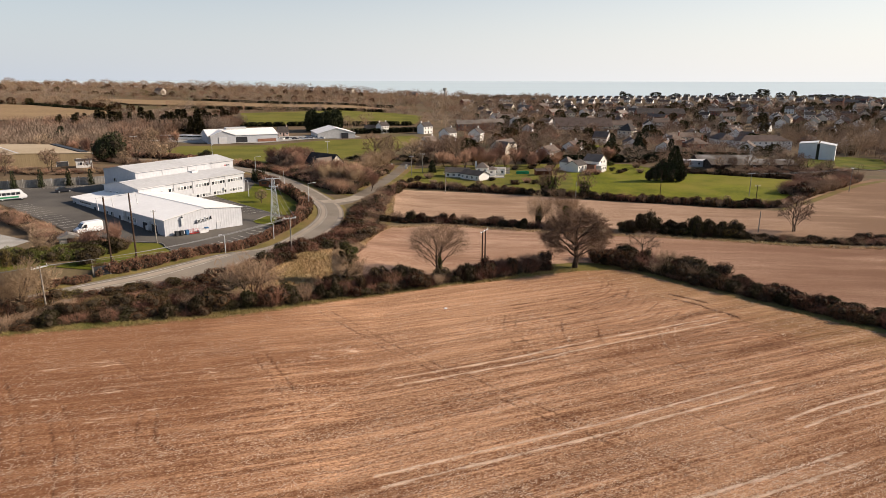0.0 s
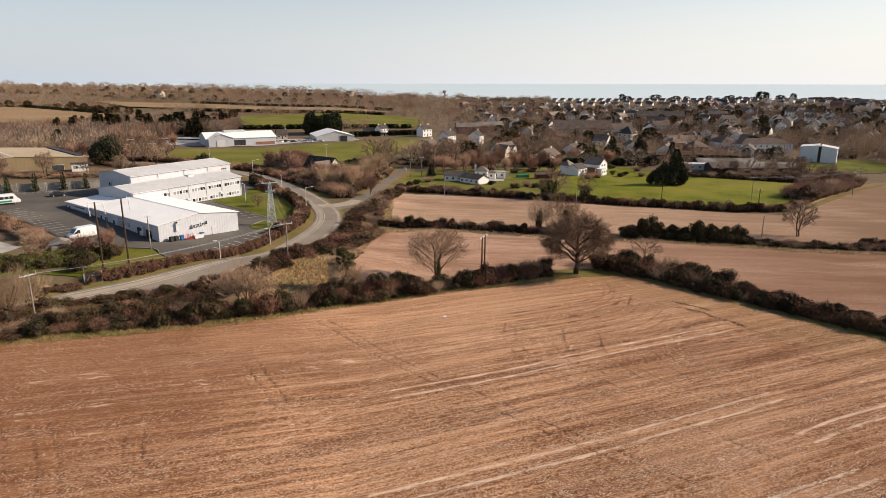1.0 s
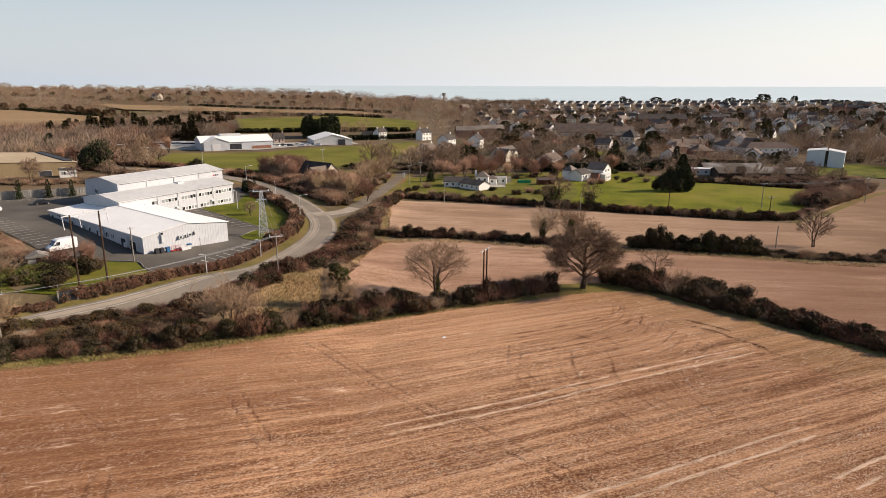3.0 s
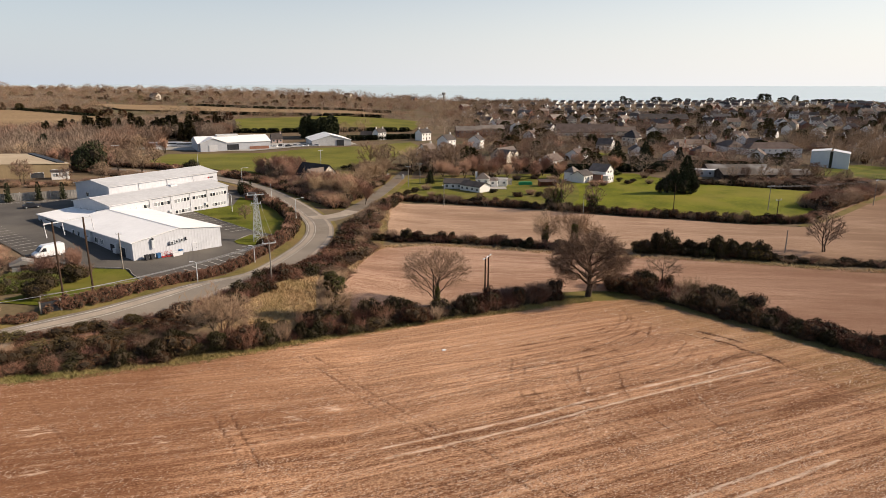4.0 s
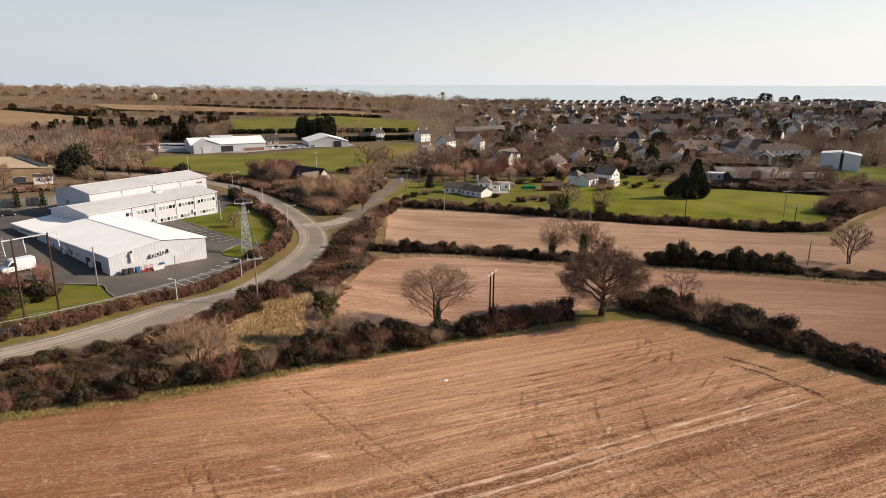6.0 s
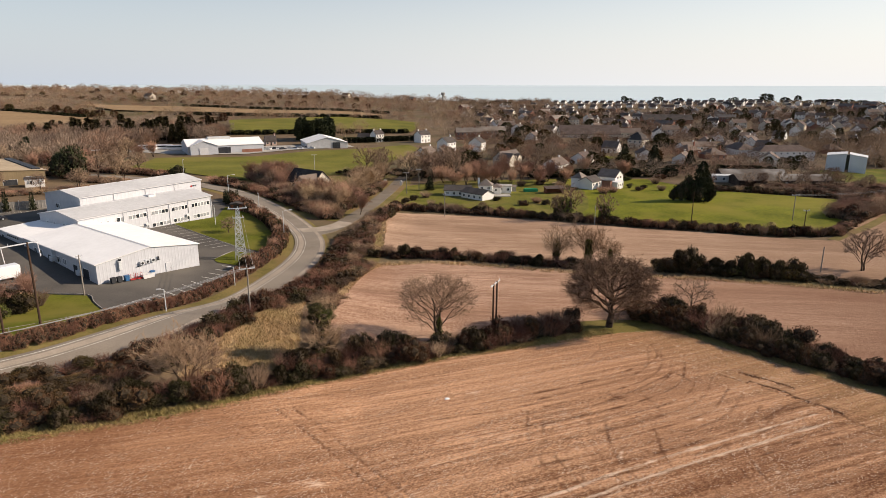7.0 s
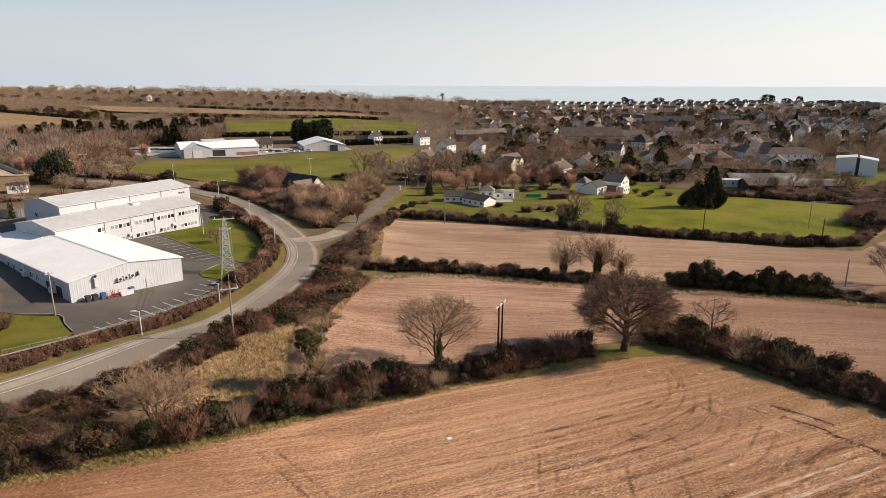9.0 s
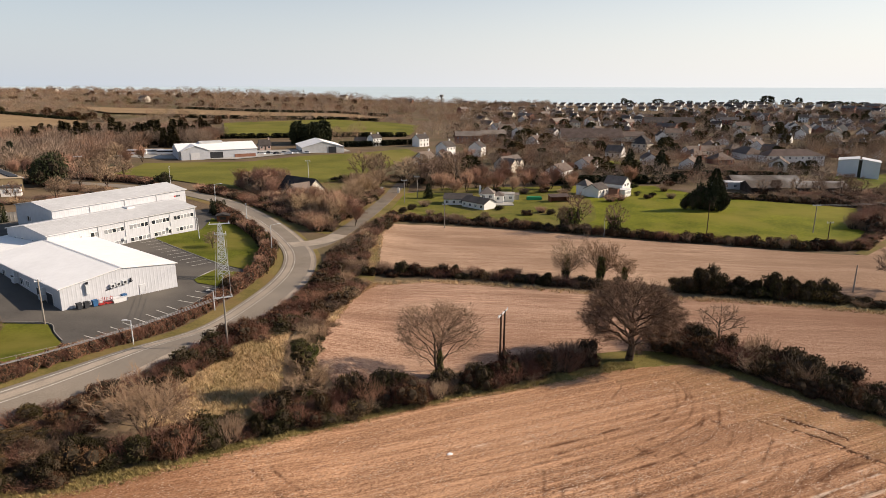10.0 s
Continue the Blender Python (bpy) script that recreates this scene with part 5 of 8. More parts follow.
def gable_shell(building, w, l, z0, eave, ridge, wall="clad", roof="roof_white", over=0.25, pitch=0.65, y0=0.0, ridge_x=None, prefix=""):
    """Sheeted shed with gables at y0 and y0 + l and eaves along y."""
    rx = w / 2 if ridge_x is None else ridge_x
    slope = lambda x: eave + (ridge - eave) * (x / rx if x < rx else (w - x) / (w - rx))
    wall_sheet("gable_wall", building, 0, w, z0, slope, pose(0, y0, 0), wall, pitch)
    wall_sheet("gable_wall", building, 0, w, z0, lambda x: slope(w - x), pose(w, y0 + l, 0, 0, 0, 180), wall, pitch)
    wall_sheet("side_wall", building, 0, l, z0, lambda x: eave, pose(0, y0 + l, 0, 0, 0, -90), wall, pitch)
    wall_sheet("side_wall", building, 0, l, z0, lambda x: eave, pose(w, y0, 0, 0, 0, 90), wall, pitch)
    t = 0.12
    for side, (xa, za, xb, zb) in enumerate(((-over, eave - over * (ridge - eave) / rx, rx, ridge), (rx, ridge, w + over, eave - over * (ridge - eave) / (w - rx)))):
        bm = bmesh.new()
        ys = [y0 - over + i * 1.0 for i in range(int(l + 2 * over) + 1)] + [y0 + l + over]
        prev = None
        for i, yy in enumerate(ys):
            for k, o in ((0, 0.0), (1, 0.0), (2, 0.015)):
                y2 = yy + (0, 0.82, 0.9)[k]
                if y2 > y0 + l + over:
                    y2 = y0 + l + over
                row = [bm.verts.new((xa, y2, za + t + o)), bm.verts.new((xb, y2, zb + t + o))]
                if prev:
                    bm.faces.new((prev[0], prev[1], row[1], row[0]))
                prev = row
        a, b = y0 - over, y0 + l + over
        for y2 in (a, b):
            bm.faces.new([bm.verts.new(c) for c in ((xa, y2, za), (xb, y2, zb), (xb, y2, zb + t), (xa, y2, za + t))])
        bm.faces.new([bm.verts.new(c) for c in ((xa, a, za), (xa, b, za), (xb, b, zb), (xb, a, zb))])
        bmesh.ops.remove_doubles(bm, verts=bm.verts[:], dist=0.0005)
        bmesh.ops.recalc_face_normals(bm, faces=bm.faces[:])
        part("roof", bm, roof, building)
    part("ridge_cap", extrude_outline([(rx - 0.3, ridge + t - 0.01), (rx, ridge + t + 0.08), (rx + 0.3, ridge + t - 0.01)], y0 - over, y0 + l + over), "trim", building)
    for x in (-over - 0.12, w + over):
        e = eave - over * (ridge - eave) / rx
        part("gutter", extrude_outline([(x, e - 0.05), (x + 0.12, e - 0.05), (x + 0.12, e + 0.1), (x, e + 0.1)], y0 - over, y0 + l + over), "trim", building)
    return slope


def door(parent, x, z, w, h, at, material="clad", frame="trim"):
    f = part("door", boxes((x + 0.06, x + w - 0.06, -0.08, -0.05, z, z + h - 0.06)), material, parent, at=at)
    part("door_frame", boxes((x, x + 0.06, -0.11, 0.02, z, z + h), (x + w - 0.06, x + w, -0.11, 0.02, z, z + h), (x + 0.06, x + w - 0.06, -0.11, 0.02, z + h - 0.06, z + h)), frame, f)
    part("door_handle", boxes((x + w - 0.25, x + w - 0.13, -0.13, -0.08, z + 1.0, z + 1.06)), "dark_metal", f)
    return f


# low white factory hall
A_W, A_L, A_Z = 19.6, 32.0, 0.0
hall = thing("factory_hall", -61.2, 136.0, 3.2, 51.6, "low white sheet-clad factory hall with a shallow pitched roof", "warehouse")
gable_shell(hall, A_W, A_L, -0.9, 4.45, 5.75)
door(hall, 12.6, -0.15, 1.1, 2.2, pose(0, 0, 0))
for x, z in ((3.8, 2.7),):
    vent = part("wall_vent", boxes((x, x + 0.55, -0.45, -0.04, z, z + 1.5), (x - 0.1, x + 0.65, -0.55, -0.04, z + 1.5, z + 1.65)), "galv", hall, "tall dark wall cowl")
    part("cowl", tubes(((x + 0.28, -0.3, z + 1.6), (x + 0.28, -0.3, z + 2.0), 0.22, 0.22, 8)), "dark_metal", vent)
for i, x in enumerate((7.6, 8.6, 9.7)):
    unit = part("cooling_unit", soft_box(x, x + 0.85, -0.5, -0.06, 2.75 + 0.1 * i, 3.4 + 0.1 * i, 0.04), "galv", hall, "grey wall-hung cooling unit")
    part("fan_grille", tubes(((x + 0.42, -0.52, 3.07 + 0.1 * i), (x + 0.42, -0.495, 3.07 + 0.1 * i), 0.24, 0.24, 12)), "dark_metal", unit)
part("pipe_run", tubes(((7.0, -0.1, 2.5), (11.6, -0.1, 3.1), 0.06, 0.06), ((11.2, -0.25, 3.0), (11.2, -0.25, 3.7), 0.15, 0.15, 8)), "dark_metal", hall)
west = pose(0, A_L, 0, 0, 0, -90)
for x in (4.0, 7.0, 15.5, 18.0):
    window(hall, x, 2.1, 1.5, 1.2, west, 2)
for x in (11.0, 22.5, 26.5):
    door(hall, x, 0.0, 2.6, 3.0, west, "dark_metal")
for x, z in ((13.8, 2.3), (25.3, 1.6)):
    part("extract_duct", boxes((x, x + 1.3, -0.9, -0.05, z, z + 0.9), (x + 0.4, x + 0.9, -0.6, -0.05, z + 0.9, z + 2.0)), "galv", hall, at=west)
for k in range(6):
    part("rooflight", boxes((0, 6.2, 0, 0.5, 0, 0.008)), "roof_seam", hall, "faint translucent roof panel", at=pose(2.2, 3.5 + k * 4.8, 4.45 + 0.10 + 2.2 * 0.1327, 0, -7.55, 0))
rear = thing("factory_annexe", -61.2 - 0.784 * 32.06, 136.0 + 0.621 * 32.06, 4.2, 51.6, "lower white annexe behind the factory hall", "warehouse")
gable_shell(rear, 19.2, 14.5, -0.6, 3.3, 3.9)
rw = pose(0, 14.5, 0, 0, 0, -90)
part("sign_board", boxes((4.2, 11.5, -0.1, -0.045, 2.2, 3.1)), "trim", rear, "pale sign board with faint dark bars", at=rw)
for i in range(6):
    part("sign_bar", boxes((4.6 + i * 1.1, 5.4 + i * 1.1, -0.115, -0.103, 2.5, 2.85)), "dark_metal", rear, at=rw)
for x in (1.2, 12.6):
    door(rear, x, 0.2, 1.2, 2.2, rw, "dark_metal")

# two-storey offices
office = thing("office_block", -79.4, 163.2, 3.7, 60.1, "two-storey white office block with long strips of windows", "office building")
B_W, B_D = 36.0, 14.5
bside = pose(0, 0, 0)
slope_b = gable_shell(office, B_D, B_W, -0.6, 6.2, 7.4, roof="roof_grey", pitch=1.0)
for o in [c for c in office.children]:
    o.matrix_basis = pose(0, 0, 0, 0, 0, -90) @ Matrix.Translation((-B_D, 0, 0)) @ o.matrix_basis
front = pose(0, 0, 0)
for x0, n in ((9.0, 2), (12.0, 5), (18.0, 5), (23.7, 5), (29.6, 6)):
    for k in range(n):
        window(office, x0 + k * 0.95, 4.0, 0.95, 1.0, front, 1)
for x0, n in ((12.2, 5), (18.0, 5), (24.0, 5), (30.0, 5)):
    for k in range(n):
        window(office, x0 + k * 0.98, 1.1, 0.98, 0.95, front, 1)
for x in (1.4, 3.0, 5.0, 6.7):
    window(office, x, 3.6, 0.6, 1.2, front, 1)
for x in (0.15, 10.8, 17.0, 23.0, 28.6, 35.75):
    part("downpipe", tubes(((x, -0.12, -0.3), (x, -0.12, 6.1), 0.07, 0.07)), "trim", office)
for x, z in ((16.4, 2.3), (28.0, 2.5)):
    part("dish", tubes(((x, -0.5, z), (x, -0.15, z), 0.42, 0.12, 12)), "galv", office, "grey satellite dish")
part("roof_box", soft_box(22.0, 24.0, 6.0, 8.0, 7.1, 7.75, 0.04), "trim", office)
bleft = pose(0, B_D, 0, 0, 0, -90)
for x in (2.5, 5.2, 9.0, 11.5):
    window(office, x, 3.8, 1.0, 1.0, bleft, 1)
door(office, 6.8, 0.6, 1.2, 2.2, bleft, "dark_metal")

store = thing("store_building", -87.0, 178.4, 4.2, 59.5, "tall white store with a shallow grey roof", "warehouse")
C_W, C_D = 35.0, 15.0
gable_shell(store, C_D, C_W, -0.8, 7.8, 9.0, roof="roof_grey", pitch=1.0)
for o in [c for c in store.children]:
    o.matrix_basis = pose(0, 0, 0, 0, 0, -90) @ Matrix.Translation((-C_D, 0, 0)) @ o.matrix_basis
for x in (8.6, 17.4, 26.2):
    part("downpipe", tubes(((x, -0.12, 0), (x, -0.12, 7.7), 0.07, 0.07)), "trim", store)
for i in range(3):
    part("sign_bar", boxes((31.4 + i * 0.7, 31.9 + i * 0.7, -0.07, -0.04, 6.2, 6.6)), "red" if i == 0 else "dark_metal", store)
window(store, 4.5, 4.4, 1.6, 1.2, pose(0, C_D, 0, 0, 0, -90), 2)

# bins and crates at the gable
for i, (x, mat, lab) in enumerate(((2.2, "dark_metal", "black wheeled bin"), (3.3, "dark_metal", "black wheeled bin"), (4.6, "blue", "blue wheeled bin"), (9.4, "blue", "blue wheeled bin"))):
    q = hall.matrix_basis @ Vector((x, -1.0, 0))
    b = thing("wheeled_bin", q.x, q.y, height(q.x, q.y) + 0.16, 51.6, lab + " against the white gable", "bin", "bins at the gable")
    part("body", extrude_outline([(-0.33, 0.08), (0.33, 0.08), (0.40, 1.0), (-0.40, 1.0)], -0.35, 0.35), mat, b)
    part("lid", soft_box(-0.43, 0.43, -0.4, 0.4, 1.0, 1.09, 0.03), mat, b)
    for sx in (-0.3, 0.3):
        part("wheel", tubes(((sx, 0.36, 0.11), (sx + 0.06, 0.36, 0.11), 0.11, 0.11, 10)), "rubber", b)
for i, x in enumerate((5.6, 6.8)):
    q = hall.matrix_basis @ Vector((x, -1.1, 0))
    b = thing("roll_cage", q.x, q.y, height(q.x, q.y) + 0.16, 51.6, "red wire roll cage against the gable", "cage", "cages at the gable")
    part("base", boxes((-0.5, 0.5, -0.4, 0.4, 0.12, 0.2)), "red", b)
    for sx in (-0.47, 0.47):
        for sy in (-0.37, 0.37):
            part("post", tubes(((sx, sy, 0.2), (sx, sy, 1.25), 0.03, 0.03)), "red", b)
    part("mesh_panel", boxes(*[(-0.47, 0.47, -0.38, -0.36, 0.35 + k * 0.28, 0.38 + k * 0.28) for k in range(4)]), "red", b)
q = hall.matrix_basis @ Vector((8.4, -1.2, 0))
skip = thing("skip", q.x, q.y, height(q.x, q.y) + 0.16, 51.6, "pale metal crate against the gable", "crate")
part("body", extrude_outline([(-1.0, 0), (1.0, 0), (1.2, 0.8), (-1.2, 0.8)], -0.5, 0.5), "trim", skip)
part("rim", boxes((-1.25, 1.25, -0.56, -0.48, 0.74, 0.84), (-1.25, 1.25, 0.48, 0.56, 0.74, 0.84)), "galv", skip)

# ---- masts, poles and wires ----


def lattice_mast(x, y, tall=11.0):
    m = thing("lattice_mast", x, y, None, 20, "galvanised steel lattice mast with crossarms", "pylon")
    half = lambda z: 1.15 - 0.85 * (z / tall)
    for sx in (-1, 1):
        for sy in (-1, 1):
            part("leg", tubes(((sx * half(0), sy * half(0), 0), (sx * half(tall), sy * half(tall), tall), 0.07, 0.05, 4)), "galv", m)
    zs = [0, 1.6, 3.1, 4.5, 5.8, 7.0, 8.1, 9.1, 10.1, tall]
    for a, b in zip(zs, zs[1:]):
        for sx, sy, ex, ey in ((-1, -1, 1, -1), (1, -1, 1, 1), (1, 1, -1, 1), (-1, 1, -1, -1)):
            bm = tubes(((sx * half(a), sy * half(a), a), (ex * half(b), ey * half(b), b), 0.05, 0.05, 4), ((ex * half(a), ey * half(a), a), (sx * half(b), sy * half(b), b), 0.05, 0.05, 4),
                       ((sx * half(b), sy * half(b), b), (ex * half(b), ey * half(b), b), 0.045, 0.045, 4))
            part("brace", bm, "galv", m)
    for z, w in ((tall, 1.9), (tall - 2.0, 1.1)):
        arm = part("crossarm", boxes((-w, w, -0.10, 0.10, z, z + 0.16)), "galv", m)
        for k in (-1, 0, 1):
            part("insulator", tubes(((k * w * 0.9, 0, z + 0.16), (k * w * 0.9, 0, z + 0.55), 0.07, 0.04, 8)), "ceramic", arm)
    return m


def utility_pole(x, y, tall, material="pole_grey", turn=0, arm=1.2, label="weathered wooden utility pole with a crossarm", r=0.14, z=None, group=""):
    p = thing("utility_pole", x, y, z, turn, label, "utility pole", group)
    part("pole", tubes(((0, 0, -0.4), (0, 0, tall), r, r * 0.72, 8)), material, p)
    if arm:
        a = part("crossarm", boxes((-arm, arm, -0.06, 0.06, tall - 0.35, tall - 0.2)), "galv", p)
        for k in (-0.9, 0, 0.9):
            part("insulator", tubes(((k * arm, 0, tall - 0.2), (k * arm, 0, tall + 0.08), 0.05, 0.035, 8)), "ceramic", a)
    return p


def h_pole(x, y, tall, turn, gap=1.7, label="pair of creosoted poles joined by a steel crossarm"):
    p = thing("twin_pole", x, y, None, turn, label, "utility pole")
    for s in (-1, 1):
        part("pole", tubes(((s * gap / 2, 0, -0.4), (s * gap / 2, 0, tall), 0.17, 0.13, 8)), "wood_pole", p)
    a = part("crossarm", boxes((-gap / 2 - 1.2, gap / 2 + 1.2, -0.07, 0.07, tall - 0.2, tall - 0.06)), "galv", p)
    for k in (-1, 0, 1):
        part("insulator", tubes(((k * (gap / 2 + 1.05), 0, tall - 0.06), (k * (gap / 2 + 1.05), 0, tall + 0.22), 0.045, 0.03, 8)), "ceramic", a)
    return p


def street_lamp(x, y, tall, turn, reach=1.6):
    p = thing("street_lamp", x, y, None, turn, "galvanised street lamp with a single arm", "street lamp", "lamps along the road")
    part("pole", tubes(((0, 0, -0.2), (0, 0, tall), 0.09, 0.06, 8)), "galv", p)
    a = part("arm", tubes(((0, 0, tall - 0.05), (reach, 0, tall + 0.12), 0.04, 0.035, 6)), "galv", p)
    part("lantern", soft_box(reach - 0.1, reach + 0.6, -0.13, 0.13, tall + 0.05, tall + 0.2, 0.04), "trim", a)
    return p


def wire(a, b, sag=0.8, n=14, label="thin overhead wire between poles"):
    bm = bmesh.new()
    pts = [Vector(a).lerp(Vector(b), i / n) - Vector((0, 0, 4 * sag * (i / n) * (1 - i / n))) for i in range(n + 1)]
    side = Vector((-(pts[-1] - pts[0]).y, (pts[-1] - pts[0]).x, 0)).normalized() * 0.026
    rings = [[bm.verts.new(p + o) for o in (side, Vector((0, 0, 0.026)), -side, Vector((0, 0, -0.026)))] for p in pts]
    for r, q in zip(rings, rings[1:]):
        for k in range(4):
            bm.faces.new((r[k], r[(k + 1) % 4], q[(k + 1) % 4], q[k]))
    ob = part("overhead_wire", bm, "wire")
    return tagged(ob, label, "wire", "overhead wires")


lattice_mast(-42.6, 157.6)
utility_pole(-29.8, 121.0, 7.9, "pole_grey", 25)
utility_pole(-60.6, 130.4, 7.2, "pole_grey", 40, 0.5, "grey wooden pole at the edge of the yard")
utility_pole(-59.3, 90.0, 7.2, "pole_grey", 60)
h_pole(8.0, 122.6, 8.6, 65, 1.5)
twin = h_pole(-56.2, 108.1, 12.6, 54.7, 4.45, "pair of tall dark poles carrying a pale crossarm")
for k in (-3.4, -0.9, 3.4):
    part("cable_end", tubes(((k, -0.12, 12.6 - 0.25), (k + 0.15, -0.12, 12.6 - 2.2), 0.055, 0.07, 8)), "ceramic", twin, "white hanging cable termination")
utility_pole(0.4, 214, 7.0, "pole_grey", 0, 0.6, "grey wooden pole in the hedge")
utility_pole(69.8, 203.4, 9.3, "wood_pole", 0, 0.0, "dark wooden pole in the hedge")
utility_pole(96.3, 194.0, 6.2, "wood_pole", 10, 0.9)
utility_pole(101, 208.4, 7.9, "pole_grey", 10, 1.2)
utility_pole(140, 218, 8.5, "pole_grey", 40, 1.2)
utility_pole(79.5, 157, 5.6, "pole_grey", 0, 0.0, "short grey pole in the hedgerow")
utility_pole(-13, 252, 8, "pole_grey", 0, 1.0)
utility_pole(-9, 262, 8, "pole_grey", 0, 1.0)
utility_pole(42.5, 203, 5.5, "galv", 0, 0.0, "slim pole with a white lamp head", 0.06)
utility_pole(-125, 258, 10, "wood_pole", 30, 1.4)
utility_pole(-52, 285, 9, "galv", 30, 1.0, "slim steel pole in the pasture", 0.12)
street_lamp(-37.5, 174.1, 7.6, 30)
street_lamp(-47.2, 172.5, 5.4, 170, 1.0)
street_lamp(-50.9, 201.1, 6.0, 110, 0.5)
street_lamp(-65.0, 218.8, 7.6, 30)
street_lamp(-57.8, 186, 5.2, 150, 0.8)
street_lamp(-92, 253, 7.6, -60)
street_lamp(-43.2, 122.0, 3.6, 200, 0.5)
street_lamp(-38.7, 141.0, 3.6, 200, 0.5)

# fence posts and rails inside the beech hedge
fence_line = bowed([(-60.5, 105.5), (-55.2, 110), (-51, 115.5), (-47.6, 122.5), (-44.8, 130.5), (-42.2, 139.8), (-40.4, 150.5)], 2.5)
fence = thing("rail_fence", -47.6, 122.5, None, 0, "low weathered timber fence inside the hedge", "fence")
inv = fence.matrix_basis.inverted()
for i, p in enumerate(fence_line):
    z = height(p.x, p.y) + 0.1
    part("post", tubes(((p.x, p.y, z - 0.1), (p.x, p.y, z + 1.25), 0.05, 0.05, 5)), "pole_grey", fence, at=inv)
    if i + 1 < len(fence_line):
        q = fence_line[i + 1]
        for h in (0.6, 1.15):
            part("rail", tubes(((p.x, p.y, z + h), (q.x, q.y, height(q.x, q.y) + 0.1 + h), 0.035, 0.035, 4)), "pole_grey", fence, at=inv)

T1, T2, T3 = Vector((-29.8, 121.0, height(-29.8, 121.0) + 7.8)), Vector((-59.3, 90, height(-59.3, 90) + 7.1)), Vector((-42.6, 157.6, height(-42.6, 157.6) + 9.2))
for k in (-0.9, 0, 0.9):
    o = Vector((k * 0.9, k * 0.7, 0))
    wire(T1 + o, T2 + o, 1.0)
    wire(T1 + o, T3 + o, 0.6)
    wire(T2 + o, T2 + o + Vector((-34, -21, 1.0)), 0.8)
P4, P5, P6 = Vector((101, 208.4, height(101, 208.4) + 7.7)), Vector((140, 218, height(140, 218) + 8.3)), Vector((230, 225, 4))
for k in (-0.8, 0.8):
    wire(P4 + Vector((0, k, 0)), P5 + Vector((0, k, 0)), 0.6)
    wire(P5 + Vector((0, k, 0)), P6 + Vector((0, k, 0)), 1.2)

# ---- vehicles ----


def wheels(v, xs, half, r=0.33, w=0.2):
    for x in xs:
        for s in (-1, 1):
            wl_ = part("wheel", tubes(((x, s * (half - w), r), (x, s * half, r), r, r, 16)), "rubber", v)
            part("rim", tubes(((x, s * (half - 0.03), r), (x, s * (half + 0.012), r), r * 0.6, r * 0.56, 12)), "galv", wl_)


def body_from(outline, half, r=0.12):
    bm = extrude_outline(outline, -half, half)
    bmesh.ops.bevel(bm, geom=bm.edges[:], offset=r, segments=2, affect="EDGES")
    return bm


def van(x, y, turn, z):
    v = thing("van", x, y, z, turn, "white high-roofed panel van parked in the yard", "van")
    part("body", body_from([(-2.75, 0.35), (2.55, 0.35), (2.75, 0.6), (2.7, 1.05), (1.95, 1.35), (1.15, 2.35), (0.8, 2.5), (-2.7, 2.5), (-2.78, 2.3)], 1.0, 0.1), "paint_white", v)
    part("windscreen", boxes((0, 0.02, -0.85, 0.85, 0, 1.15)), "glass", v, at=pose(1.96, 0, 1.33, 0, -39, 0))
    for s in (-1, 1):
        part("side_window", extrude_outline([(0.55, 1.35), (1.65, 1.35), (1.1, 2.05), (0.55, 2.05)], s * 1.0 - 0.012, s * 1.0 + 0.012), "glass", v)
        part("headlight", boxes((2.62, 2.74, s * 0.78 - 0.16, s * 0.78 + 0.16, 0.78, 1.0)), "ceramic", v)
        part("mirror", soft_box(1.5, 1.62, s * 1.12 - 0.1, s * 1.12 + 0.1, 1.4, 1.7, 0.03), "dark_metal", v)
    part("bumper", soft_box(2.55, 2.85, -0.95, 0.95, 0.32, 0.58, 0.05), "dark_metal", v)
    wheels(v, (1.85, -1.75), 0.98)
    return v


def minibus(x, y, turn, z):
    v = thing("minibus", x, y, z, turn, "white minibus with a green stripe parked in the yard", "minibus")
    part("body", body_from([(-3.6, 0.4), (3.3, 0.4), (3.5, 0.7), (3.4, 1.2), (2.9, 1.5), (2.3, 2.5), (2.0, 2.7), (-3.5, 2.7), (-3.62, 2.4)], 1.05, 0.12), "paint_white", v)
    for s in (-1, 1):
        for k in range(5):
            part("side_window", boxes((-3.2 + k * 1.05, -2.3 + k * 1.05, s * 1.05 - 0.012, s * 1.05 + 0.012, 1.45, 2.15)), "glass", v)
        part("stripe", boxes((-3.4, 1.5, s * 1.05 - 0.01, s * 1.05 + 0.01, 0.65, 1.1)), "green_paint", v, "green side stripe")
    part("windscreen", boxes((0, 0.02, -0.9, 0.9, 0, 1.1)), "glass", v, at=pose(2.92, 0, 1.5, 0, -31, 0))
    wheels(v, (2.2, -2.2), 1.02)
    return v


def car(x, y, turn, z=None, paint="paint_dark", label="dark saloon car parked by the hall", lift=0.0):
    v = thing("car", x, y, height(x, y) + lift if z is None else z, turn, label, "car", "parked cars")
    part("body", body_from([(-2.1, 0.3), (2.05, 0.3), (2.15, 0.55), (2.0, 0.82), (1.0, 0.95), (-1.7, 0.98), (-2.1, 0.9)], 0.86, 0.08), paint, v)
    part("cabin", body_from([(-1.65, 0.9), (1.05, 0.9), (0.35, 1.42), (-1.1, 1.44)], 0.74, 0.06), "glass", v)
    part("roof", body_from([(-1.08, 1.38), (0.38, 1.38), (0.28, 1.47), (-1.0, 1.48)], 0.7, 0.03), paint, v)
    wheels(v, (1.3, -1.3), 0.85, 0.3)
    return v


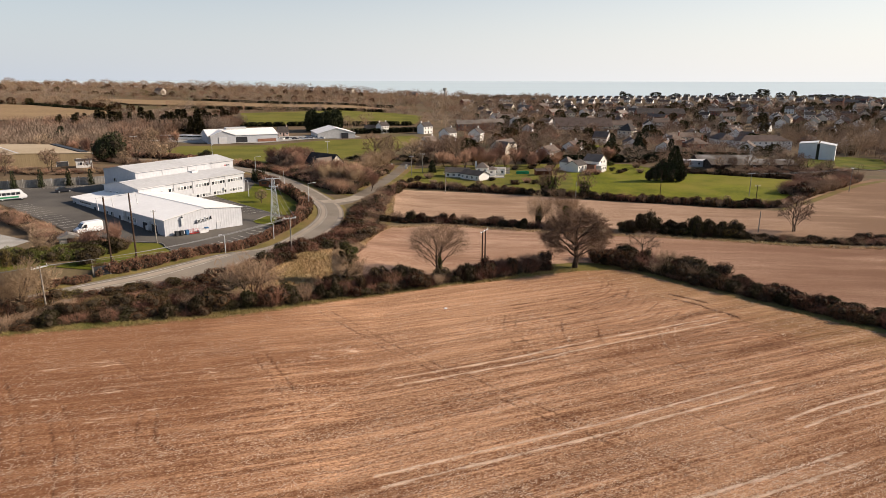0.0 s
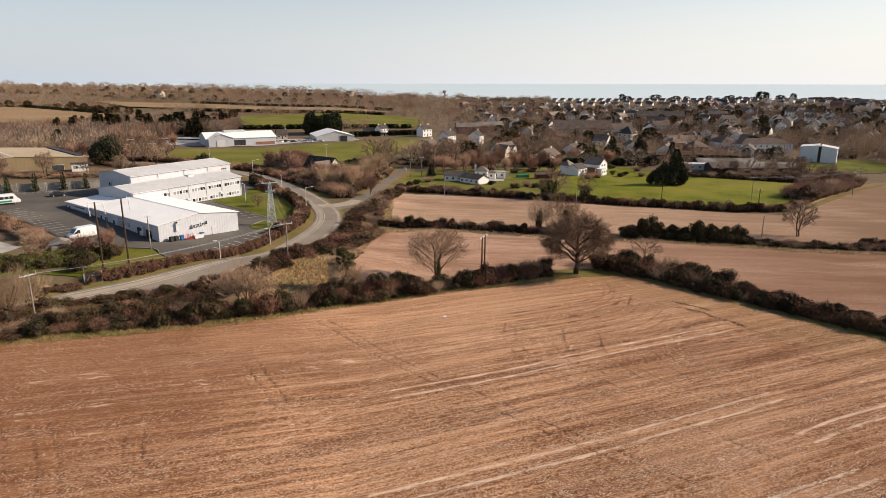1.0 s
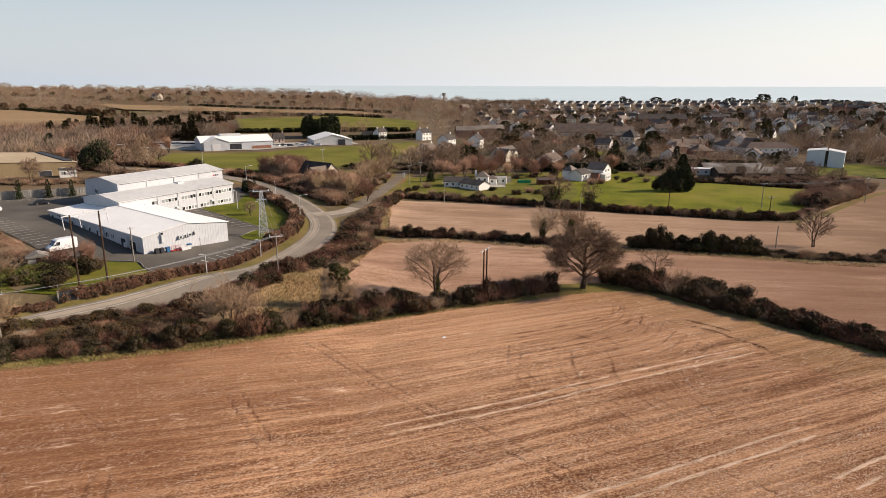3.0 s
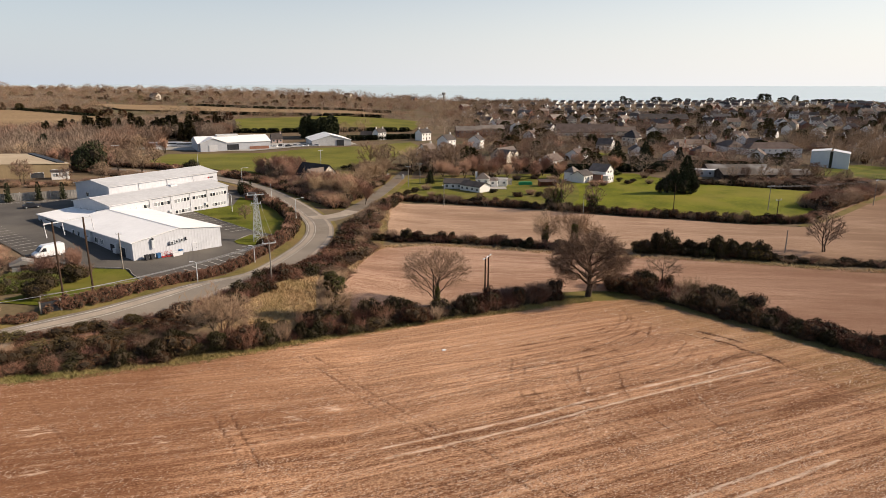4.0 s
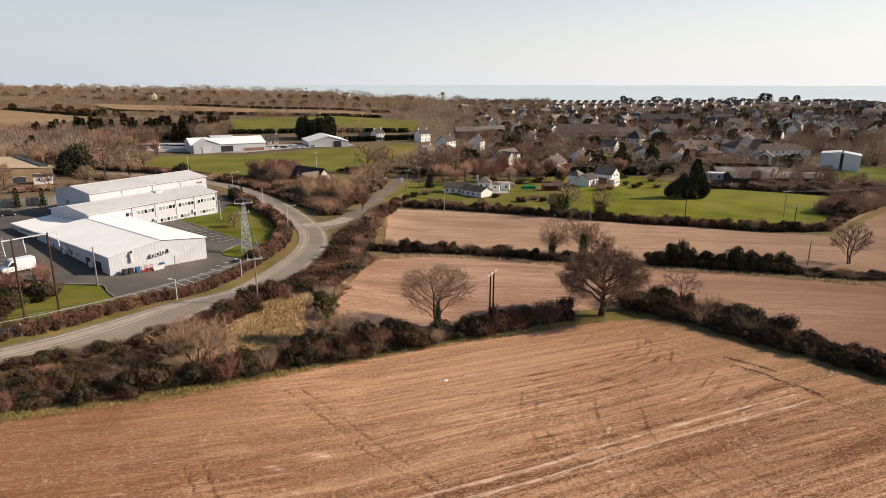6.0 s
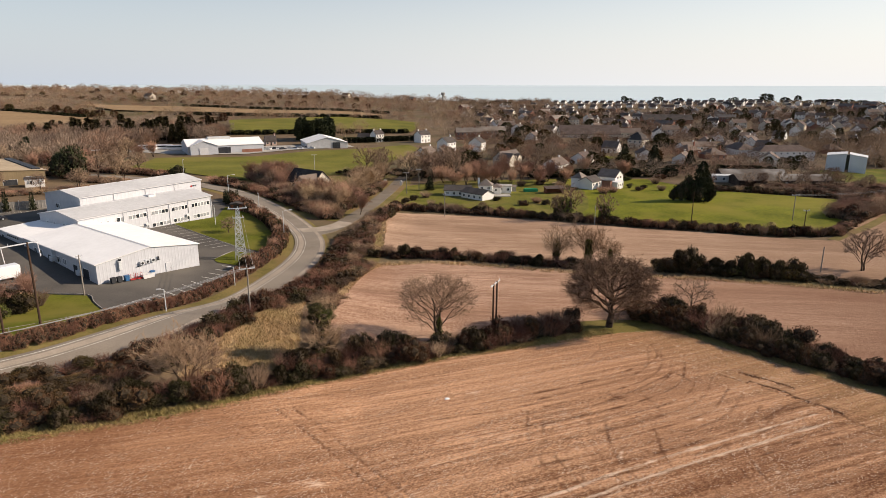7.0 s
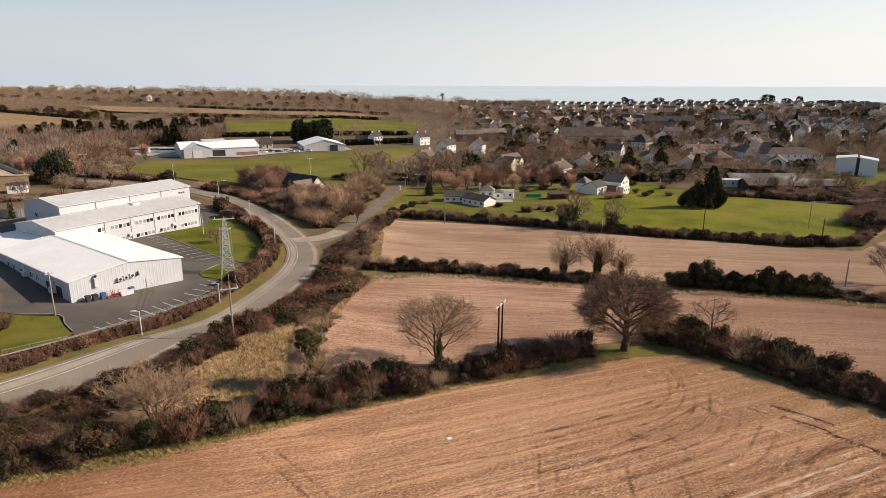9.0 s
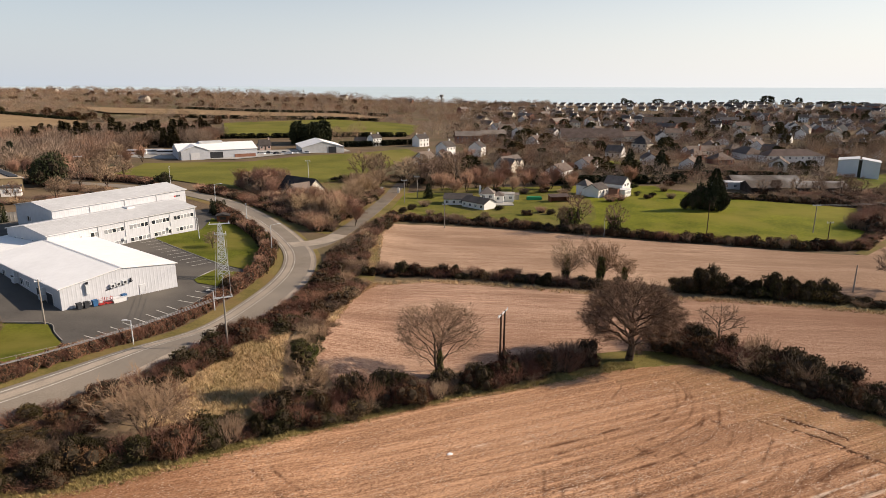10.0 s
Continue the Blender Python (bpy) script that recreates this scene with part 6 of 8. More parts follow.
van(-77.2, 134.8, 52 + 180, height(-77.2, 134.8) + 0.16)
minibus(-114.4, 166.0, 40, height(-114.4, 166) + 0.16)
car(-108.3, 179.2, 40, None, "paint_dark", "dark saloon car parked by the annexe", 0.16)

# ---- brown works and back fence ----
brown = thing("brown_works", -131.5, 237.5, 5.2, 225, "brown-clad works with a tan flat-pitched roof", "warehouse")
gable_shell(brown, 46, 44, -1.5, 5.6, 7.2, "brown_wall", "tan_roof", 0.3, 1.2, y0=-44)
part("solar_array", boxes((0.7, 3.0, -42, -2, 5.7, 6.25)), "dark_metal", brown, "dark strip of panels along the eave")
fside = pose(46, 0, 0, 0, 0, 180)
for x in (8, 30):
    door(brown, 46 - x - 4, -0.8, 4.0, 4.2, fside, "dark_metal")
window(brown, 40.5, 3.2, 1.8, 0.8, fside, 2)
cabin = thing("gatehouse", -130.3, 229.8, None, 30, "small white gatehouse in front of the brown works", "cabin")
part("wall", boxes((-2.6, 2.6, -2, 2, -0.5, 2.7)), "render_white", cabin)
part("roof", boxes((-2.9, 2.9, -2.3, 2.3, 2.7, 2.9)), "slate", cabin)
for x in (-2.1, 0.6):
    window(cabin, x, 1.0, 1.5, 1.1, pose(0, -2, 0), 2)
drape("fence_verge", [(-149.9, 166.4), (-103.7, 196.2), (-102.3, 194.1), (-148.6, 164.3)], "turf", 2.0, 0.14, label="strip of rough grass below the boundary fence", category="verge")
pal = thing("metal_fence", -116, 190, None, 33, "long pale grey sheeted boundary fence", "fence")
for i in range(17):
    x, y = -150 + i * 3.02, 166.5 + i * 1.94
    m = pal.matrix_basis.inverted() @ pose(x, y, height(x, y), 0, 0, 32.8)
    part("panel", ribbed(0, 3.5, 0.0, lambda a: 2.4, 0, 0.8, 0.04), "fence_grey", pal, at=m)
    part("post", boxes((-0.06, 0.06, 0.02, 0.14, -0.3, 2.7)), "galv", pal, at=m)
hutch = thing("timber_kiosk", -58.5, 205.5, None, 10, "small reddish timber kiosk on the lawn", "kiosk")
part("wall", boxes((-1.5, 1.5, -1.2, 1.2, -0.2, 1.9)), "timber", hutch)
part("roof", extrude_outline([(-1.9, 1.9), (1.9, 1.9), (1.9, 2.0), (0, 2.45), (-1.9, 2.0)], -1.5, 1.5), "slate", hutch)
part("hatch", boxes((-0.8, 0.8, -1.25, -1.21, 0.9, 1.7)), "door_dark", hutch)

# ---- houses ----


def gable_roof(w, d, eave, rise, over=0.35, t=0.18):
    """Roof with its ridge along x over a plan w by d centred on the origin."""
    k = rise / (d / 2)
    e = d / 2 + over
    return extrude_outline_x([(-e, eave - over * k), (0, eave + rise), (e, eave - over * k), (e, eave - over * k + t), (0, eave + rise + t * 1.2), (-e, eave - over * k + t)], -w / 2 - over, w / 2 + over)


def extrude_outline_x(points, x0, x1):
    bm = bmesh.new()
    lo = [bm.verts.new((x0, y, z)) for y, z in points]
    hi = [bm.verts.new((x1, y, z)) for y, z in points]
    n = len(points)
    for i in range(n):
        bm.faces.new((lo[i], lo[(i + 1) % n], hi[(i + 1) % n], hi[i]))
    bm.faces.new(lo[::-1])
    bm.faces.new(hi)
    bmesh.ops.recalc_face_normals(bm, faces=bm.faces[:])
    return bm


def hip_roof(w, d, eave, rise, over=0.35):
    bm = bmesh.new()
    a, b = w / 2 + over, d / 2 + over
    r = max(0.0, a - b)
    z0, z1 = eave - 0.12, eave + rise
    base = [bm.verts.new(c) for c in ((-a, -b, z0), (a, -b, z0), (a, b, z0), (-a, b, z0))]
    top = [bm.verts.new((-r, 0, z1)), bm.verts.new((r, 0, z1))] if r > 0.05 else [bm.verts.new((0, 0, z1))] * 2
    bm.faces.new((base[3], base[2], base[1], base[0]))
    if top[0] is top[1]:
        for i in range(4):
            bm.faces.new((base[i], base[(i + 1) % 4], top[0]))
    else:
        bm.faces.new((base[0], base[1], top[1], top[0]))
        bm.faces.new((base[1], base[2], top[1]))
        bm.faces.new((base[2], base[3], top[0], top[1]))
        bm.faces.new((base[3], base[0], top[0]))
    return bm


def far_window(parent, x, z, w, h, at):
    """A framed window in one piece, for the houses of the town."""
    bm = boxes((x, x + w, -0.05, 0.02, z, z + 0.08), (x, x + w, -0.05, 0.02, z + h - 0.08, z + h), (x, x + 0.08, -0.05, 0.02, z + 0.08, z + h - 0.08), (x + w - 0.08, x + w, -0.05, 0.02, z + 0.08, z + h - 0.08))
    k = len(bm.faces)
    box(bm, x + 0.08, x + w - 0.08, -0.03, -0.02, z + 0.08, z + h - 0.08)
    ob = part("window", bm, "white_frame", parent, at=at)
    two_tone(ob.data, k, "glass")
    return ob


def plain_window(parent, x, z, w, h, at):
    f = part("window", boxes((x, x + w, -0.05, 0.02, z, z + 0.08), (x, x + w, -0.05, 0.02, z + h - 0.08, z + h), (x, x + 0.08, -0.05, 0.02, z + 0.08, z + h - 0.08), (x + w - 0.08, x + w, -0.05, 0.02, z + 0.08, z + h - 0.08),
                             (x + w / 2 - 0.04, x + w / 2 + 0.04, -0.05, 0.02, z + 0.08, z + h - 0.08), (x - 0.06, x + w + 0.06, -0.12, 0.02, z - 0.08, z)), "white_frame", parent, at=at)
    part("pane", boxes((x + 0.08, x + w - 0.08, -0.03, -0.02, z + 0.08, z + h - 0.08)), "glass", f)
    return f


def house(x, y, turn, w=9.0, d=7.0, storeys=1, wall="render_white", roof="slate", rise=2.6, chimneys=(0.42,), hip=False, label="", name="house", z=None, win=3, group="", lit_gable=True, category="house", far=True):
    eave = 2.55 * storeys + 0.2
    b = thing(name, x, y, z, turn, label, category, group)
    if hip:
        bm = boxes((-w / 2, w / 2, -d / 2, d / 2, -1.5, eave))
        part("roof", hip_roof(w, d, eave, rise), roof, b)
    else:
        bm = extrude_outline_x([(-d / 2, -1.5), (d / 2, -1.5), (d / 2, eave), (0, eave + rise - 0.02), (-d / 2, eave)], -w / 2, w / 2)
        part("roof", gable_roof(w, d, eave, rise), roof, b)
    part("wall", bm, wall, b)
    for c in chimneys:
        ch = part("chimney", boxes((c * w - 0.35, c * w + 0.35, -0.3, 0.3, eave + rise * 0.55, eave + rise + 1.0), (c * w - 0.42, c * w + 0.42, -0.37, 0.37, eave + rise + 1.0, eave + rise + 1.12)), wall, b)
        part("chimney_pot", tubes(((c * w, 0, eave + rise + 1.12), (c * w, 0, eave + rise + 1.4), 0.13, 0.11, 8)), "brick", ch)
    for face, at in ((0, pose(0, -d / 2, 0)), (1, pose(0, d / 2, 0, 0, 0, 180)))[:1 if far else 2]:
        for s in range(storeys):
            for k in range(win):
                cx = -w / 2 + w * (k + 0.5) / win
                if s == 0 and k == win // 2 and win > 1:
                    dr = part("door", boxes((cx - 0.45, cx + 0.45, -0.06, 0.0, 0.05, 2.1)), "door_dark", b, at=at)
                    continue
                (far_window if far else plain_window)(b, cx - 0.6, 0.9 + 2.55 * s, 1.2, 1.15, at)
    if lit_gable:
        for at in (pose(w / 2, 0, 0, 0, 0, 90), pose(-w / 2, 0, 0, 0, 0, -90))[:1 if far else 2]:
            (far_window if far else plain_window)(b, -0.55, 0.9 + 2.55 * (storeys - 1), 1.1, 1.1, at)
    return b


# white bungalow with a pyramid-roofed middle
wb = thing("bungalow", 12.1, 245.1, None, 0, "white bungalow with dark slate wings and a pyramid-roofed middle", "house")


def wing(parent, x, y, turn, w, d, eave, rise, wall, roof, flat=False, hip=False, windows=3, low=-1.0):
    at = pose(x, y, 0, 0, 0, turn)
    if flat:
        wl_ = part("wall", boxes((-w / 2, w / 2, -d / 2, d / 2, low, eave)), wall, parent, at=at)
        part("flat_roof", boxes((-w / 2 - 0.15, w / 2 + 0.15, -d / 2 - 0.15, d / 2 + 0.15, eave, eave + 0.18)), roof, parent, at=at)
    elif hip:
        wl_ = part("wall", boxes((-w / 2, w / 2, -d / 2, d / 2, low, eave)), wall, parent, at=at)
        part("roof", hip_roof(w, d, eave, rise), roof, parent, at=at)
    else:
        wl_ = part("wall", extrude_outline_x([(-d / 2, low), (d / 2, low), (d / 2, eave), (0, eave + rise - 0.02), (-d / 2, eave)], -w / 2, w / 2), wall, parent, at=at)
        part("roof", gable_roof(w, d, eave, rise), roof, parent, at=at)
    for k in range(windows):
        cx = -w / 2 + w * (k + 0.5) / windows
        plain_window(wl_, cx - 0.55, eave - 1.75, 1.1, 1.1, pose(0, -d / 2, 0))
    return wl_


wing(wb, -0.4, -0.2, -46, 11.5, 6.6, 2.5, 1.5, "render_white", "slate", windows=4)
wing(wb, -8.0, 7.6, -8, 10.5, 6.6, 2.5, 1.6, "render_white", "slate", windows=4)
wing(wb, 3.5, 8.5, -8, 5.5, 5.5, 4.4, 2.3, "render_white", "tile_grey", hip=True, windows=2)
wing(wb, 8.2, 11.5, -8, 4.0, 6.0, 3.2, 1.2, "render_white", "tile_grey", hip=True, windows=1)
wing(wb, 12.0, 14.5, -8, 5.5, 6.0, 3.0, 0, "render_white", "concrete", flat=True, windows=2)
part("chimney", boxes((0.2, 1.0, 8.4, 9.1, 3.5, 7.0)), "render_white", wb)
part("terrace", boxes((6.5, 13.5, 3.0, 9.5, -0.6, 0.35)), "concrete", wb)
wb.scale = (0.86, 0.86, 0.86)
# white two-storey house with a steep gable
wh = thing("house", 63.6, 271.0, None, 50, "white two-storey house with a steep gable and low slate wings", "house")
wing(wh, 2.5, 0.5, 90, 8.5, 8.0, 4.6, 2.6, "render_white", "tile_grey", windows=2)
wing(wh, -9.0, 4.5, 0, 8.5, 6.5, 3.4, 1.8, "render_white", "slate", windows=3)
wing(wh, -8.5, 10.0, 0, 6, 5, 4.2, 2.2, "render_white", "tile_grey", hip=True, windows=1)
wing(wh, -2.6, -4.8, 0, 6.0, 4.0, 3.0, 0, "render_white", "trim", flat=True, windows=3)
wing(wh, -6.8, -2.5, 0, 2.0, 4.0, 3.6, 0, "brick", "slate", flat=True, windows=0)
wing(wh, 7.4, 1.5, 0, 2.4, 5.0, 2.8, 0, "render_white", "trim", flat=True, windows=1)
for x in (-0.2, 2.6):
    plain_window(wh, x, 3.6, 1.4, 1.1, pose(0.4, -3.78, 0))
wh.scale = (0.86, 0.86, 0.9)
# cream row with dormer gables
ch = thing("house", 31.5, 340, None, 50, "long cream house with brown tiled roof and dormers", "house")
wing(ch, 0, 0, 0, 17, 9, 4.4, 3.6, "render_cream", "tile_grey", windows=5)
for x in (-4, 0.5, 5):
    wing(ch, x, -3.4, 90, 4, 3.2, 4.8, 1.4, "render_cream", "tile_grey", windows=0, low=3.5)
wing(ch, -7, -4, 90, 9, 7, 4.0, 3.4, "render_cream", "tile_grey", windows=1)
ch.scale = (0.82, 0.82, 0.85)
# dark-roofed bungalow between the roads
db = thing("bungalow", -46.5, 247, None, -38, "brown bungalow with a black slate roof among bare trees", "house")
wing(db, 0, 0, 0, 14, 8, 3.4, 3.8, "render_cream", "slate", windows=4)
wing(db, 5.5, -5.0, 90, 7, 7, 3.2, 3.2, "render_cream", "tile_brown", windows=1)
for k in range(3):
    part("roof_window", boxes((-4 + k * 2.2, -3.2 + k * 2.2, -0.5, 0.5, 0, 0.06)), "glass", db, at=pose(0, -2.0, 5.52, 43.5, 0, 0))
# small garden buildings
gs = thing("garden_shed", 25, 260, None, 5, "grey garden shed with a green tarpaulin beside it", "shed")
part("wall", boxes((-1.6, 1.6, -1.2, 1.2, -0.4, 1.9)), "concrete", gs)
part("roof", extrude_outline_x([(-1.5, 1.85), (1.5, 1.85), (0, 2.5)], -1.8, 1.8), "tile_grey", gs)
gt = thing("tarpaulin_stack", 32, 259, None, 5, "stack covered with a bright green tarpaulin", "tarpaulin")
part("cover", soft_box(-2.6, 2.6, -0.9, 0.9, -0.1, 1.3, 0.25), "green_paint", gt)
ws = thing("open_shed", 40, 256, None, 8, "low brown timber lean-to shed", "shed")
part("wall", boxes((-3.2, 3.2, 0.8, 1.8, -0.4, 2.0), (-3.2, -3.0, -1.6, 0.8, -0.4, 1.9), (3.0, 3.2, -1.6, 0.8, -0.4, 1.9)), "timber", ws)
part("roof", extrude_outline_x([(-2.0, 1.9), (2.0, 2.4), (2.0, 2.52), (-2.0, 2.02)], -3.5, 3.5), "tile_brown", ws)
for sx in (-1.5, 1.7):
    for gname, gx0 in (("gate_post", sx),):
        gp = thing("gate_pillar", -19.6 + gx0 * 1.9, 272, None, 0, "white rendered gate pillar at the end of the lane", "gate pillar", "pillars of the lane")
        part("pillar", boxes((-0.45, 0.45, -0.45, 0.45, -0.3, 1.7)), "render_white", gp)
        part("cap", hip_roof(1.0, 1.0, 1.8, 0.3, 0.08), "concrete", gp)

# sheds and yards beyond the pasture
drape("farm_yard", [(-178, 384), (-150, 372), (-108, 372), (-86, 398), (-54, 418), (-60, 432), (-100, 420), (-150, 400)], "concrete", 6, 0.3, label="grey concrete yard round the farm sheds", category="yard")
s1 = thing("farm_shed", -124, 388, None, 29, "long white sheet-roofed farm shed with open bays", "shed")
wing(s1, 0, 0, 0, 40, 24, 4.4, 2.9, "clad", "roof_white", windows=0, low=-2)
wing(s1, -12, -8, 90, 12, 14, 4.6, 2.6, "clad", "roof_white", windows=0, low=-2)
part("bay_door", boxes((-14.5, -10, -14.2, -14.02, -0.5, 3.6)), "trim", s1)
# dark slab on the wall that stands for the shade in an open bay
part("dark_bay", boxes((-4.5, 2, -12.2, -12.02, -0.5, 3.4)), "dark_metal", s1)
part("red_door", boxes((8, 19, -12.2, -12.02, -0.6, 1.8)), "brick", s1)
part("roof_box", boxes((-8, 4, -2, 3, 6.8, 8.2)), "roof_grey", s1)
s2 = thing("farm_shed", -80, 405, None, 20, "wide grey-white portal shed with a shallow gable", "shed")
gable_shell(s2, 24, 28, -1.5, 3.2, 6.4, "roof_grey", "roof_white", 0.3, 1.6)
part("roller_door", boxes((15, 19.5, -0.2, -0.06, -1.0, 3.4)), "dark_metal", s2)
for i, (x, y) in enumerate(((-168, 391), (-160, 394), (-152, 392))):
    bus = thing("coach", x, y, None, 8, "white coach parked by the far shed", "coach", "parked coaches")
    part("body", body_from([(-5, 0.4), (5, 0.4), (5, 3.0), (-5, 3.0)], 1.2, 0.2), "paint_white", bus)
    part("window_band", boxes((-4.8, 4.8, -1.22, 1.22, 1.7, 2.4)), "glass", bus)
    wheels(bus, (3.2, -3.0), 1.18, 0.45)
rngc = random.Random(5)
for i in range(12):
    x, y = -104 + i * 2.9 + rngc.uniform(-0.6, 0.6), 396 + i * 1.2 + rngc.uniform(-3, 3)
    car(x, y, rngc.uniform(0, 180), None, rngc.choice(["paint_white", "paint_dark", "paint_silver"]), "car parked in the far yard")
house(-107, 425, 25, 6.5, 5.5, 1, "render_pink", "slate", 3.0, (0.42,), label="pink gabled house behind the sheds")
house(-44, 457, 46, 7, 6, 2, "render_white", "slate", 2.2, (-0.42, 0.42), label="white farmhouse with slate roof by the hedge")
house(-53, 460, -10, 8, 5, 1, "render_cream", "slate", 2.4, (), label="low grey outbuilding by the hedge")
house(-14, 459, 48, 9, 6.5, 2, "render_white", "slate", 2.4, (-0.42, 0.42), label="white two-storey farmhouse with slate roof")

# school, hall, long sheds on the right
hallr = thing("sports_hall", 201.0, 345.0, -4.2, 0, "tall pale grey sports hall with a glazed corner slot", "hall")
for px, py, w, d, ea, eb in ((-8.8, 5.2, 9.8, 15.0, 9.0, 10.2), (0.8, -1.0, 8.6, 13.0, 10.0, 8.6)):
    at = pose(px, py, 0, 0, 0, -33)
    part("wall", extrude_outline([(0, -1), (w, -1), (w, eb), (0, ea)], 0, d), "hall_grey", hallr, at=at)
    part("roof", extrude_outline([(-0.3, ea + 0.05), (w + 0.3, eb + 0.05), (w + 0.3, eb + 0.3), (-0.3, ea + 0.3)], -0.3, d + 0.3), "trim", hallr, at=at)
hallr.scale = (0.86, 0.86, 0.9)
part("glazed_slot", boxes((0, 1.65, 0.5, 3.0, -1, 9.8)), "glass", hallr, "dark glazed slot between the wings", at=pose(-0.6, -0.15, 0, 0, 0, -33))
sch = thing("school", 198, 402, None, 3, "long white school with a brown hipped roof", "school")
wing(sch, 0, 0, 0, 33, 13, 5.0, 3.2, "render_white", "tile_brown", hip=True, windows=9)
wing(sch, -18, 13, 90, 20, 12, 5.0, 3.4, "render_white", "tile_brown", hip=True, windows=4)
cot = thing("cottage", 171, 362, None, 62, "white gabled lodge with a dark roof", "house")
wing(cot, 0, 0, 0, 12, 9, 3.6, 3.0, "render_white", "tile_brown", windows=3)
ls = thing("long_shed", 133, 278, None, -2, "long low shed with a stained cement-sheet roof", "shed")
wing(ls, 0, 0, 0, 36, 11, 2.6, 1.7, "dark_boards", "asbestos", windows=3)
wing(ls, -6, 13, 0, 26, 9, 2.8, 1.8, "dark_boards", "asbestos", windows=2)
ls2 = thing("site_cabin", 112, 286, None, -6, "pale flat-roofed site cabin", "cabin")
wing(ls2, 0, 0, 0, 13, 5, 2.6, 0, "roof_grey", "trim", flat=True, windows=4)
chu = thing("long_hall", 108, 506, None, -1, "long hall with a great brown tiled roof", "hall")
wing(chu, 0, 0, 0, 44, 16, 2.6, 6.0, "render_cream", "tile_brown", windows=10)
wing(chu, 30, 0, 0, 16, 9, 3.5, 3.0, "render_cream", "tile_brown", windows=4)
dhall = thing("long_hall", 232, 700, None, -4, "long dark-roofed hall in the town", "hall")
wing(dhall, 0, 0, 0, 50, 16, 5.0, 5.0, "brick", "slate", windows=10)

# the town: a few kinds of house, each repeated
KINDS = [dict(w=9, d=7.5, storeys=2, wall="render_white", roof="slate", rise=2.8, chimneys=(0.4,)), dict(w=12, d=8, storeys=1, wall="render_white", roof="tile_brown", rise=2.6, chimneys=(0.3,)),
         dict(w=14, d=8, storeys=2, wall="render_cream", roof="tile_brown", rise=3.0, chimneys=(-0.45, 0.45), win=4), dict(w=11, d=9, storeys=1, wall="brick", roof="tile_brown", rise=3.2, chimneys=(0.42,), hip=True),
         dict(w=10, d=8, storeys=2, wall="render_cream", roof="slate", rise=3.2, chimneys=(), hip=True), dict(w=18, d=7.5, storeys=2, wall="brick", roof="tile_grey", rise=2.8, chimneys=(-0.25, 0.25), win=6),
         dict(w=9, d=8.5, storeys=1, wall="render_white", roof="tile_brown", rise=3.6, chimneys=(0.4,))]
LABELS = ["white two-storey house with slate roof", "white bungalow with brown tiled roof", "cream semi-detached pair with brown roof", "brick bungalow with hipped brown roof", "cream house with hipped slate roof",
          "brick terrace with grey tiled roof", "white dormer bungalow with steep brown roof"]
rngt = random.Random(11)
taken = [(35, 342, 22), (108, 506, 40), (134, 281, 26), (198, 402, 36), (205, 355, 24), (232, 700, 36), (62, 271, 20), (171, 362, 14), (112, 286, 12), (140, 300, 16)]
TOWN = {}


def town_house(k, x, y, turn, group="houses of the town"):
    z = height(x, y)
    if k not in TOWN:
        TOWN[k] = house(x, y, turn, label=LABELS[k], group=group, **KINDS[k])
        return TOWN[k]
    return copy_thing(TOWN[k], pose(x, y, z, 0, 0, turn))


for x, y, k, turn in ((2, 405, 0, 56), (1, 362, 6, 54), (20, 404, 0, 70), (58, 526, 0, 60), (52, 559, 2, 10), (36, 498, 5, 15), (124, 645, 4, 10), (161, 510, 0, 80), (185, 554, 2, 0), (70, 349, 1, 58), (52, 322, 1, 56), (211, 521, 1, 70),
                      (239, 533, 1, -5), (188, 451, 3, 10), (184, 479, 3, 60), (281, 643, 2, 10), (296, 620, 2, 50), (342, 668, 6, 20), (301, 531, 0, 30), (439, 800, 6, 10), (511, 799, 2, 0), (536, 812, 2, 10), (349, 545, 0, 40),
                      (141, 396, 3, 30), (107, 368, 1, 80), (147, 376, 3, 20), (121, 350, 1, 60), (18, 484, 5, 5), (-9, 364, 6, 56), (150, 420, 1, 20), (165, 432, 1, 8), (250, 440, 3, 10), (262, 420, 1, 60)):
    town_house(k, x, y, turn)
    taken.append((x, y, 13))
# rows of white gables along the ridge
for i in range(27):
    a = 0.17 + i * 0.0118
    d = 1280 + 12 * math.sin(i * 1.3)
    y = d / math.sqrt(1 + a * a)
    town_house(6, a * y, y, -44 + rngt.uniform(-6, 6))
    taken.append((a * y, y, 12))
for i in range(22):
    a = 0.10 + i * 0.018
    y = 1050 + 20 * math.sin(i * 0.9)
    town_house((6, 1, 0, 6)[i % 4], a * y, y, -40 + rngt.uniform(-15, 15))
    taken.append((a * y, y, 12))
count = 0
for _ in range(6000):
    a = rngt.uniform(0.02, 0.78)
    y = rngt.uniform(390, 1120)
    x = a * y
    if y < 480 and a < 0.22 or (y < 560 and a < 0.12) or (y < 700 and a > 0.62 and rngt.random() < 0.6):
        continue
    if rngt.random() > 0.25 + 0.9 * a:
        continue
    if any((x - p) ** 2 + (y - q) ** 2 < (r + 6.5) ** 2 for p, q, r in taken):
        continue
    taken.append((x, y, 8))
    turn = 12 * math.sin(x * 0.01 + y * 0.006) + rngt.choice((-34, -40, 60, 52, 60)) + rngt.uniform(-8, 8)
    town_house(rngt.choice((0, 1, 2, 3, 4, 5, 6, 0, 6, 1)), x, y, turn)
    count += 1
    if count >= 205:
        break
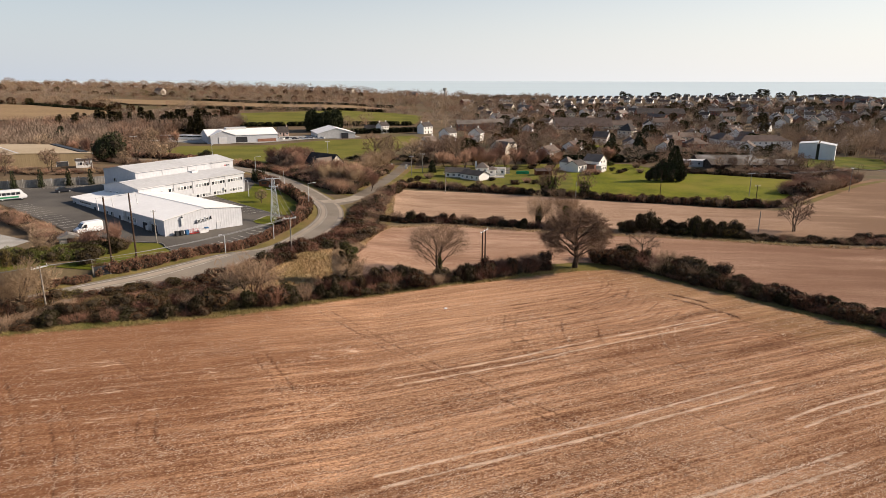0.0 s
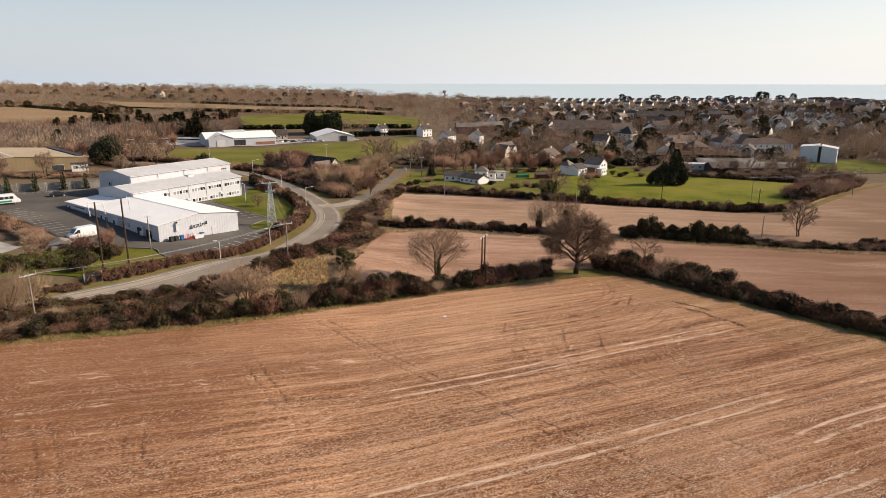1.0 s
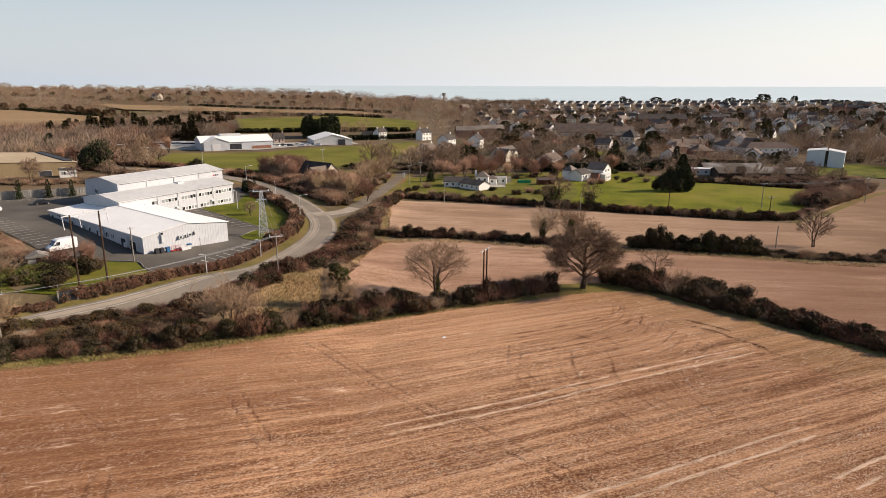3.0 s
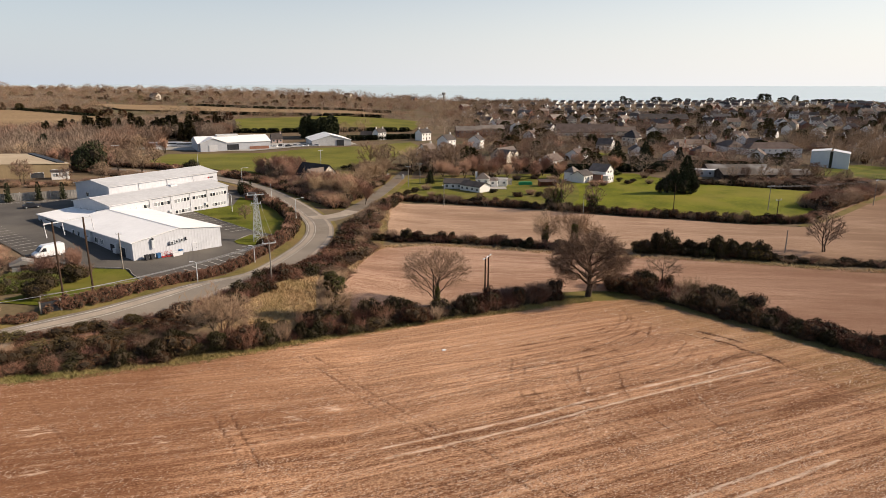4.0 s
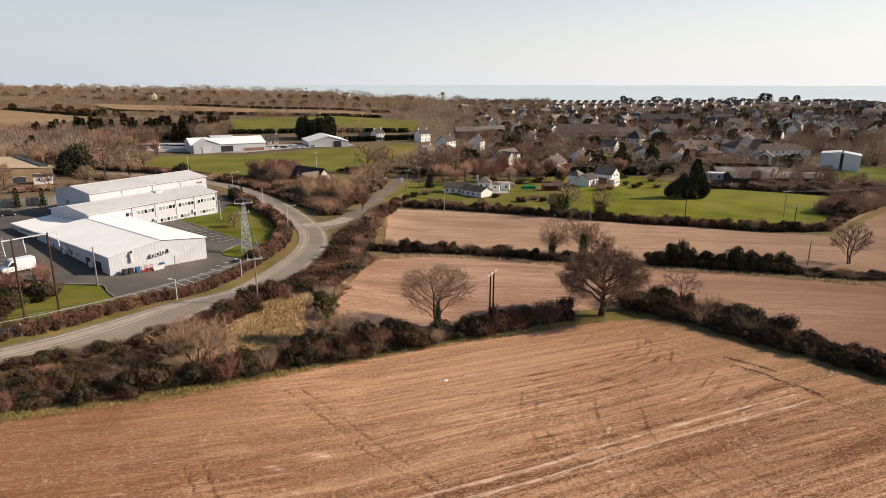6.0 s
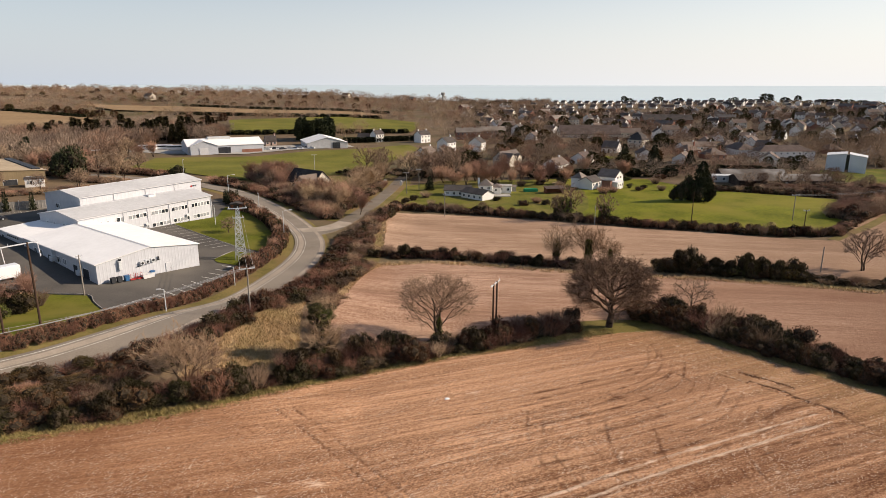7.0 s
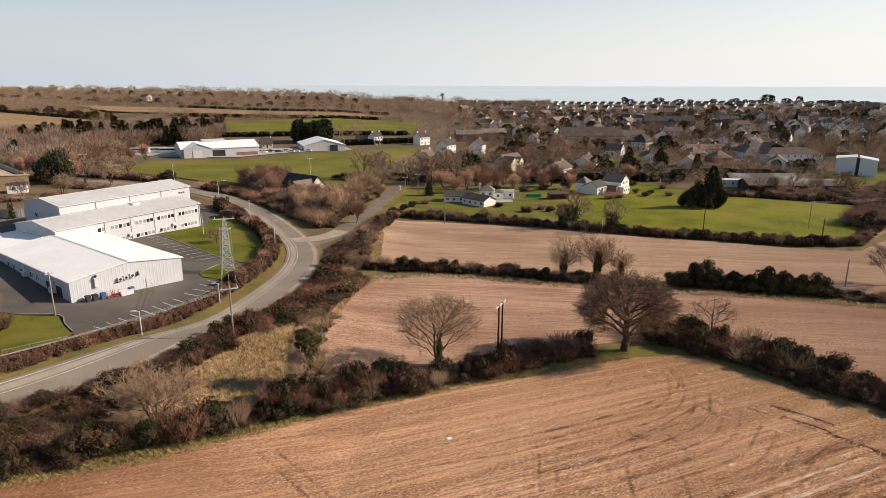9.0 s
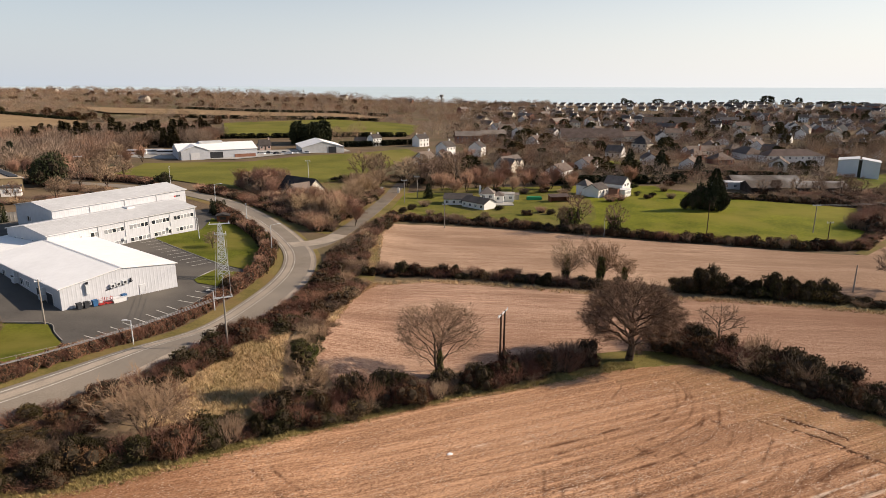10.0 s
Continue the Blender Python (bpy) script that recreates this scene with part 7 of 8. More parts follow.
for x, y, k in ((-560, 1150, 0), (-470, 1180, 1), (-640, 1120, 2), (-350, 1200, 6), (-250, 1230, 0), (-395, 905, 2), (-180, 1240, 2), (-60, 1230, 5), (-20, 1240, 1), (40, 1250, 5), (75, 1245, 2), (110, 1240, 5), (150, 1240, 5)):
    town_house(k, x, y, -30)
tower = thing("water_tower", 0, 1250, None, 0, "slim dark water tower near the shore", "tower")
part("shaft", tubes(((0, 0, -1), (0, 0, 13), 1.6, 1.4, 10)), "concrete", tower)
part("tank", tubes(((0, 0, 13), (0, 0, 18), 3.4, 3.8, 12)), "concrete", tower)

# ---- trees ----


def spoils(x, y):
    """True where a tree would stand in a house's sun or close before its front."""
    t = np.array(taken)
    dx, dy = x - t[:, 0], y - t[:, 1]
    far = np.hypot(t[:, 0], t[:, 1])
    sunward, aside = dx * 0.990 + dy * 0.139, np.abs(dx * 0.139 - dy * 0.990)
    before, off = -(dx * t[:, 0] + dy * t[:, 1]) / far, np.abs(dx * t[:, 1] - dy * t[:, 0]) / far
    return bool((((sunward > 0) & (sunward < 15) & (aside < t[:, 2] * 0.65)) | ((before > 0) & (before < 14) & (off < t[:, 2] * 0.6))).any())


OAK = domed_tree(101, "twig_dark", 12.4, 15.4, 2.4, 0.62, 22, 12, 15, thick=0.85)
ASH = domed_tree(102, "twig_pale", 10.6, 13.0, 2.4, 0.24, 12, 8, 8, ((-1.2, 0.3), (1.2, -0.2)), up=0.62, thick=0.6)
THORN = tree_meshes(103, "twig_pale", tall=7.5, trunk=0.09, spread=0.5, lift=0.1, kids=(2, 2, 1), shape=(0.5, 0.42, 0.26, 0.14), stems=5, lean=0.5)
SMALL = domed_tree(104, "twig", 6.0, 8.0, 1.6, 0.2, 9, 6, 5)
ROUND = [domed_tree(110 + k, "twig", 8.6, 6.6 + 0.5 * k, 1.6, 0.17, 9, 6, 6, ((-0.7, 0), (0.8, 0.3))[:1 + k % 2], 0.5, 1.15) for k in range(4)]
OLIVE = [tree_meshes(150 + k, "twig_pale", tall=8.5, trunk=0.12, spread=0.5, lift=0.16, kids=(3, 2, 1), shape=(0.32, 0.42, 0.26, 0.15), stems=2) for k in range(2)]
BIG_EVER = leafy_bush("crown", 95, "conifer", 3200, 0.13, 16)
REDDISH = [tree_meshes(120 + k, "twig_red", tall=7.0, trunk=0.09, spread=0.40, lift=0.2, kids=(2, 2, 1), shape=(0.42, 0.42, 0.26, 0.16), stems=4, lean=0.35) for k in range(3)]
YEW = [conifer_meshes(130 + k, 9.0, 3.4) for k in range(2)]
SPIRE = [conifer_meshes(140 + k, 4.2, 0.75, n=500, size=0.35) for k in range(2)]
rngv = random.Random(21)
tree_thing(26.9, 125.7, OAK, 1.0, 30, "large spreading bare oak at the field corner", "oak_tree")
IVY_STEM = leafy_bush("ivy", 90, "ivy", 900, 0.22, 9)


def ivy_on(t, wide, tall):
    part("ivy", IVY_STEM, "ivy", t, "dark green ivy on the stem", at=Matrix.Diagonal((wide, wide, tall / 1.6, 1)))


a1 = tree_thing(-0.8, 120.3, ASH, 1.0, 75, "bare twin-stemmed ash with ivy on its stem")
ivy_on(a1, 0.55, 4.2)
a2 = tree_thing(-17.6, 112.2, OLIVE[0], 0.9, 10, "slender bare tree wrapped in dark ivy")
ivy_rng = random.Random(5)
for k in range(16):
    dz = 0.2 + k * 0.5
    reach = 1.15 if k < 4 else 0.55 if k < 9 else 1.15
    w = ivy_rng.uniform(0.85, 1.1) * (1.3 if k < 4 or k > 11 else 1.0)
    m = pose(ivy_rng.uniform(-reach, reach), ivy_rng.uniform(-0.6, 0.6), dz, ivy_rng.uniform(-15, 15), ivy_rng.uniform(-15, 15), k * 77) @ Matrix.Diagonal((w, w, ivy_rng.uniform(0.8, 1.2), 1))
    part("ivy", BUSH["gorse" if k % 4 else "ivy", k % 4, False], "ivy", a2, "dark green ivy clump on the stem", at=m)
for k, (x, y) in enumerate(((-1.6, 0.5), (2.0, 0.4))):
    part("side_stem", BUSH["pale", k, False], "twig_pale", a2, "pale bare side stems", at=pose(x, y, 0.3 + k, 0, 0, 90 * k) @ Matrix.Diagonal((1.5, 1.5, 2.0, 1)))
tree_thing(-32.2, 101.3, THORN, 1.05, 0, "pale bare many-stemmed thorn tree above the brambles")
tree_thing(42.6, 132.0, SMALL, 1.05, 50, "small bare apple-like tree in the hedge")
tree_thing(89.0, 158.0, ROUND[3], 1.12, 0, "round bare tree in the far hedge")
for x, y, s, k in ((24.8, 164, 1.1, 0), (31.8, 163, 1.2, 1), (36.6, 162.5, 0.75, 0)):
    t = tree_thing(x, y, OLIVE[k % 2], s, rngv.uniform(0, 360), "upright bare hedgerow tree with ivy up its stems", group="trees of the middle hedge")
    ivy_on(t, 0.8, 5.2)
    part("ivy", IVY_STEM, "ivy", t, "dark green ivy up a side stem", at=pose(1.1, 0.2, 1.5) @ Matrix.Diagonal((0.55, 0.55, 2.4, 1)))
for x, y, s, k in ((36.2, 210.5, 1.3, 2), (45.6, 205, 1.1, 0), (33.6, 211.5, 0.8, 1), (12, 219, 0.45, 3), (87, 193, 0.4, 1)):
    t = tree_thing(x, y, ROUND[k], s, rngv.uniform(0, 360), "stunted ivy-clad tree in the clipped hedge", group="trees of the pasture hedge")
    ivy_on(t, 1.7, 5.4)
eb = thing("holly_bush", 48.5, 121.8, None, 0, "dense dark evergreen bush in the hedgerow", "bush")
part("foliage", BUSH["ever", 1, False], "ever", eb, at=pose(0, 0, -0.9) @ Matrix.Diagonal((2.7, 2.7, 3.0, 1)))
big = thing("evergreen_tree", 86.5, 241, None, 0, "great dark many-lobed evergreen tree on the pasture", "tree")
part("trunk", tubes(((0.6, 0, -0.3), (0.6, 0, 9), 0.5, 0.2, 7)), "bark", big)
spire = conifer_meshes(161, 13.6, 4.4, n=3000, size=0.75)[1]
part("crown", spire, "conifer", big, at=pose(0.6, 0, 0.2))
for x, y, z, w, h in ((-3.2, 0.6, 0.2, 2.5, 9.2), (2.6, 0.8, 0.3, 2.4, 10.6), (-6.0, -0.4, 0.0, 2.6, 7.4), (3.4, -0.8, 0.0, 1.9, 6.6), (-1.0, -2.2, 0.0, 2.6, 6.0), (-8.2, 0.6, 0.0, 1.9, 4.6)):
    part("crown", BIG_EVER, "conifer", big, at=pose(x, y, z, 0, 0, x * 57) @ Matrix.Diagonal((w, w, h / 1.7, 1)))
for x, y, s, k in ((-203, 340, 1.3, 1), (-5, 262, 0.6, 0), (100, 330, 1.2, 0), (114, 322, 1.0, 1), (90, 345, 1.1, 0)):
    t = tree_thing(x, y, YEW[k], s, rngv.uniform(0, 360), "broad dark evergreen tree", "evergreen_tree")
for x, y, w, h in ((-131, 252, 6.0, 12.5), (-137, 256, 4.5, 9.5), (-205, 340, 6.0, 10.0), (-98, 262, 3.0, 5.0)):
    t = thing("evergreen_tree", x, y, None, rngv.uniform(0, 360), "large rounded dark evergreen tree", "tree")
    part("crown", BIG_EVER, "conifer", t, at=Matrix.Diagonal((w, w, h / 1.7, 1)))
    part("trunk", tubes(((0, 0, -0.3), (0, 0, h * 0.5), 0.3, 0.15, 7)), "bark", t)
for x, y in ((-124.1, 181.7), (-118.4, 185.4), (-112.5, 189.2), (-107.6, 192.3)):
    tree_thing(x, y, SPIRE[rngv.randrange(2)], rngv.uniform(1.15, 1.35), rngv.uniform(0, 360), "slim dark columnar cypress by the back fence", "cypress_tree", group="cypresses by the fence")
for x, y in ((-63, 212), (-64.5, 214), (-61, 214)):
    tree_thing(x, y, SPIRE[rngv.randrange(2)], 1.0, rngv.uniform(0, 360), "dark cypress beside the offices", "cypress_tree", group="cypresses by the offices")
for x, y, s in ((-112, 222, 0.9), (-121, 217, 0.8), (-133, 214, 1.0), (-143, 206, 1.0), (-118, 246, 1.2), (-112, 250, 1.0), (-52, 178.5, 0.5)):
    tree_thing(x, y, ROUND[rngv.randrange(4)], s, rngv.uniform(0, 360), "bare young tree by the works", group="trees by the works")
# trees at the works' entrance and the lane's end
for x, y, m, sc in ((-61.5, 88.5, OLIVE[0], 1.05), (-64, 87, OLIVE[1], 0.95), (-62.5, 93.5, OLIVE[1], 0.7), (-70, 121.5, REDDISH[0], 0.7), (-66, 125.5, REDDISH[1], 0.75), (-74, 113, OLIVE[0], 0.6)):
    tree_thing(x, y, m, sc, rngv.uniform(0, 360), "pale bare tree at the roadside", group="trees by the entrance")
for x, y in ((-14, 286), (-9, 291), (-4, 287), (1, 294), (-12, 299), (5, 290), (-7, 305), (3, 303), (-24, 292), (-28, 300), (-33, 294)):
    tree_thing(x, y, ROUND[rngv.randrange(4)], rngv.uniform(1.3, 1.6), rngv.uniform(0, 360), "tall bare tree at the end of the lane", group="trees at the lane's end")
# thicket between the two roads, and gardens
for _ in range(85):
    t = rngv.random()
    x, y = -32 - 40 * t + rngv.uniform(-3, 10), 208 + 56 * t + rngv.uniform(-1, 10)
    if (x + 46.5) ** 2 + (y - 247) ** 2 < 90 or (abs((x + 46.5) * 0.97 + (y - 247) * 0.2) < 7 and -16 < y - 247 < 0 and rngv.random() < 0.8):
        continue
    m, s = (REDDISH[rngv.randrange(3)], rngv.uniform(0.85, 1.15)) if rngv.random() < 0.35 + 0.5 * t else (rngv.choice(OLIVE + OLIVE + ROUND[:2]), rngv.uniform(0.75, 1.0))
    tree_thing(x, y, m, s, rngv.uniform(0, 360), "bare reddish scrub tree in the roadside thicket", group="thicket between the roads")
for _ in range(26):
    y = rngv.uniform(212, 285)
    x = -29.5 + (y - 212) * 0.085 - rngv.uniform(0, 7)
    tree_thing(x, y, rngv.choice(OLIVE + OLIVE + ROUND[:2]), rngv.uniform(0.75, 1.05), rngv.uniform(0, 360), "bare tree beside the lane", group="trees beside the lane")
for _ in range(52):
    x, y = rngv.uniform(-14, 85), rngv.uniform(283, 400)
    if any((x - p) ** 2 + (y - q) ** 2 < (r * 0.8) ** 2 for p, q, r in taken) or spoils(x, y):
        continue
    m = ROUND[rngv.randrange(4)] if rngv.random() < 0.6 else REDDISH[rngv.randrange(3)]
    tree_thing(x, y, m, rngv.uniform(0.6, 1.1), rngv.uniform(0, 360), "bare garden tree among the houses", group="garden trees")
for x, y, k, sc in ((4, 268, 0, 1.0), (9, 275, 1, 1.1), (15, 271, 2, 0.95), (20, 278, 0, 1.15), (26, 272, 1, 0.9), (31, 281, 2, 1.1), (37, 274, 0, 1.0), (42, 283, 1, 1.15), (48, 277, 2, 0.9), (13, 284, 1, 1.2), (24, 287, 2, 1.15), (0, 279, 0, 1.1)):
    tree_thing(x, y, REDDISH[k], sc, x * 41, "slim reddish bare garden tree behind the bungalow", group="garden trees")

for x, y, k, sc in ((116, 268, 0, 0.8), (123, 272, 1, 0.7), (129, 268, 2, 0.9), (138, 270, 3, 0.75), (145, 267, 0, 0.9), (152, 271, 1, 0.8), (158, 276, 2, 0.9), (150, 282, 3, 1.0), (160, 288, 1, 0.9), (104, 276, 2, 0.8), (98, 280, 0, 0.9), (155, 262, 3, 0.7), (163, 270, 1, 0.8)):
    tree_thing(x, y, ROUND[k], sc, rngv.uniform(0, 360), "bare tree beside the long shed", group="trees by the long shed")
for x, y in ((-172, 300), (-165, 312), (-158, 305), (-150, 318), (-142, 308), (-168, 325), (-160, 338), (-152, 345), (-175, 345), (-185, 330), (-148, 290), (-138, 282), (-128, 276), (-155, 278), (-145, 268), (-132, 264), (-165, 285), (-178, 275), (-188, 300), (-192, 318), (-150, 358), (-165, 362), (-180, 366), (-124, 268), (-118, 274)):
    tree_thing(x, y, rngv.choice(ROUND + REDDISH), rngv.uniform(0.8, 1.2), rngv.uniform(0, 360), "bare tree at the wood's edge beside the pasture", group="trees at the wood's edge")

# ---- woods and far trees, beyond counting ----


def far_tree(seed, kind):
    rng = random.Random(seed)
    v, f = [], []

    def tri(a, b, c):
        k = len(v)
        v.extend((tuple(a), tuple(b), tuple(c)))
        f.append((k, k + 1, k + 2))

    if kind == "bare":
        s = Soup()
        s.limb(Vector((0, 0, -0.05)), Vector((0.01, 0, 0.5)), 0.022, 0.012, 3)
        v, f = s.v, s.f
        for _ in range(9):
            a = rng.uniform(0, math.tau)
            b = Vector((0, 0, rng.uniform(0.2, 0.5)))
            e = b + Vector((math.cos(a) * rng.uniform(0.12, 0.34), math.sin(a) * rng.uniform(0.12, 0.34), rng.uniform(0.2, 0.45)))
            k = len(v)
            v.extend((tuple(b), tuple(b + Vector((0.012, 0.012, 0))), tuple(e)))
            f.append((k, k + 1, k + 2))
        for _ in range(180):
            d = anyway(rng)
            r = rng.uniform(0.55, 1.0)
            p = Vector((d.x * 0.40 * r, d.y * 0.40 * r, 0.60 + d.z * 0.38 * r))
            e = (d + anyway(rng) * 0.6 + Vector((0, 0, 0.9))).normalized()
            w = e.cross(anyway(rng)).normalized() * 0.0075
            L = rng.uniform(0.12, 0.30)
            tri(p - w, p + w, p + e * L)
    else:
        for _ in range(420):
            if kind == "spruce":
                h = rng.random() ** 1.4
                r = 0.26 * (1 - h) * rng.uniform(0.6, 1.05)
            else:
                h = rng.random()
                r = 0.42 * math.sqrt(max(0.02, 1 - (2 * h - 0.9) ** 2 / 1.3)) * math.sqrt(rng.random()) * 1.05
            a = rng.uniform(0, math.tau)
            p = Vector((math.cos(a) * r, math.sin(a) * r, 0.05 + h * 0.92))
            e = Vector((math.cos(a), math.sin(a), rng.uniform(-0.3, 0.7))).normalized()
            w = e.cross(anyway(rng)).normalized() * 0.062
            tri(p - w, p + w, p + e * rng.uniform(0.12, 0.2))
    return np.array(v, dtype=float), f


FAR = {k: [far_tree(200 + i, k) for i in range(5)] for k in ("bare", "spruce", "round")}


def woods(name, spots, kind, material, label, seed):
    """Many trees in one mesh: spots are x, y, height, width."""
    rng = random.Random(seed)
    vs, fs, base = [], [], 0
    for x, y, h, w in spots:
        v, f = FAR[kind][rng.randrange(5)]
        a = rng.uniform(0, math.tau)
        c, s = math.cos(a), math.sin(a)
        out = np.empty_like(v)
        out[:, 0] = x + (v[:, 0] * c - v[:, 1] * s) * w
        out[:, 1] = y + (v[:, 0] * s + v[:, 1] * c) * w
        out[:, 2] = height(x, y) + v[:, 2] * h
        vs.append(out)
        fs += [tuple(base + i for i in t) for t in f]
        base += len(v)
    ob = new(name, mesh_from(name, np.concatenate(vs).tolist(), fs, material))
    return tagged(ob, label, "trees", kind="stuff")


def scatter(count, inside, box_, hs, seed, ratio=(0.8, 1.2), clear=True):
    rng = random.Random(seed)
    out = []
    tries = 0
    while len(out) < count and tries < count * 30:
        tries += 1
        x, y = rng.uniform(box_[0], box_[1]), rng.uniform(box_[2], box_[3])
        if not inside(x, y):
            continue
        if clear and any((x - p) ** 2 + (y - q) ** 2 < (r * 0.75) ** 2 for p, q, r in taken) or (clear and x > 0 and y < 1000 and spoils(x, y)):
            continue
        h = rng.uniform(*hs)
        out.append((x, y, h, h * rng.uniform(*ratio)))
    return out


def in_poly(x, y, poly):
    hit = False
    for (x0, y0), (x1, y1) in zip(poly, poly[1:] + poly[:1]):
        if (y0 > y) != (y1 > y) and x < x0 + (y - y0) / (y1 - y0) * (x1 - x0):
            hit = not hit
    return hit


OPEN_LAND = [[(-500, 640), (-380, 653), (-312, 604), (-278, 532), (-309, 513), (-420, 480)], [(-420, 770), (-205, 768), (-100, 779), (-63, 740), (-87, 690), (-181, 690), (-340, 700)],
             [(-194, 614), (-152, 652), (-106, 684), (-51, 674), (-21, 639), (-24, 535), (-84, 516), (-154, 493)], [(-135, 300), (-150, 352), (-98, 362), (-78, 388), (-50, 408), (-22, 438), (-14, 414), (-21, 372), (-30, 332), (-42, 296), (-60, 262), (-110, 285)],
             [(-175, 365), (-105, 365), (-40, 420), (-60, 450), (-110, 430), (-180, 440)], [(-180, 235), (-125, 235), (-125, 295), (-180, 295)], [(168, 300), (184, 345), (227, 362), (240, 350), (225, 318), (203, 300)], [(84, 362), (88, 376), (112, 380), (106, 364)]]
free = lambda x, y: not any(in_poly(x, y, p) for p in OPEN_LAND)
slope_of = lambda x, y: x / y
clump = lambda x, y, k=0.011: noise.noise(Vector((x * k, y * k * 0.7, 3.1)))


def mixed_woods(name, count, inside, box_, hs, seed, label, ratio=(1.0, 1.5), room=None, mass="wood_mass"):
    """A wood in three tones of bare twigs."""
    for i, (mat, share) in enumerate(((mass, 0.45), ("wood_grey", 0.33), ("wood_red", 0.22))):
        tone = lambda x, y, i=i: inside(x, y) and noise.noise(Vector((x * 0.02, y * 0.02, 9.0))) * (1, -1, 1)[i] > (-0.25, -0.15, 0.0)[i]
        fits = tone if room is None else lambda x, y: tone(x, y) and room(x, y)
        woods(name, scatter(int(count * share), fits, box_, hs, seed + 40 * i, ratio, room is None), "bare", mat, label, seed + i)


mixed_woods("bare_wood", 1900, lambda x, y: free(x, y) and in_poly(x, y, [(-262, 500), (-213, 545), (-153, 500), (-150, 430), (-180, 395), (-170, 310), (-260, 300), (-330, 370)]), (-390, -140, 290, 560), (3.5, 10.0), 1,
            "dense bare wood behind the works", mass="wood_dark")
woods("spruce_stand", scatter(64, lambda x, y: in_poly(x, y, [(-275, 480), (-155, 490), (-160, 425), (-260, 420)]), (-290, -140, 400, 520), (7, 15), 2, (0.7, 1.1)), "spruce", "ever", "dark spruces among the bare wood", 2)
woods("evergreen_clump", scatter(18, lambda x, y: True, (-100, -76, 452, 474), (10, 15), 3, (0.6, 0.8)), "round", "conifer", "clump of tall dark evergreens behind the sheds", 3)
mixed_woods("ridge_wood", 2500, lambda x, y: free(x, y) and x / y < -0.16 and clump(x, y) > -0.28, (-1000, -90, 640, 1330), (4, 9.5), 4, "bare woods and hedgerows on the far ridge", (1.0, 1.6))
mixed_woods("middle_wood", 1100, lambda x, y: free(x, y) and -0.2 < x / y < 0.16 and clump(x, y) > -0.2, (-250, 210, 480, 1340), (4, 11), 5, "bare trees between the fields and the shore", (1.0, 1.6))
mixed_woods("town_trees", 2500, lambda x, y: free(x, y) and 0.03 < x / y < 0.85 and (y < 930 or (y < 1290 and x / y < 0.17)), (10, 950, 300, 1320), (4, 8.5), 6, "bare trees among the houses of the town", (1.0, 1.4), mass="wood_dark")
mixed_woods("garden_scrub", 420, lambda x, y: y > 296 - 0.1 * x and not in_poly(x, y, [(20, 325), (50, 325), (50, 360), (20, 360)]), (-13, 160, 284, 420), (2, 5.5), 8, "bare garden bushes and small trees", (1.1, 1.7))
woods("town_evergreens", scatter(400, lambda x, y: free(x, y) and 0.03 < slope_of(x, y) < 0.85 and (y < 900 or slope_of(x, y) < 0.15), (-60, 950, 310, 1320), (4, 9), 7), "round", "gorse", "dark evergreens among the houses of the town", 7)
outside = lambda x, y: free(x, y) and not any((x - p) ** 2 + (y - q) ** 2 < (r * 0.55) ** 2 for p, q, r in taken)
mixed_woods("town_hedges", 2100, lambda x, y: 0.0 < x / y < 0.8 and y > 298 - 0.1 * x and y < 900, (5, 700, 290, 900), (1.6, 3.4), 81, "low bare garden hedges and bushes among the houses", (1.8, 3.0), outside, "wood_dark")
woods("town_bushes", scatter(520, lambda x, y: outside(x, y) and 0.0 < x / y < 0.8 and y > 298 - 0.1 * x, (5, 700, 290, 900), (1.6, 3.0), 83, (1.2, 2.2), False), "round", "bramble", "low leafy bushes in the gardens of the town", 83)
woods("right_wood", scatter(420, lambda x, y: free(x, y) and y > 0.95 * x + 40 and y < 1.9 * x, (225, 420, 290, 520), (7, 12), 8), "bare", "wood_mass", "dark bare wood behind the sports hall", 8)
woods("skyline_trees", scatter(26, lambda x, y: x > 0.28 * y, (300, 1000, 1310, 1345), (6, 10), 9, (1.3, 2.0)), "round", "conifer", "scattered dark trees on the skyline", 9)
woods("skyline_trees", scatter(110, lambda x, y: clump(x, y, 0.006) > -0.05, (-1150, 120, 1230, 1345), (9, 15), 19, (1.2, 1.7)), "bare", "wood_grey", "windswept bare trees on the skyline", 19)
woods("skyline_trees", [(359, 1318, 13, 14.3), (426, 1318, 11, 24.2), (641, 1318, 17, 28.9), (679, 1318, 11, 19.8), (704, 1318, 15, 13.5), (753, 1318, 10, 25.0), (778, 1318, 11, 28.6), (805, 1318, 11, 28.6), (833, 1318, 11, 28.6), (858, 1318, 10, 26.0), (881, 1318, 9, 23.4)], "round", "conifer", "large dark trees standing on the skyline", 39)
woods("skyline_trees", [(-777, 1165, 13, 23.4), (-709, 1165, 10, 15.0), (-673, 1165, 12, 18.0), (-628, 1165, 13, 16.9), (-604, 1165, 13, 22.1), (-591, 1165, 11, 17.6), (-558, 1165, 11, 15.4), (-536, 1165, 13, 15.6), (-506, 1165, 12, 24.0), (-493, 1165, 11, 22.0), (-459, 1165, 9, 14.4)] * 3, "bare", "wood_grey", "wind-shaped grey trees on the skyline", 49)
mixed_woods("ridge_scrub", 3000, lambda x, y: free(x, y) and x / y < -0.05 and clump(x, y, 0.016) > -0.2, (-1000, -40, 560, 1330), (2.2, 4.5), 71, "low bare scrub and hedges on the far slope", (1.8, 3.0))
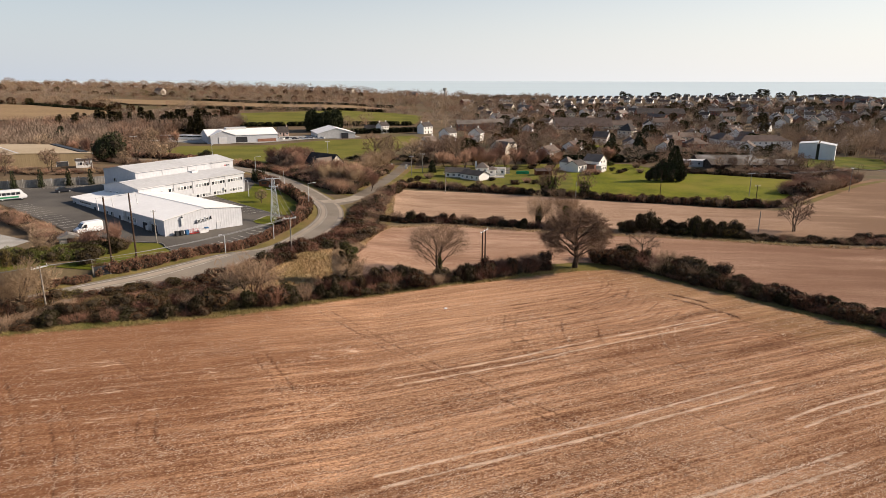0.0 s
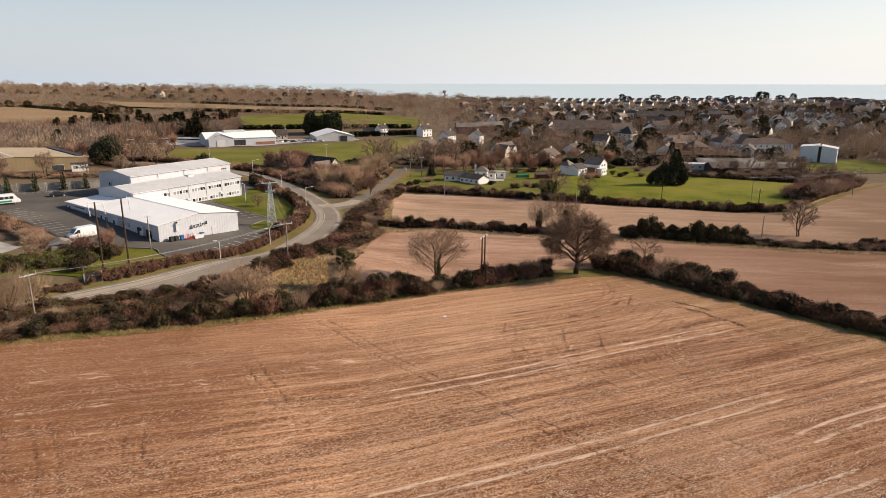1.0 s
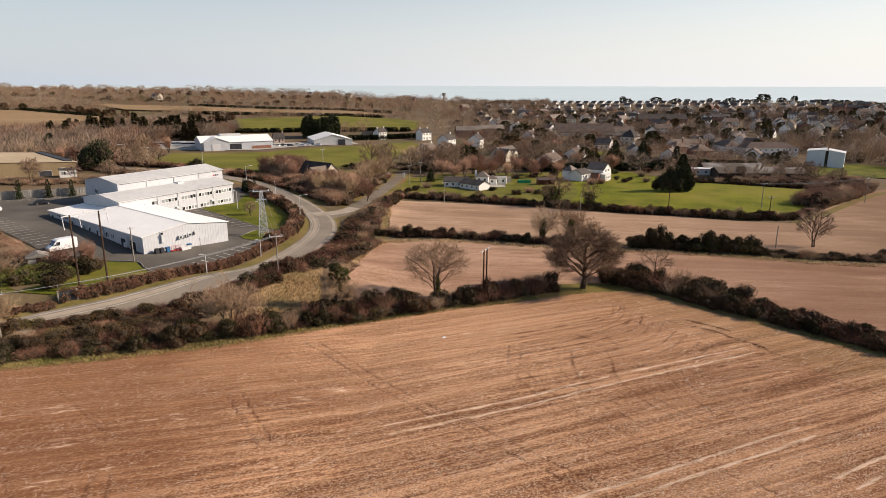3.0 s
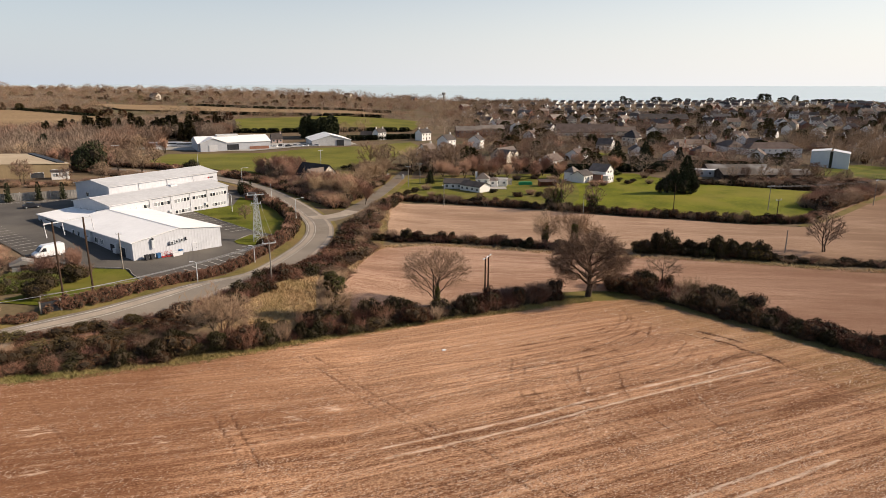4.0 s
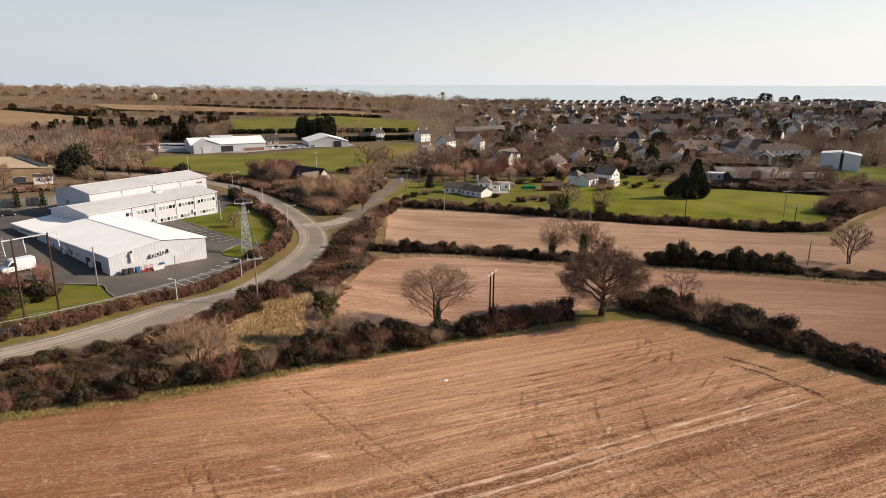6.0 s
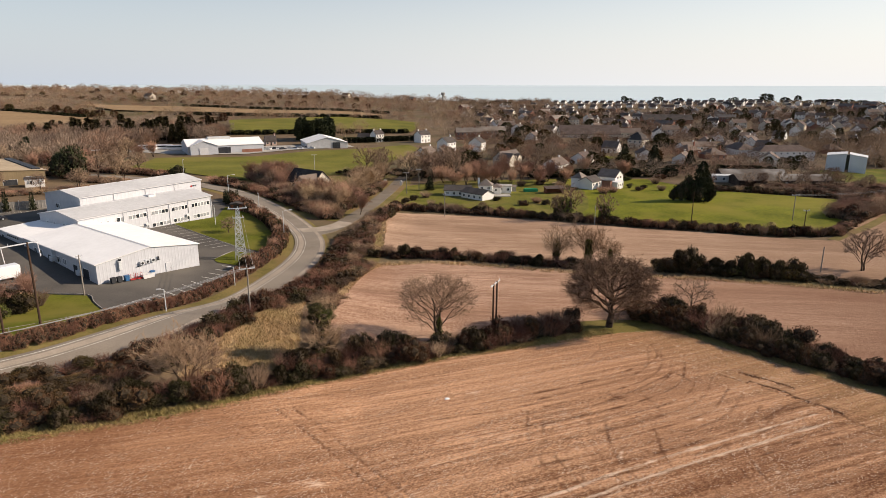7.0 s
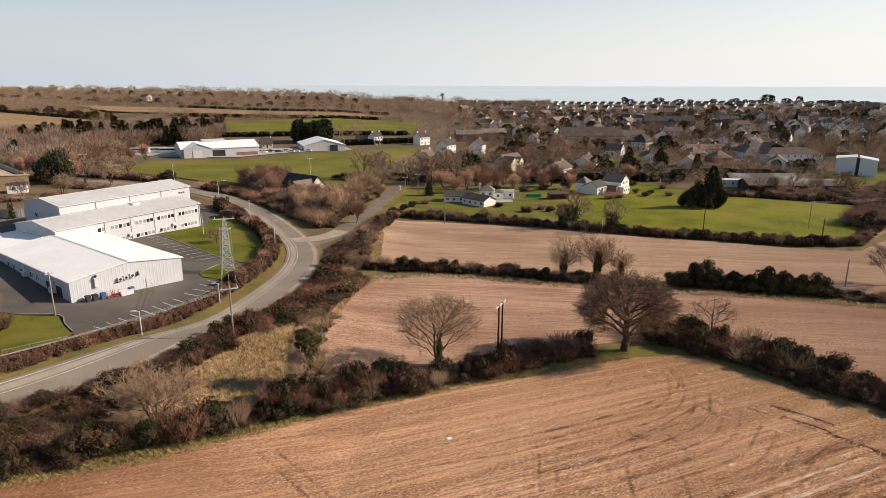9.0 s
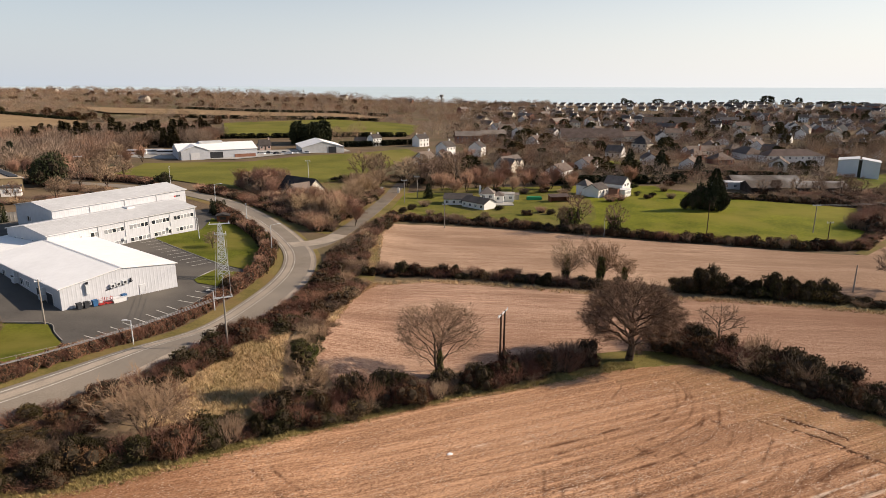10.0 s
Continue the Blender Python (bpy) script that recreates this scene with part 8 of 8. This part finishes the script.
woods("slope_hedges", [(x, y, 5.0 + 2.5 * math.sin(x * 0.31), 8.0) for a, b, n in (((-520, 655), (-380, 665), 22), ((-380, 665), (-300, 612), 18), ((-700, 900), (-300, 850), 34), ((-300, 850), (-90, 880), 22), ((-900, 1080), (-420, 1040), 36), ((-420, 1040), (-120, 1060), 26), ((-268, 520), (-196, 620), 16)) for i in range(n) for x, y in ((a[0] + (b[0] - a[0]) * i / n + 5 * math.sin(i * 2.7), a[1] + (b[1] - a[1]) * i / n + 4 * math.sin(i * 1.9)),)], "round", "bramble", "tall dark hedgerows on the far slope", 72)
woods("shore_scrub", scatter(800, lambda x, y: 0.12 < x / y < 0.8, (140, 1000, 940, 1270), (2.5, 5.5), 29, (1.4, 2.2)), "bare", "wood_mass", "low scrub and garden bushes below the ridge", 29)
woods("far_hedges", [(x + random.Random(int(x * 7)).uniform(-3, 3), y, 3.5, 6.0) for a, b, n in (((-266, 668), (-62, 700), 70), ((-300, 778), (-60, 790), 60), ((-420, 655), (-320, 612), 30), ((-60, 446), (-16, 474), 30), ((-154, 490), (-24, 532), 40), ((40, 296), (100, 300), 24), ((96, 310), (150, 318), 26), ((130, 430), (210, 440), 30))
                      for i in range(n) for x, y in ((a[0] + (b[0] - a[0]) * i / n, a[1] + (b[1] - a[1]) * i / n),)], "round", "conifer", "dark field hedges in the distance", 10)

# ---- rank grass ----
tufts("dead_grass", along(HEDGE_FOOT + [(27, 123)], 5200, (-0.9, 2.0), 1), "grass_low", "fringe of rough yellow-green grass below the hedgerow", (0.25, 0.75))
tufts("dead_grass", along(RIGHT_FOOT[:6], 1500, (-0.6, 1.5), 2), "grass_low", "fringe of rough grass along the hedgerow", (0.15, 0.5))
rngg = random.Random(9)
rank = []
while len(rank) < 2600:
    x, y = rngg.uniform(-37, -14), rngg.uniform(100, 158)
    if in_poly(x, y, ROUGH):
        rank.append((x, y))
tufts("rank_grass", rank, "straw_blade", "rank yellow dead grass between road and field", (0.4, 0.9), 6, 4)
tufts("dead_grass", along(HEDGE2[:11], 1800, (-1.5, 0.8), 5), "straw_blade", "dead grass and bracken below the middle hedge", (0.4, 0.9))

tufts("dead_grass", along([(-14, 162), (-17.2, 150.7), (-18.2, 142), (-19.2, 131), (-19, 124)], 1500, (-3.0, 0.6), 7), "straw_blade", "dead grass on the bank of the middle field", (0.3, 0.8))
tufts("dead_grass", along([(-16.5, 172), (-17.5, 195), (-18.5, 216)], 700, (-2.2, 2.2), 8), "straw_blade", "dead grass on the bank of the upper field", (0.3, 0.8))
tufts("dead_grass", along([(19, 122.5), (28, 124.5), (36, 125.5)], 500, (-2.0, 2.2), 11), "grass_low", "rough grass under the oak", (0.1, 0.35))

# garden shrubs on the pasture's edge
for x, y, kind, w, h in ((18.5, 240, "ever", 1.8, 1.9), (26, 232, "bramble", 1.8, 2.0), (31, 236, "twig", 2.0, 2.4), (33.5, 233, "ever", 1.5, 2.0), (58, 256, "twig", 2.4, 2.8), (62, 258, "twig", 2.2, 2.6), (73, 262, "bramble", 2.0, 2.0), (76, 266, "ever", 1.6, 2.0),
                         (71, 268, "ivy", 1.6, 1.8), (81, 262, "dull", 1.8, 2.6), (96, 262, "ever", 2.6, 1.6), (104, 262, "bramble", 3.0, 1.8), (-6, 246, "dull", 2.0, 2.6), (-10, 240, "ever", 1.6, 2.4), (-12, 234, "ever", 1.8, 2.6), (-4, 232, "dull", 1.4, 2.2),
                         (44, 268, "dull", 2.2, 3.0), (47, 278, "gorse", 2.4, 2.6), (38, 276, "bramble", 2.6, 2.4), (30, 272, "dull", 2.2, 2.8), (84, 278, "dull", 2.2, 3.0), (75, 287, "ivy", 2.0, 2.2), (20, 276, "ever", 2.0, 2.0), (106, 280, "dull", 2.6, 3.4),
                         (118, 271, "bramble", 2.8, 3.0), (126, 268, "dull", 3.0, 3.6), (136, 266, "dull", 3.0, 3.8), (146, 268, "dull", 3.0, 3.8), (152, 274, "bramble", 3.0, 3.0), (130, 272, "ever", 2.4, 3.2)):
    b = thing("garden_shrub", x, y, None, 0, "rounded " + {"ever": "dark evergreen", "bramble": "brown leafy", "twig": "bare reddish", "dull": "bare brown", "gorse": "olive green", "ivy": "glossy green"}[kind] + " garden shrub on grass", "shrub", "garden shrubs")
    part("foliage", BUSH[kind, rngv.randrange(4), True], "ever", b, at=Matrix.Diagonal((w, w, h / 1.7, 1)))

# loose straw and clods on the near field, past counting
FIELD = HEDGE_FOOT + [(28, 123), (34, 124)] + RIGHT_FOOT + [(150, -80), (-160, -80), (-160, 25)]
rngs = random.Random(31)
straw = Soup()
row = Vector((math.cos(radians(22)), math.sin(radians(22)), 0))
across = Vector((-row.y, row.x, 0))
made = 0
while made < 110000:
    y = 38 + 88 * rngs.random() ** 1.35
    x = rngs.uniform(-0.80, 0.80) * (y + 6)
    p = Vector((x, y, 0))
    lane_ = 0.8 * noise.noise(Vector((p.dot(row) * 0.07, p.dot(across) * 0.45, 1.7))) + 0.7 * noise.noise(Vector((p.dot(row) * 0.3, p.dot(across) * 1.1, 5.0)))
    if rngs.random() > 0.5 + 0.9 * lane_ or not in_poly(x, y, FIELD):
        made += 0.15
        continue
    made += 1
    p.z = height(x, y) + 0.24
    a = rngs.gauss(0, 0.5)
    d = row * math.cos(a) + across * math.sin(a) + Vector((0, 0, rngs.uniform(-0.05, 0.35)))
    w = Vector((-d.y, d.x, 0)).normalized() * rngs.uniform(0.018, 0.045)
    straw.tri(p - w, p + w, p + d * rngs.uniform(0.10, 0.32))
for line in STRAW_LINES:
    for o in (-0.95, 0.95):
        for q in offset_line(bowed(line, 0.12), o):
            for _ in range(2):
                p = Vector((q.x + rngs.uniform(-0.12, 0.12), q.y + rngs.uniform(-0.12, 0.12), 0))
                p.z = height(p.x, p.y) + 0.27
                a = rngs.gauss(0, 0.5)
                d = row * math.cos(a) + across * math.sin(a) + Vector((0, 0, rngs.uniform(0, 0.2)))
                w = Vector((-d.y, d.x, 0)).normalized() * rngs.uniform(0.02, 0.05)
                straw.tri(p - w, p + w, p + d * rngs.uniform(0.15, 0.4))
# worked soil: ridges and hollows along the rows
step_r, step_a = 0.36, 0.24
idx, verts, faces = {}, [], []
for i in range(-350, 351):
    for j in range(60, 620):
        p = row * (i * step_r) + across * (j * step_a)
        if not (39 < p.y < 125) or abs(p.x) > 0.80 * (p.y + 6) or not in_poly(p.x, p.y, FIELD):
            continue
        u, v = i * step_r, j * step_a
        bend = 1.2 * noise.noise(Vector((u * 0.02, v * 0.02, 2.0)))
        z = 0.085 * noise.noise(Vector((u * 0.03, (v + bend) * 0.95, 0.5))) + 0.05 * noise.noise(Vector((u * 0.12, (v + bend) * 2.0, 4.0))) + 0.022 * noise.noise(Vector((u * 1.6, v * 2.6, 8.0))) + rngs.uniform(-0.022, 0.022)
        idx[i, j] = len(verts)
        verts.append((p.x, p.y, height(p.x, p.y) + 0.22 + z))
# wheel ruts pressed into it, and lines of swept straw


def nearest_gap(points, lines, offsets):
    spots = np.array([tuple(q) for line in lines for o in offsets for q in offset_line(bowed(line, 0.35), o)])
    out = np.empty(len(points))
    for start in range(0, len(points), 4000):
        block = points[start:start + 4000, :2]
        near = spots[((spots > block.min(0) - 2) & (spots < block.max(0) + 2)).all(1)]
        out[start:start + 4000] = np.sqrt(((block[:, None] - near[None]) ** 2).sum(2).min(1)) if len(near) else 9.0
    return out


grid = np.array(verts)
rut_gap, line_gap, pale_gap = nearest_gap(grid, TRACKS, (-0.85, 0.85)), nearest_gap(grid, STRAW_LINES, (-0.95, 0.95)), nearest_gap(grid, PALE_TRACKS, (-0.9, 0.9))
# wheel marks where the machines swing round in the corner
SWINGS = [[(12 - k, 100 - 4.2 * k), (23, 105 - 4.2 * k), (29 + 1.2 * k, 110 - 4.2 * k), (31.5 + 2 * k, 117 - 4.6 * k)] for k in range(5)]
SWINGS += [[(50 + 1.5 * k, 97 - 5 * k), (45 + 1.5 * k, 98.5 - 4 * k), (39 + k, 96 - 3.4 * k), (33, 92.5 - 3.2 * k)] for k in range(4)]
SWINGS += [[(11 + 7 * k, 98 - 2 * k), (10.4 + 7 * k, 91 - 2 * k), (12.5 + 7 * k, 84 - 2 * k), (16 + 7 * k, 79 - 2 * k)] for k in range(4)]
swing_gap = nearest_gap(grid, SWINGS, (-0.9, 0.9))
furrow_gap, deep_gap, drift_gap = nearest_gap(grid, FURROWS, (0.0,)), nearest_gap(grid, DEEP_RUTS, (0.0,)), nearest_gap(grid, DRIFTS, (-0.7, 0.0, 0.7))
turned = np.array([tuple(q) for q in bowed(RIGHT_FOOT[:6], 1.5)])
edge_gap = np.concatenate([np.sqrt(((grid[i:i + 20000, None, :2] - turned[None]) ** 2).sum(2).min(1)) for i in range(0, len(grid), 20000)])
grid[:, 2] -= 0.06 * np.exp(-(rut_gap / 0.25) ** 2) + 0.06 * np.exp(-(furrow_gap / 0.25) ** 2) + 0.22 * np.exp(-(deep_gap / 0.3) ** 2)
verts = grid.tolist()
flecks = np.array([(0.5 + 0.9 * noise.noise(Vector((x * 0.45, y * 0.45, 3.0))), 5.0 * noise.noise(Vector((x * 0.08, y * 0.08, 6.0)))) for x, y, z in verts])
fleck = np.clip(flecks[:, 0], 0, 1)
strewn = np.maximum.reduce([0.98 * np.exp(-(line_gap / 0.27) ** 2) * (0.6 + 0.4 * fleck), 0.54 * np.exp(-(pale_gap / 0.3) ** 2) * (0.6 + 0.4 * fleck), 0.46 * np.exp(-(drift_gap / 0.6) ** 2) * fleck])
pressed = np.maximum.reduce([0.9 * np.exp(-(rut_gap / 0.27) ** 2) * (0.5 + 0.5 * fleck), 0.85 * np.exp(-(furrow_gap / 0.27) ** 2) * (0.4 + 0.6 * fleck), 0.80 * np.exp(-(swing_gap / 0.3) ** 2) * (0.4 + 0.6 * fleck), 1.3 * np.exp(-(deep_gap / 0.4) ** 2)])
grassy = np.clip((13.0 - edge_gap - flecks[:, 1]) / 9.0, 0, 1)
for (i, j), a in idx.items():
    q = (idx.get((i + 1, j)), idx.get((i + 1, j + 1)), idx.get((i, j + 1)))
    if None not in q:
        faces.append((a, *q))
soil = mesh_from("worked_soil", verts, faces, "near_field")
# how far the soil colour darkens towards the left and the near right
darken = 0.72 * np.clip((-10 - grid[:, 0] + 2 * flecks[:, 1]) / 26, 0, 1) + 0.45 * np.clip((grid[:, 0] - 22 + flecks[:, 1]) / 24, 0, 1) * np.clip((84 - grid[:, 1]) / 26, 0, 1)
thick_straw = 0.6 * np.clip((grid[:, 1] - 0.25 * grid[:, 0] - 76 + 1.5 * flecks[:, 1]) / 22, 0, 1)
for kind, values in (("straw", strewn), ("rut", pressed), ("headland", grassy), ("dark_soil", darken), ("stubbly", thick_straw)):
    soil.attributes.new(kind, "FLOAT", "POINT").data.foreach_set("value", values.astype(np.float32))
part("worked_soil", soil, "near_field", near_field)
tagged(new("loose_straw", straw.mesh("loose_straw", "straw_bit")), "loose pale straw lying in rows on the stubble", "straw", kind="stuff")
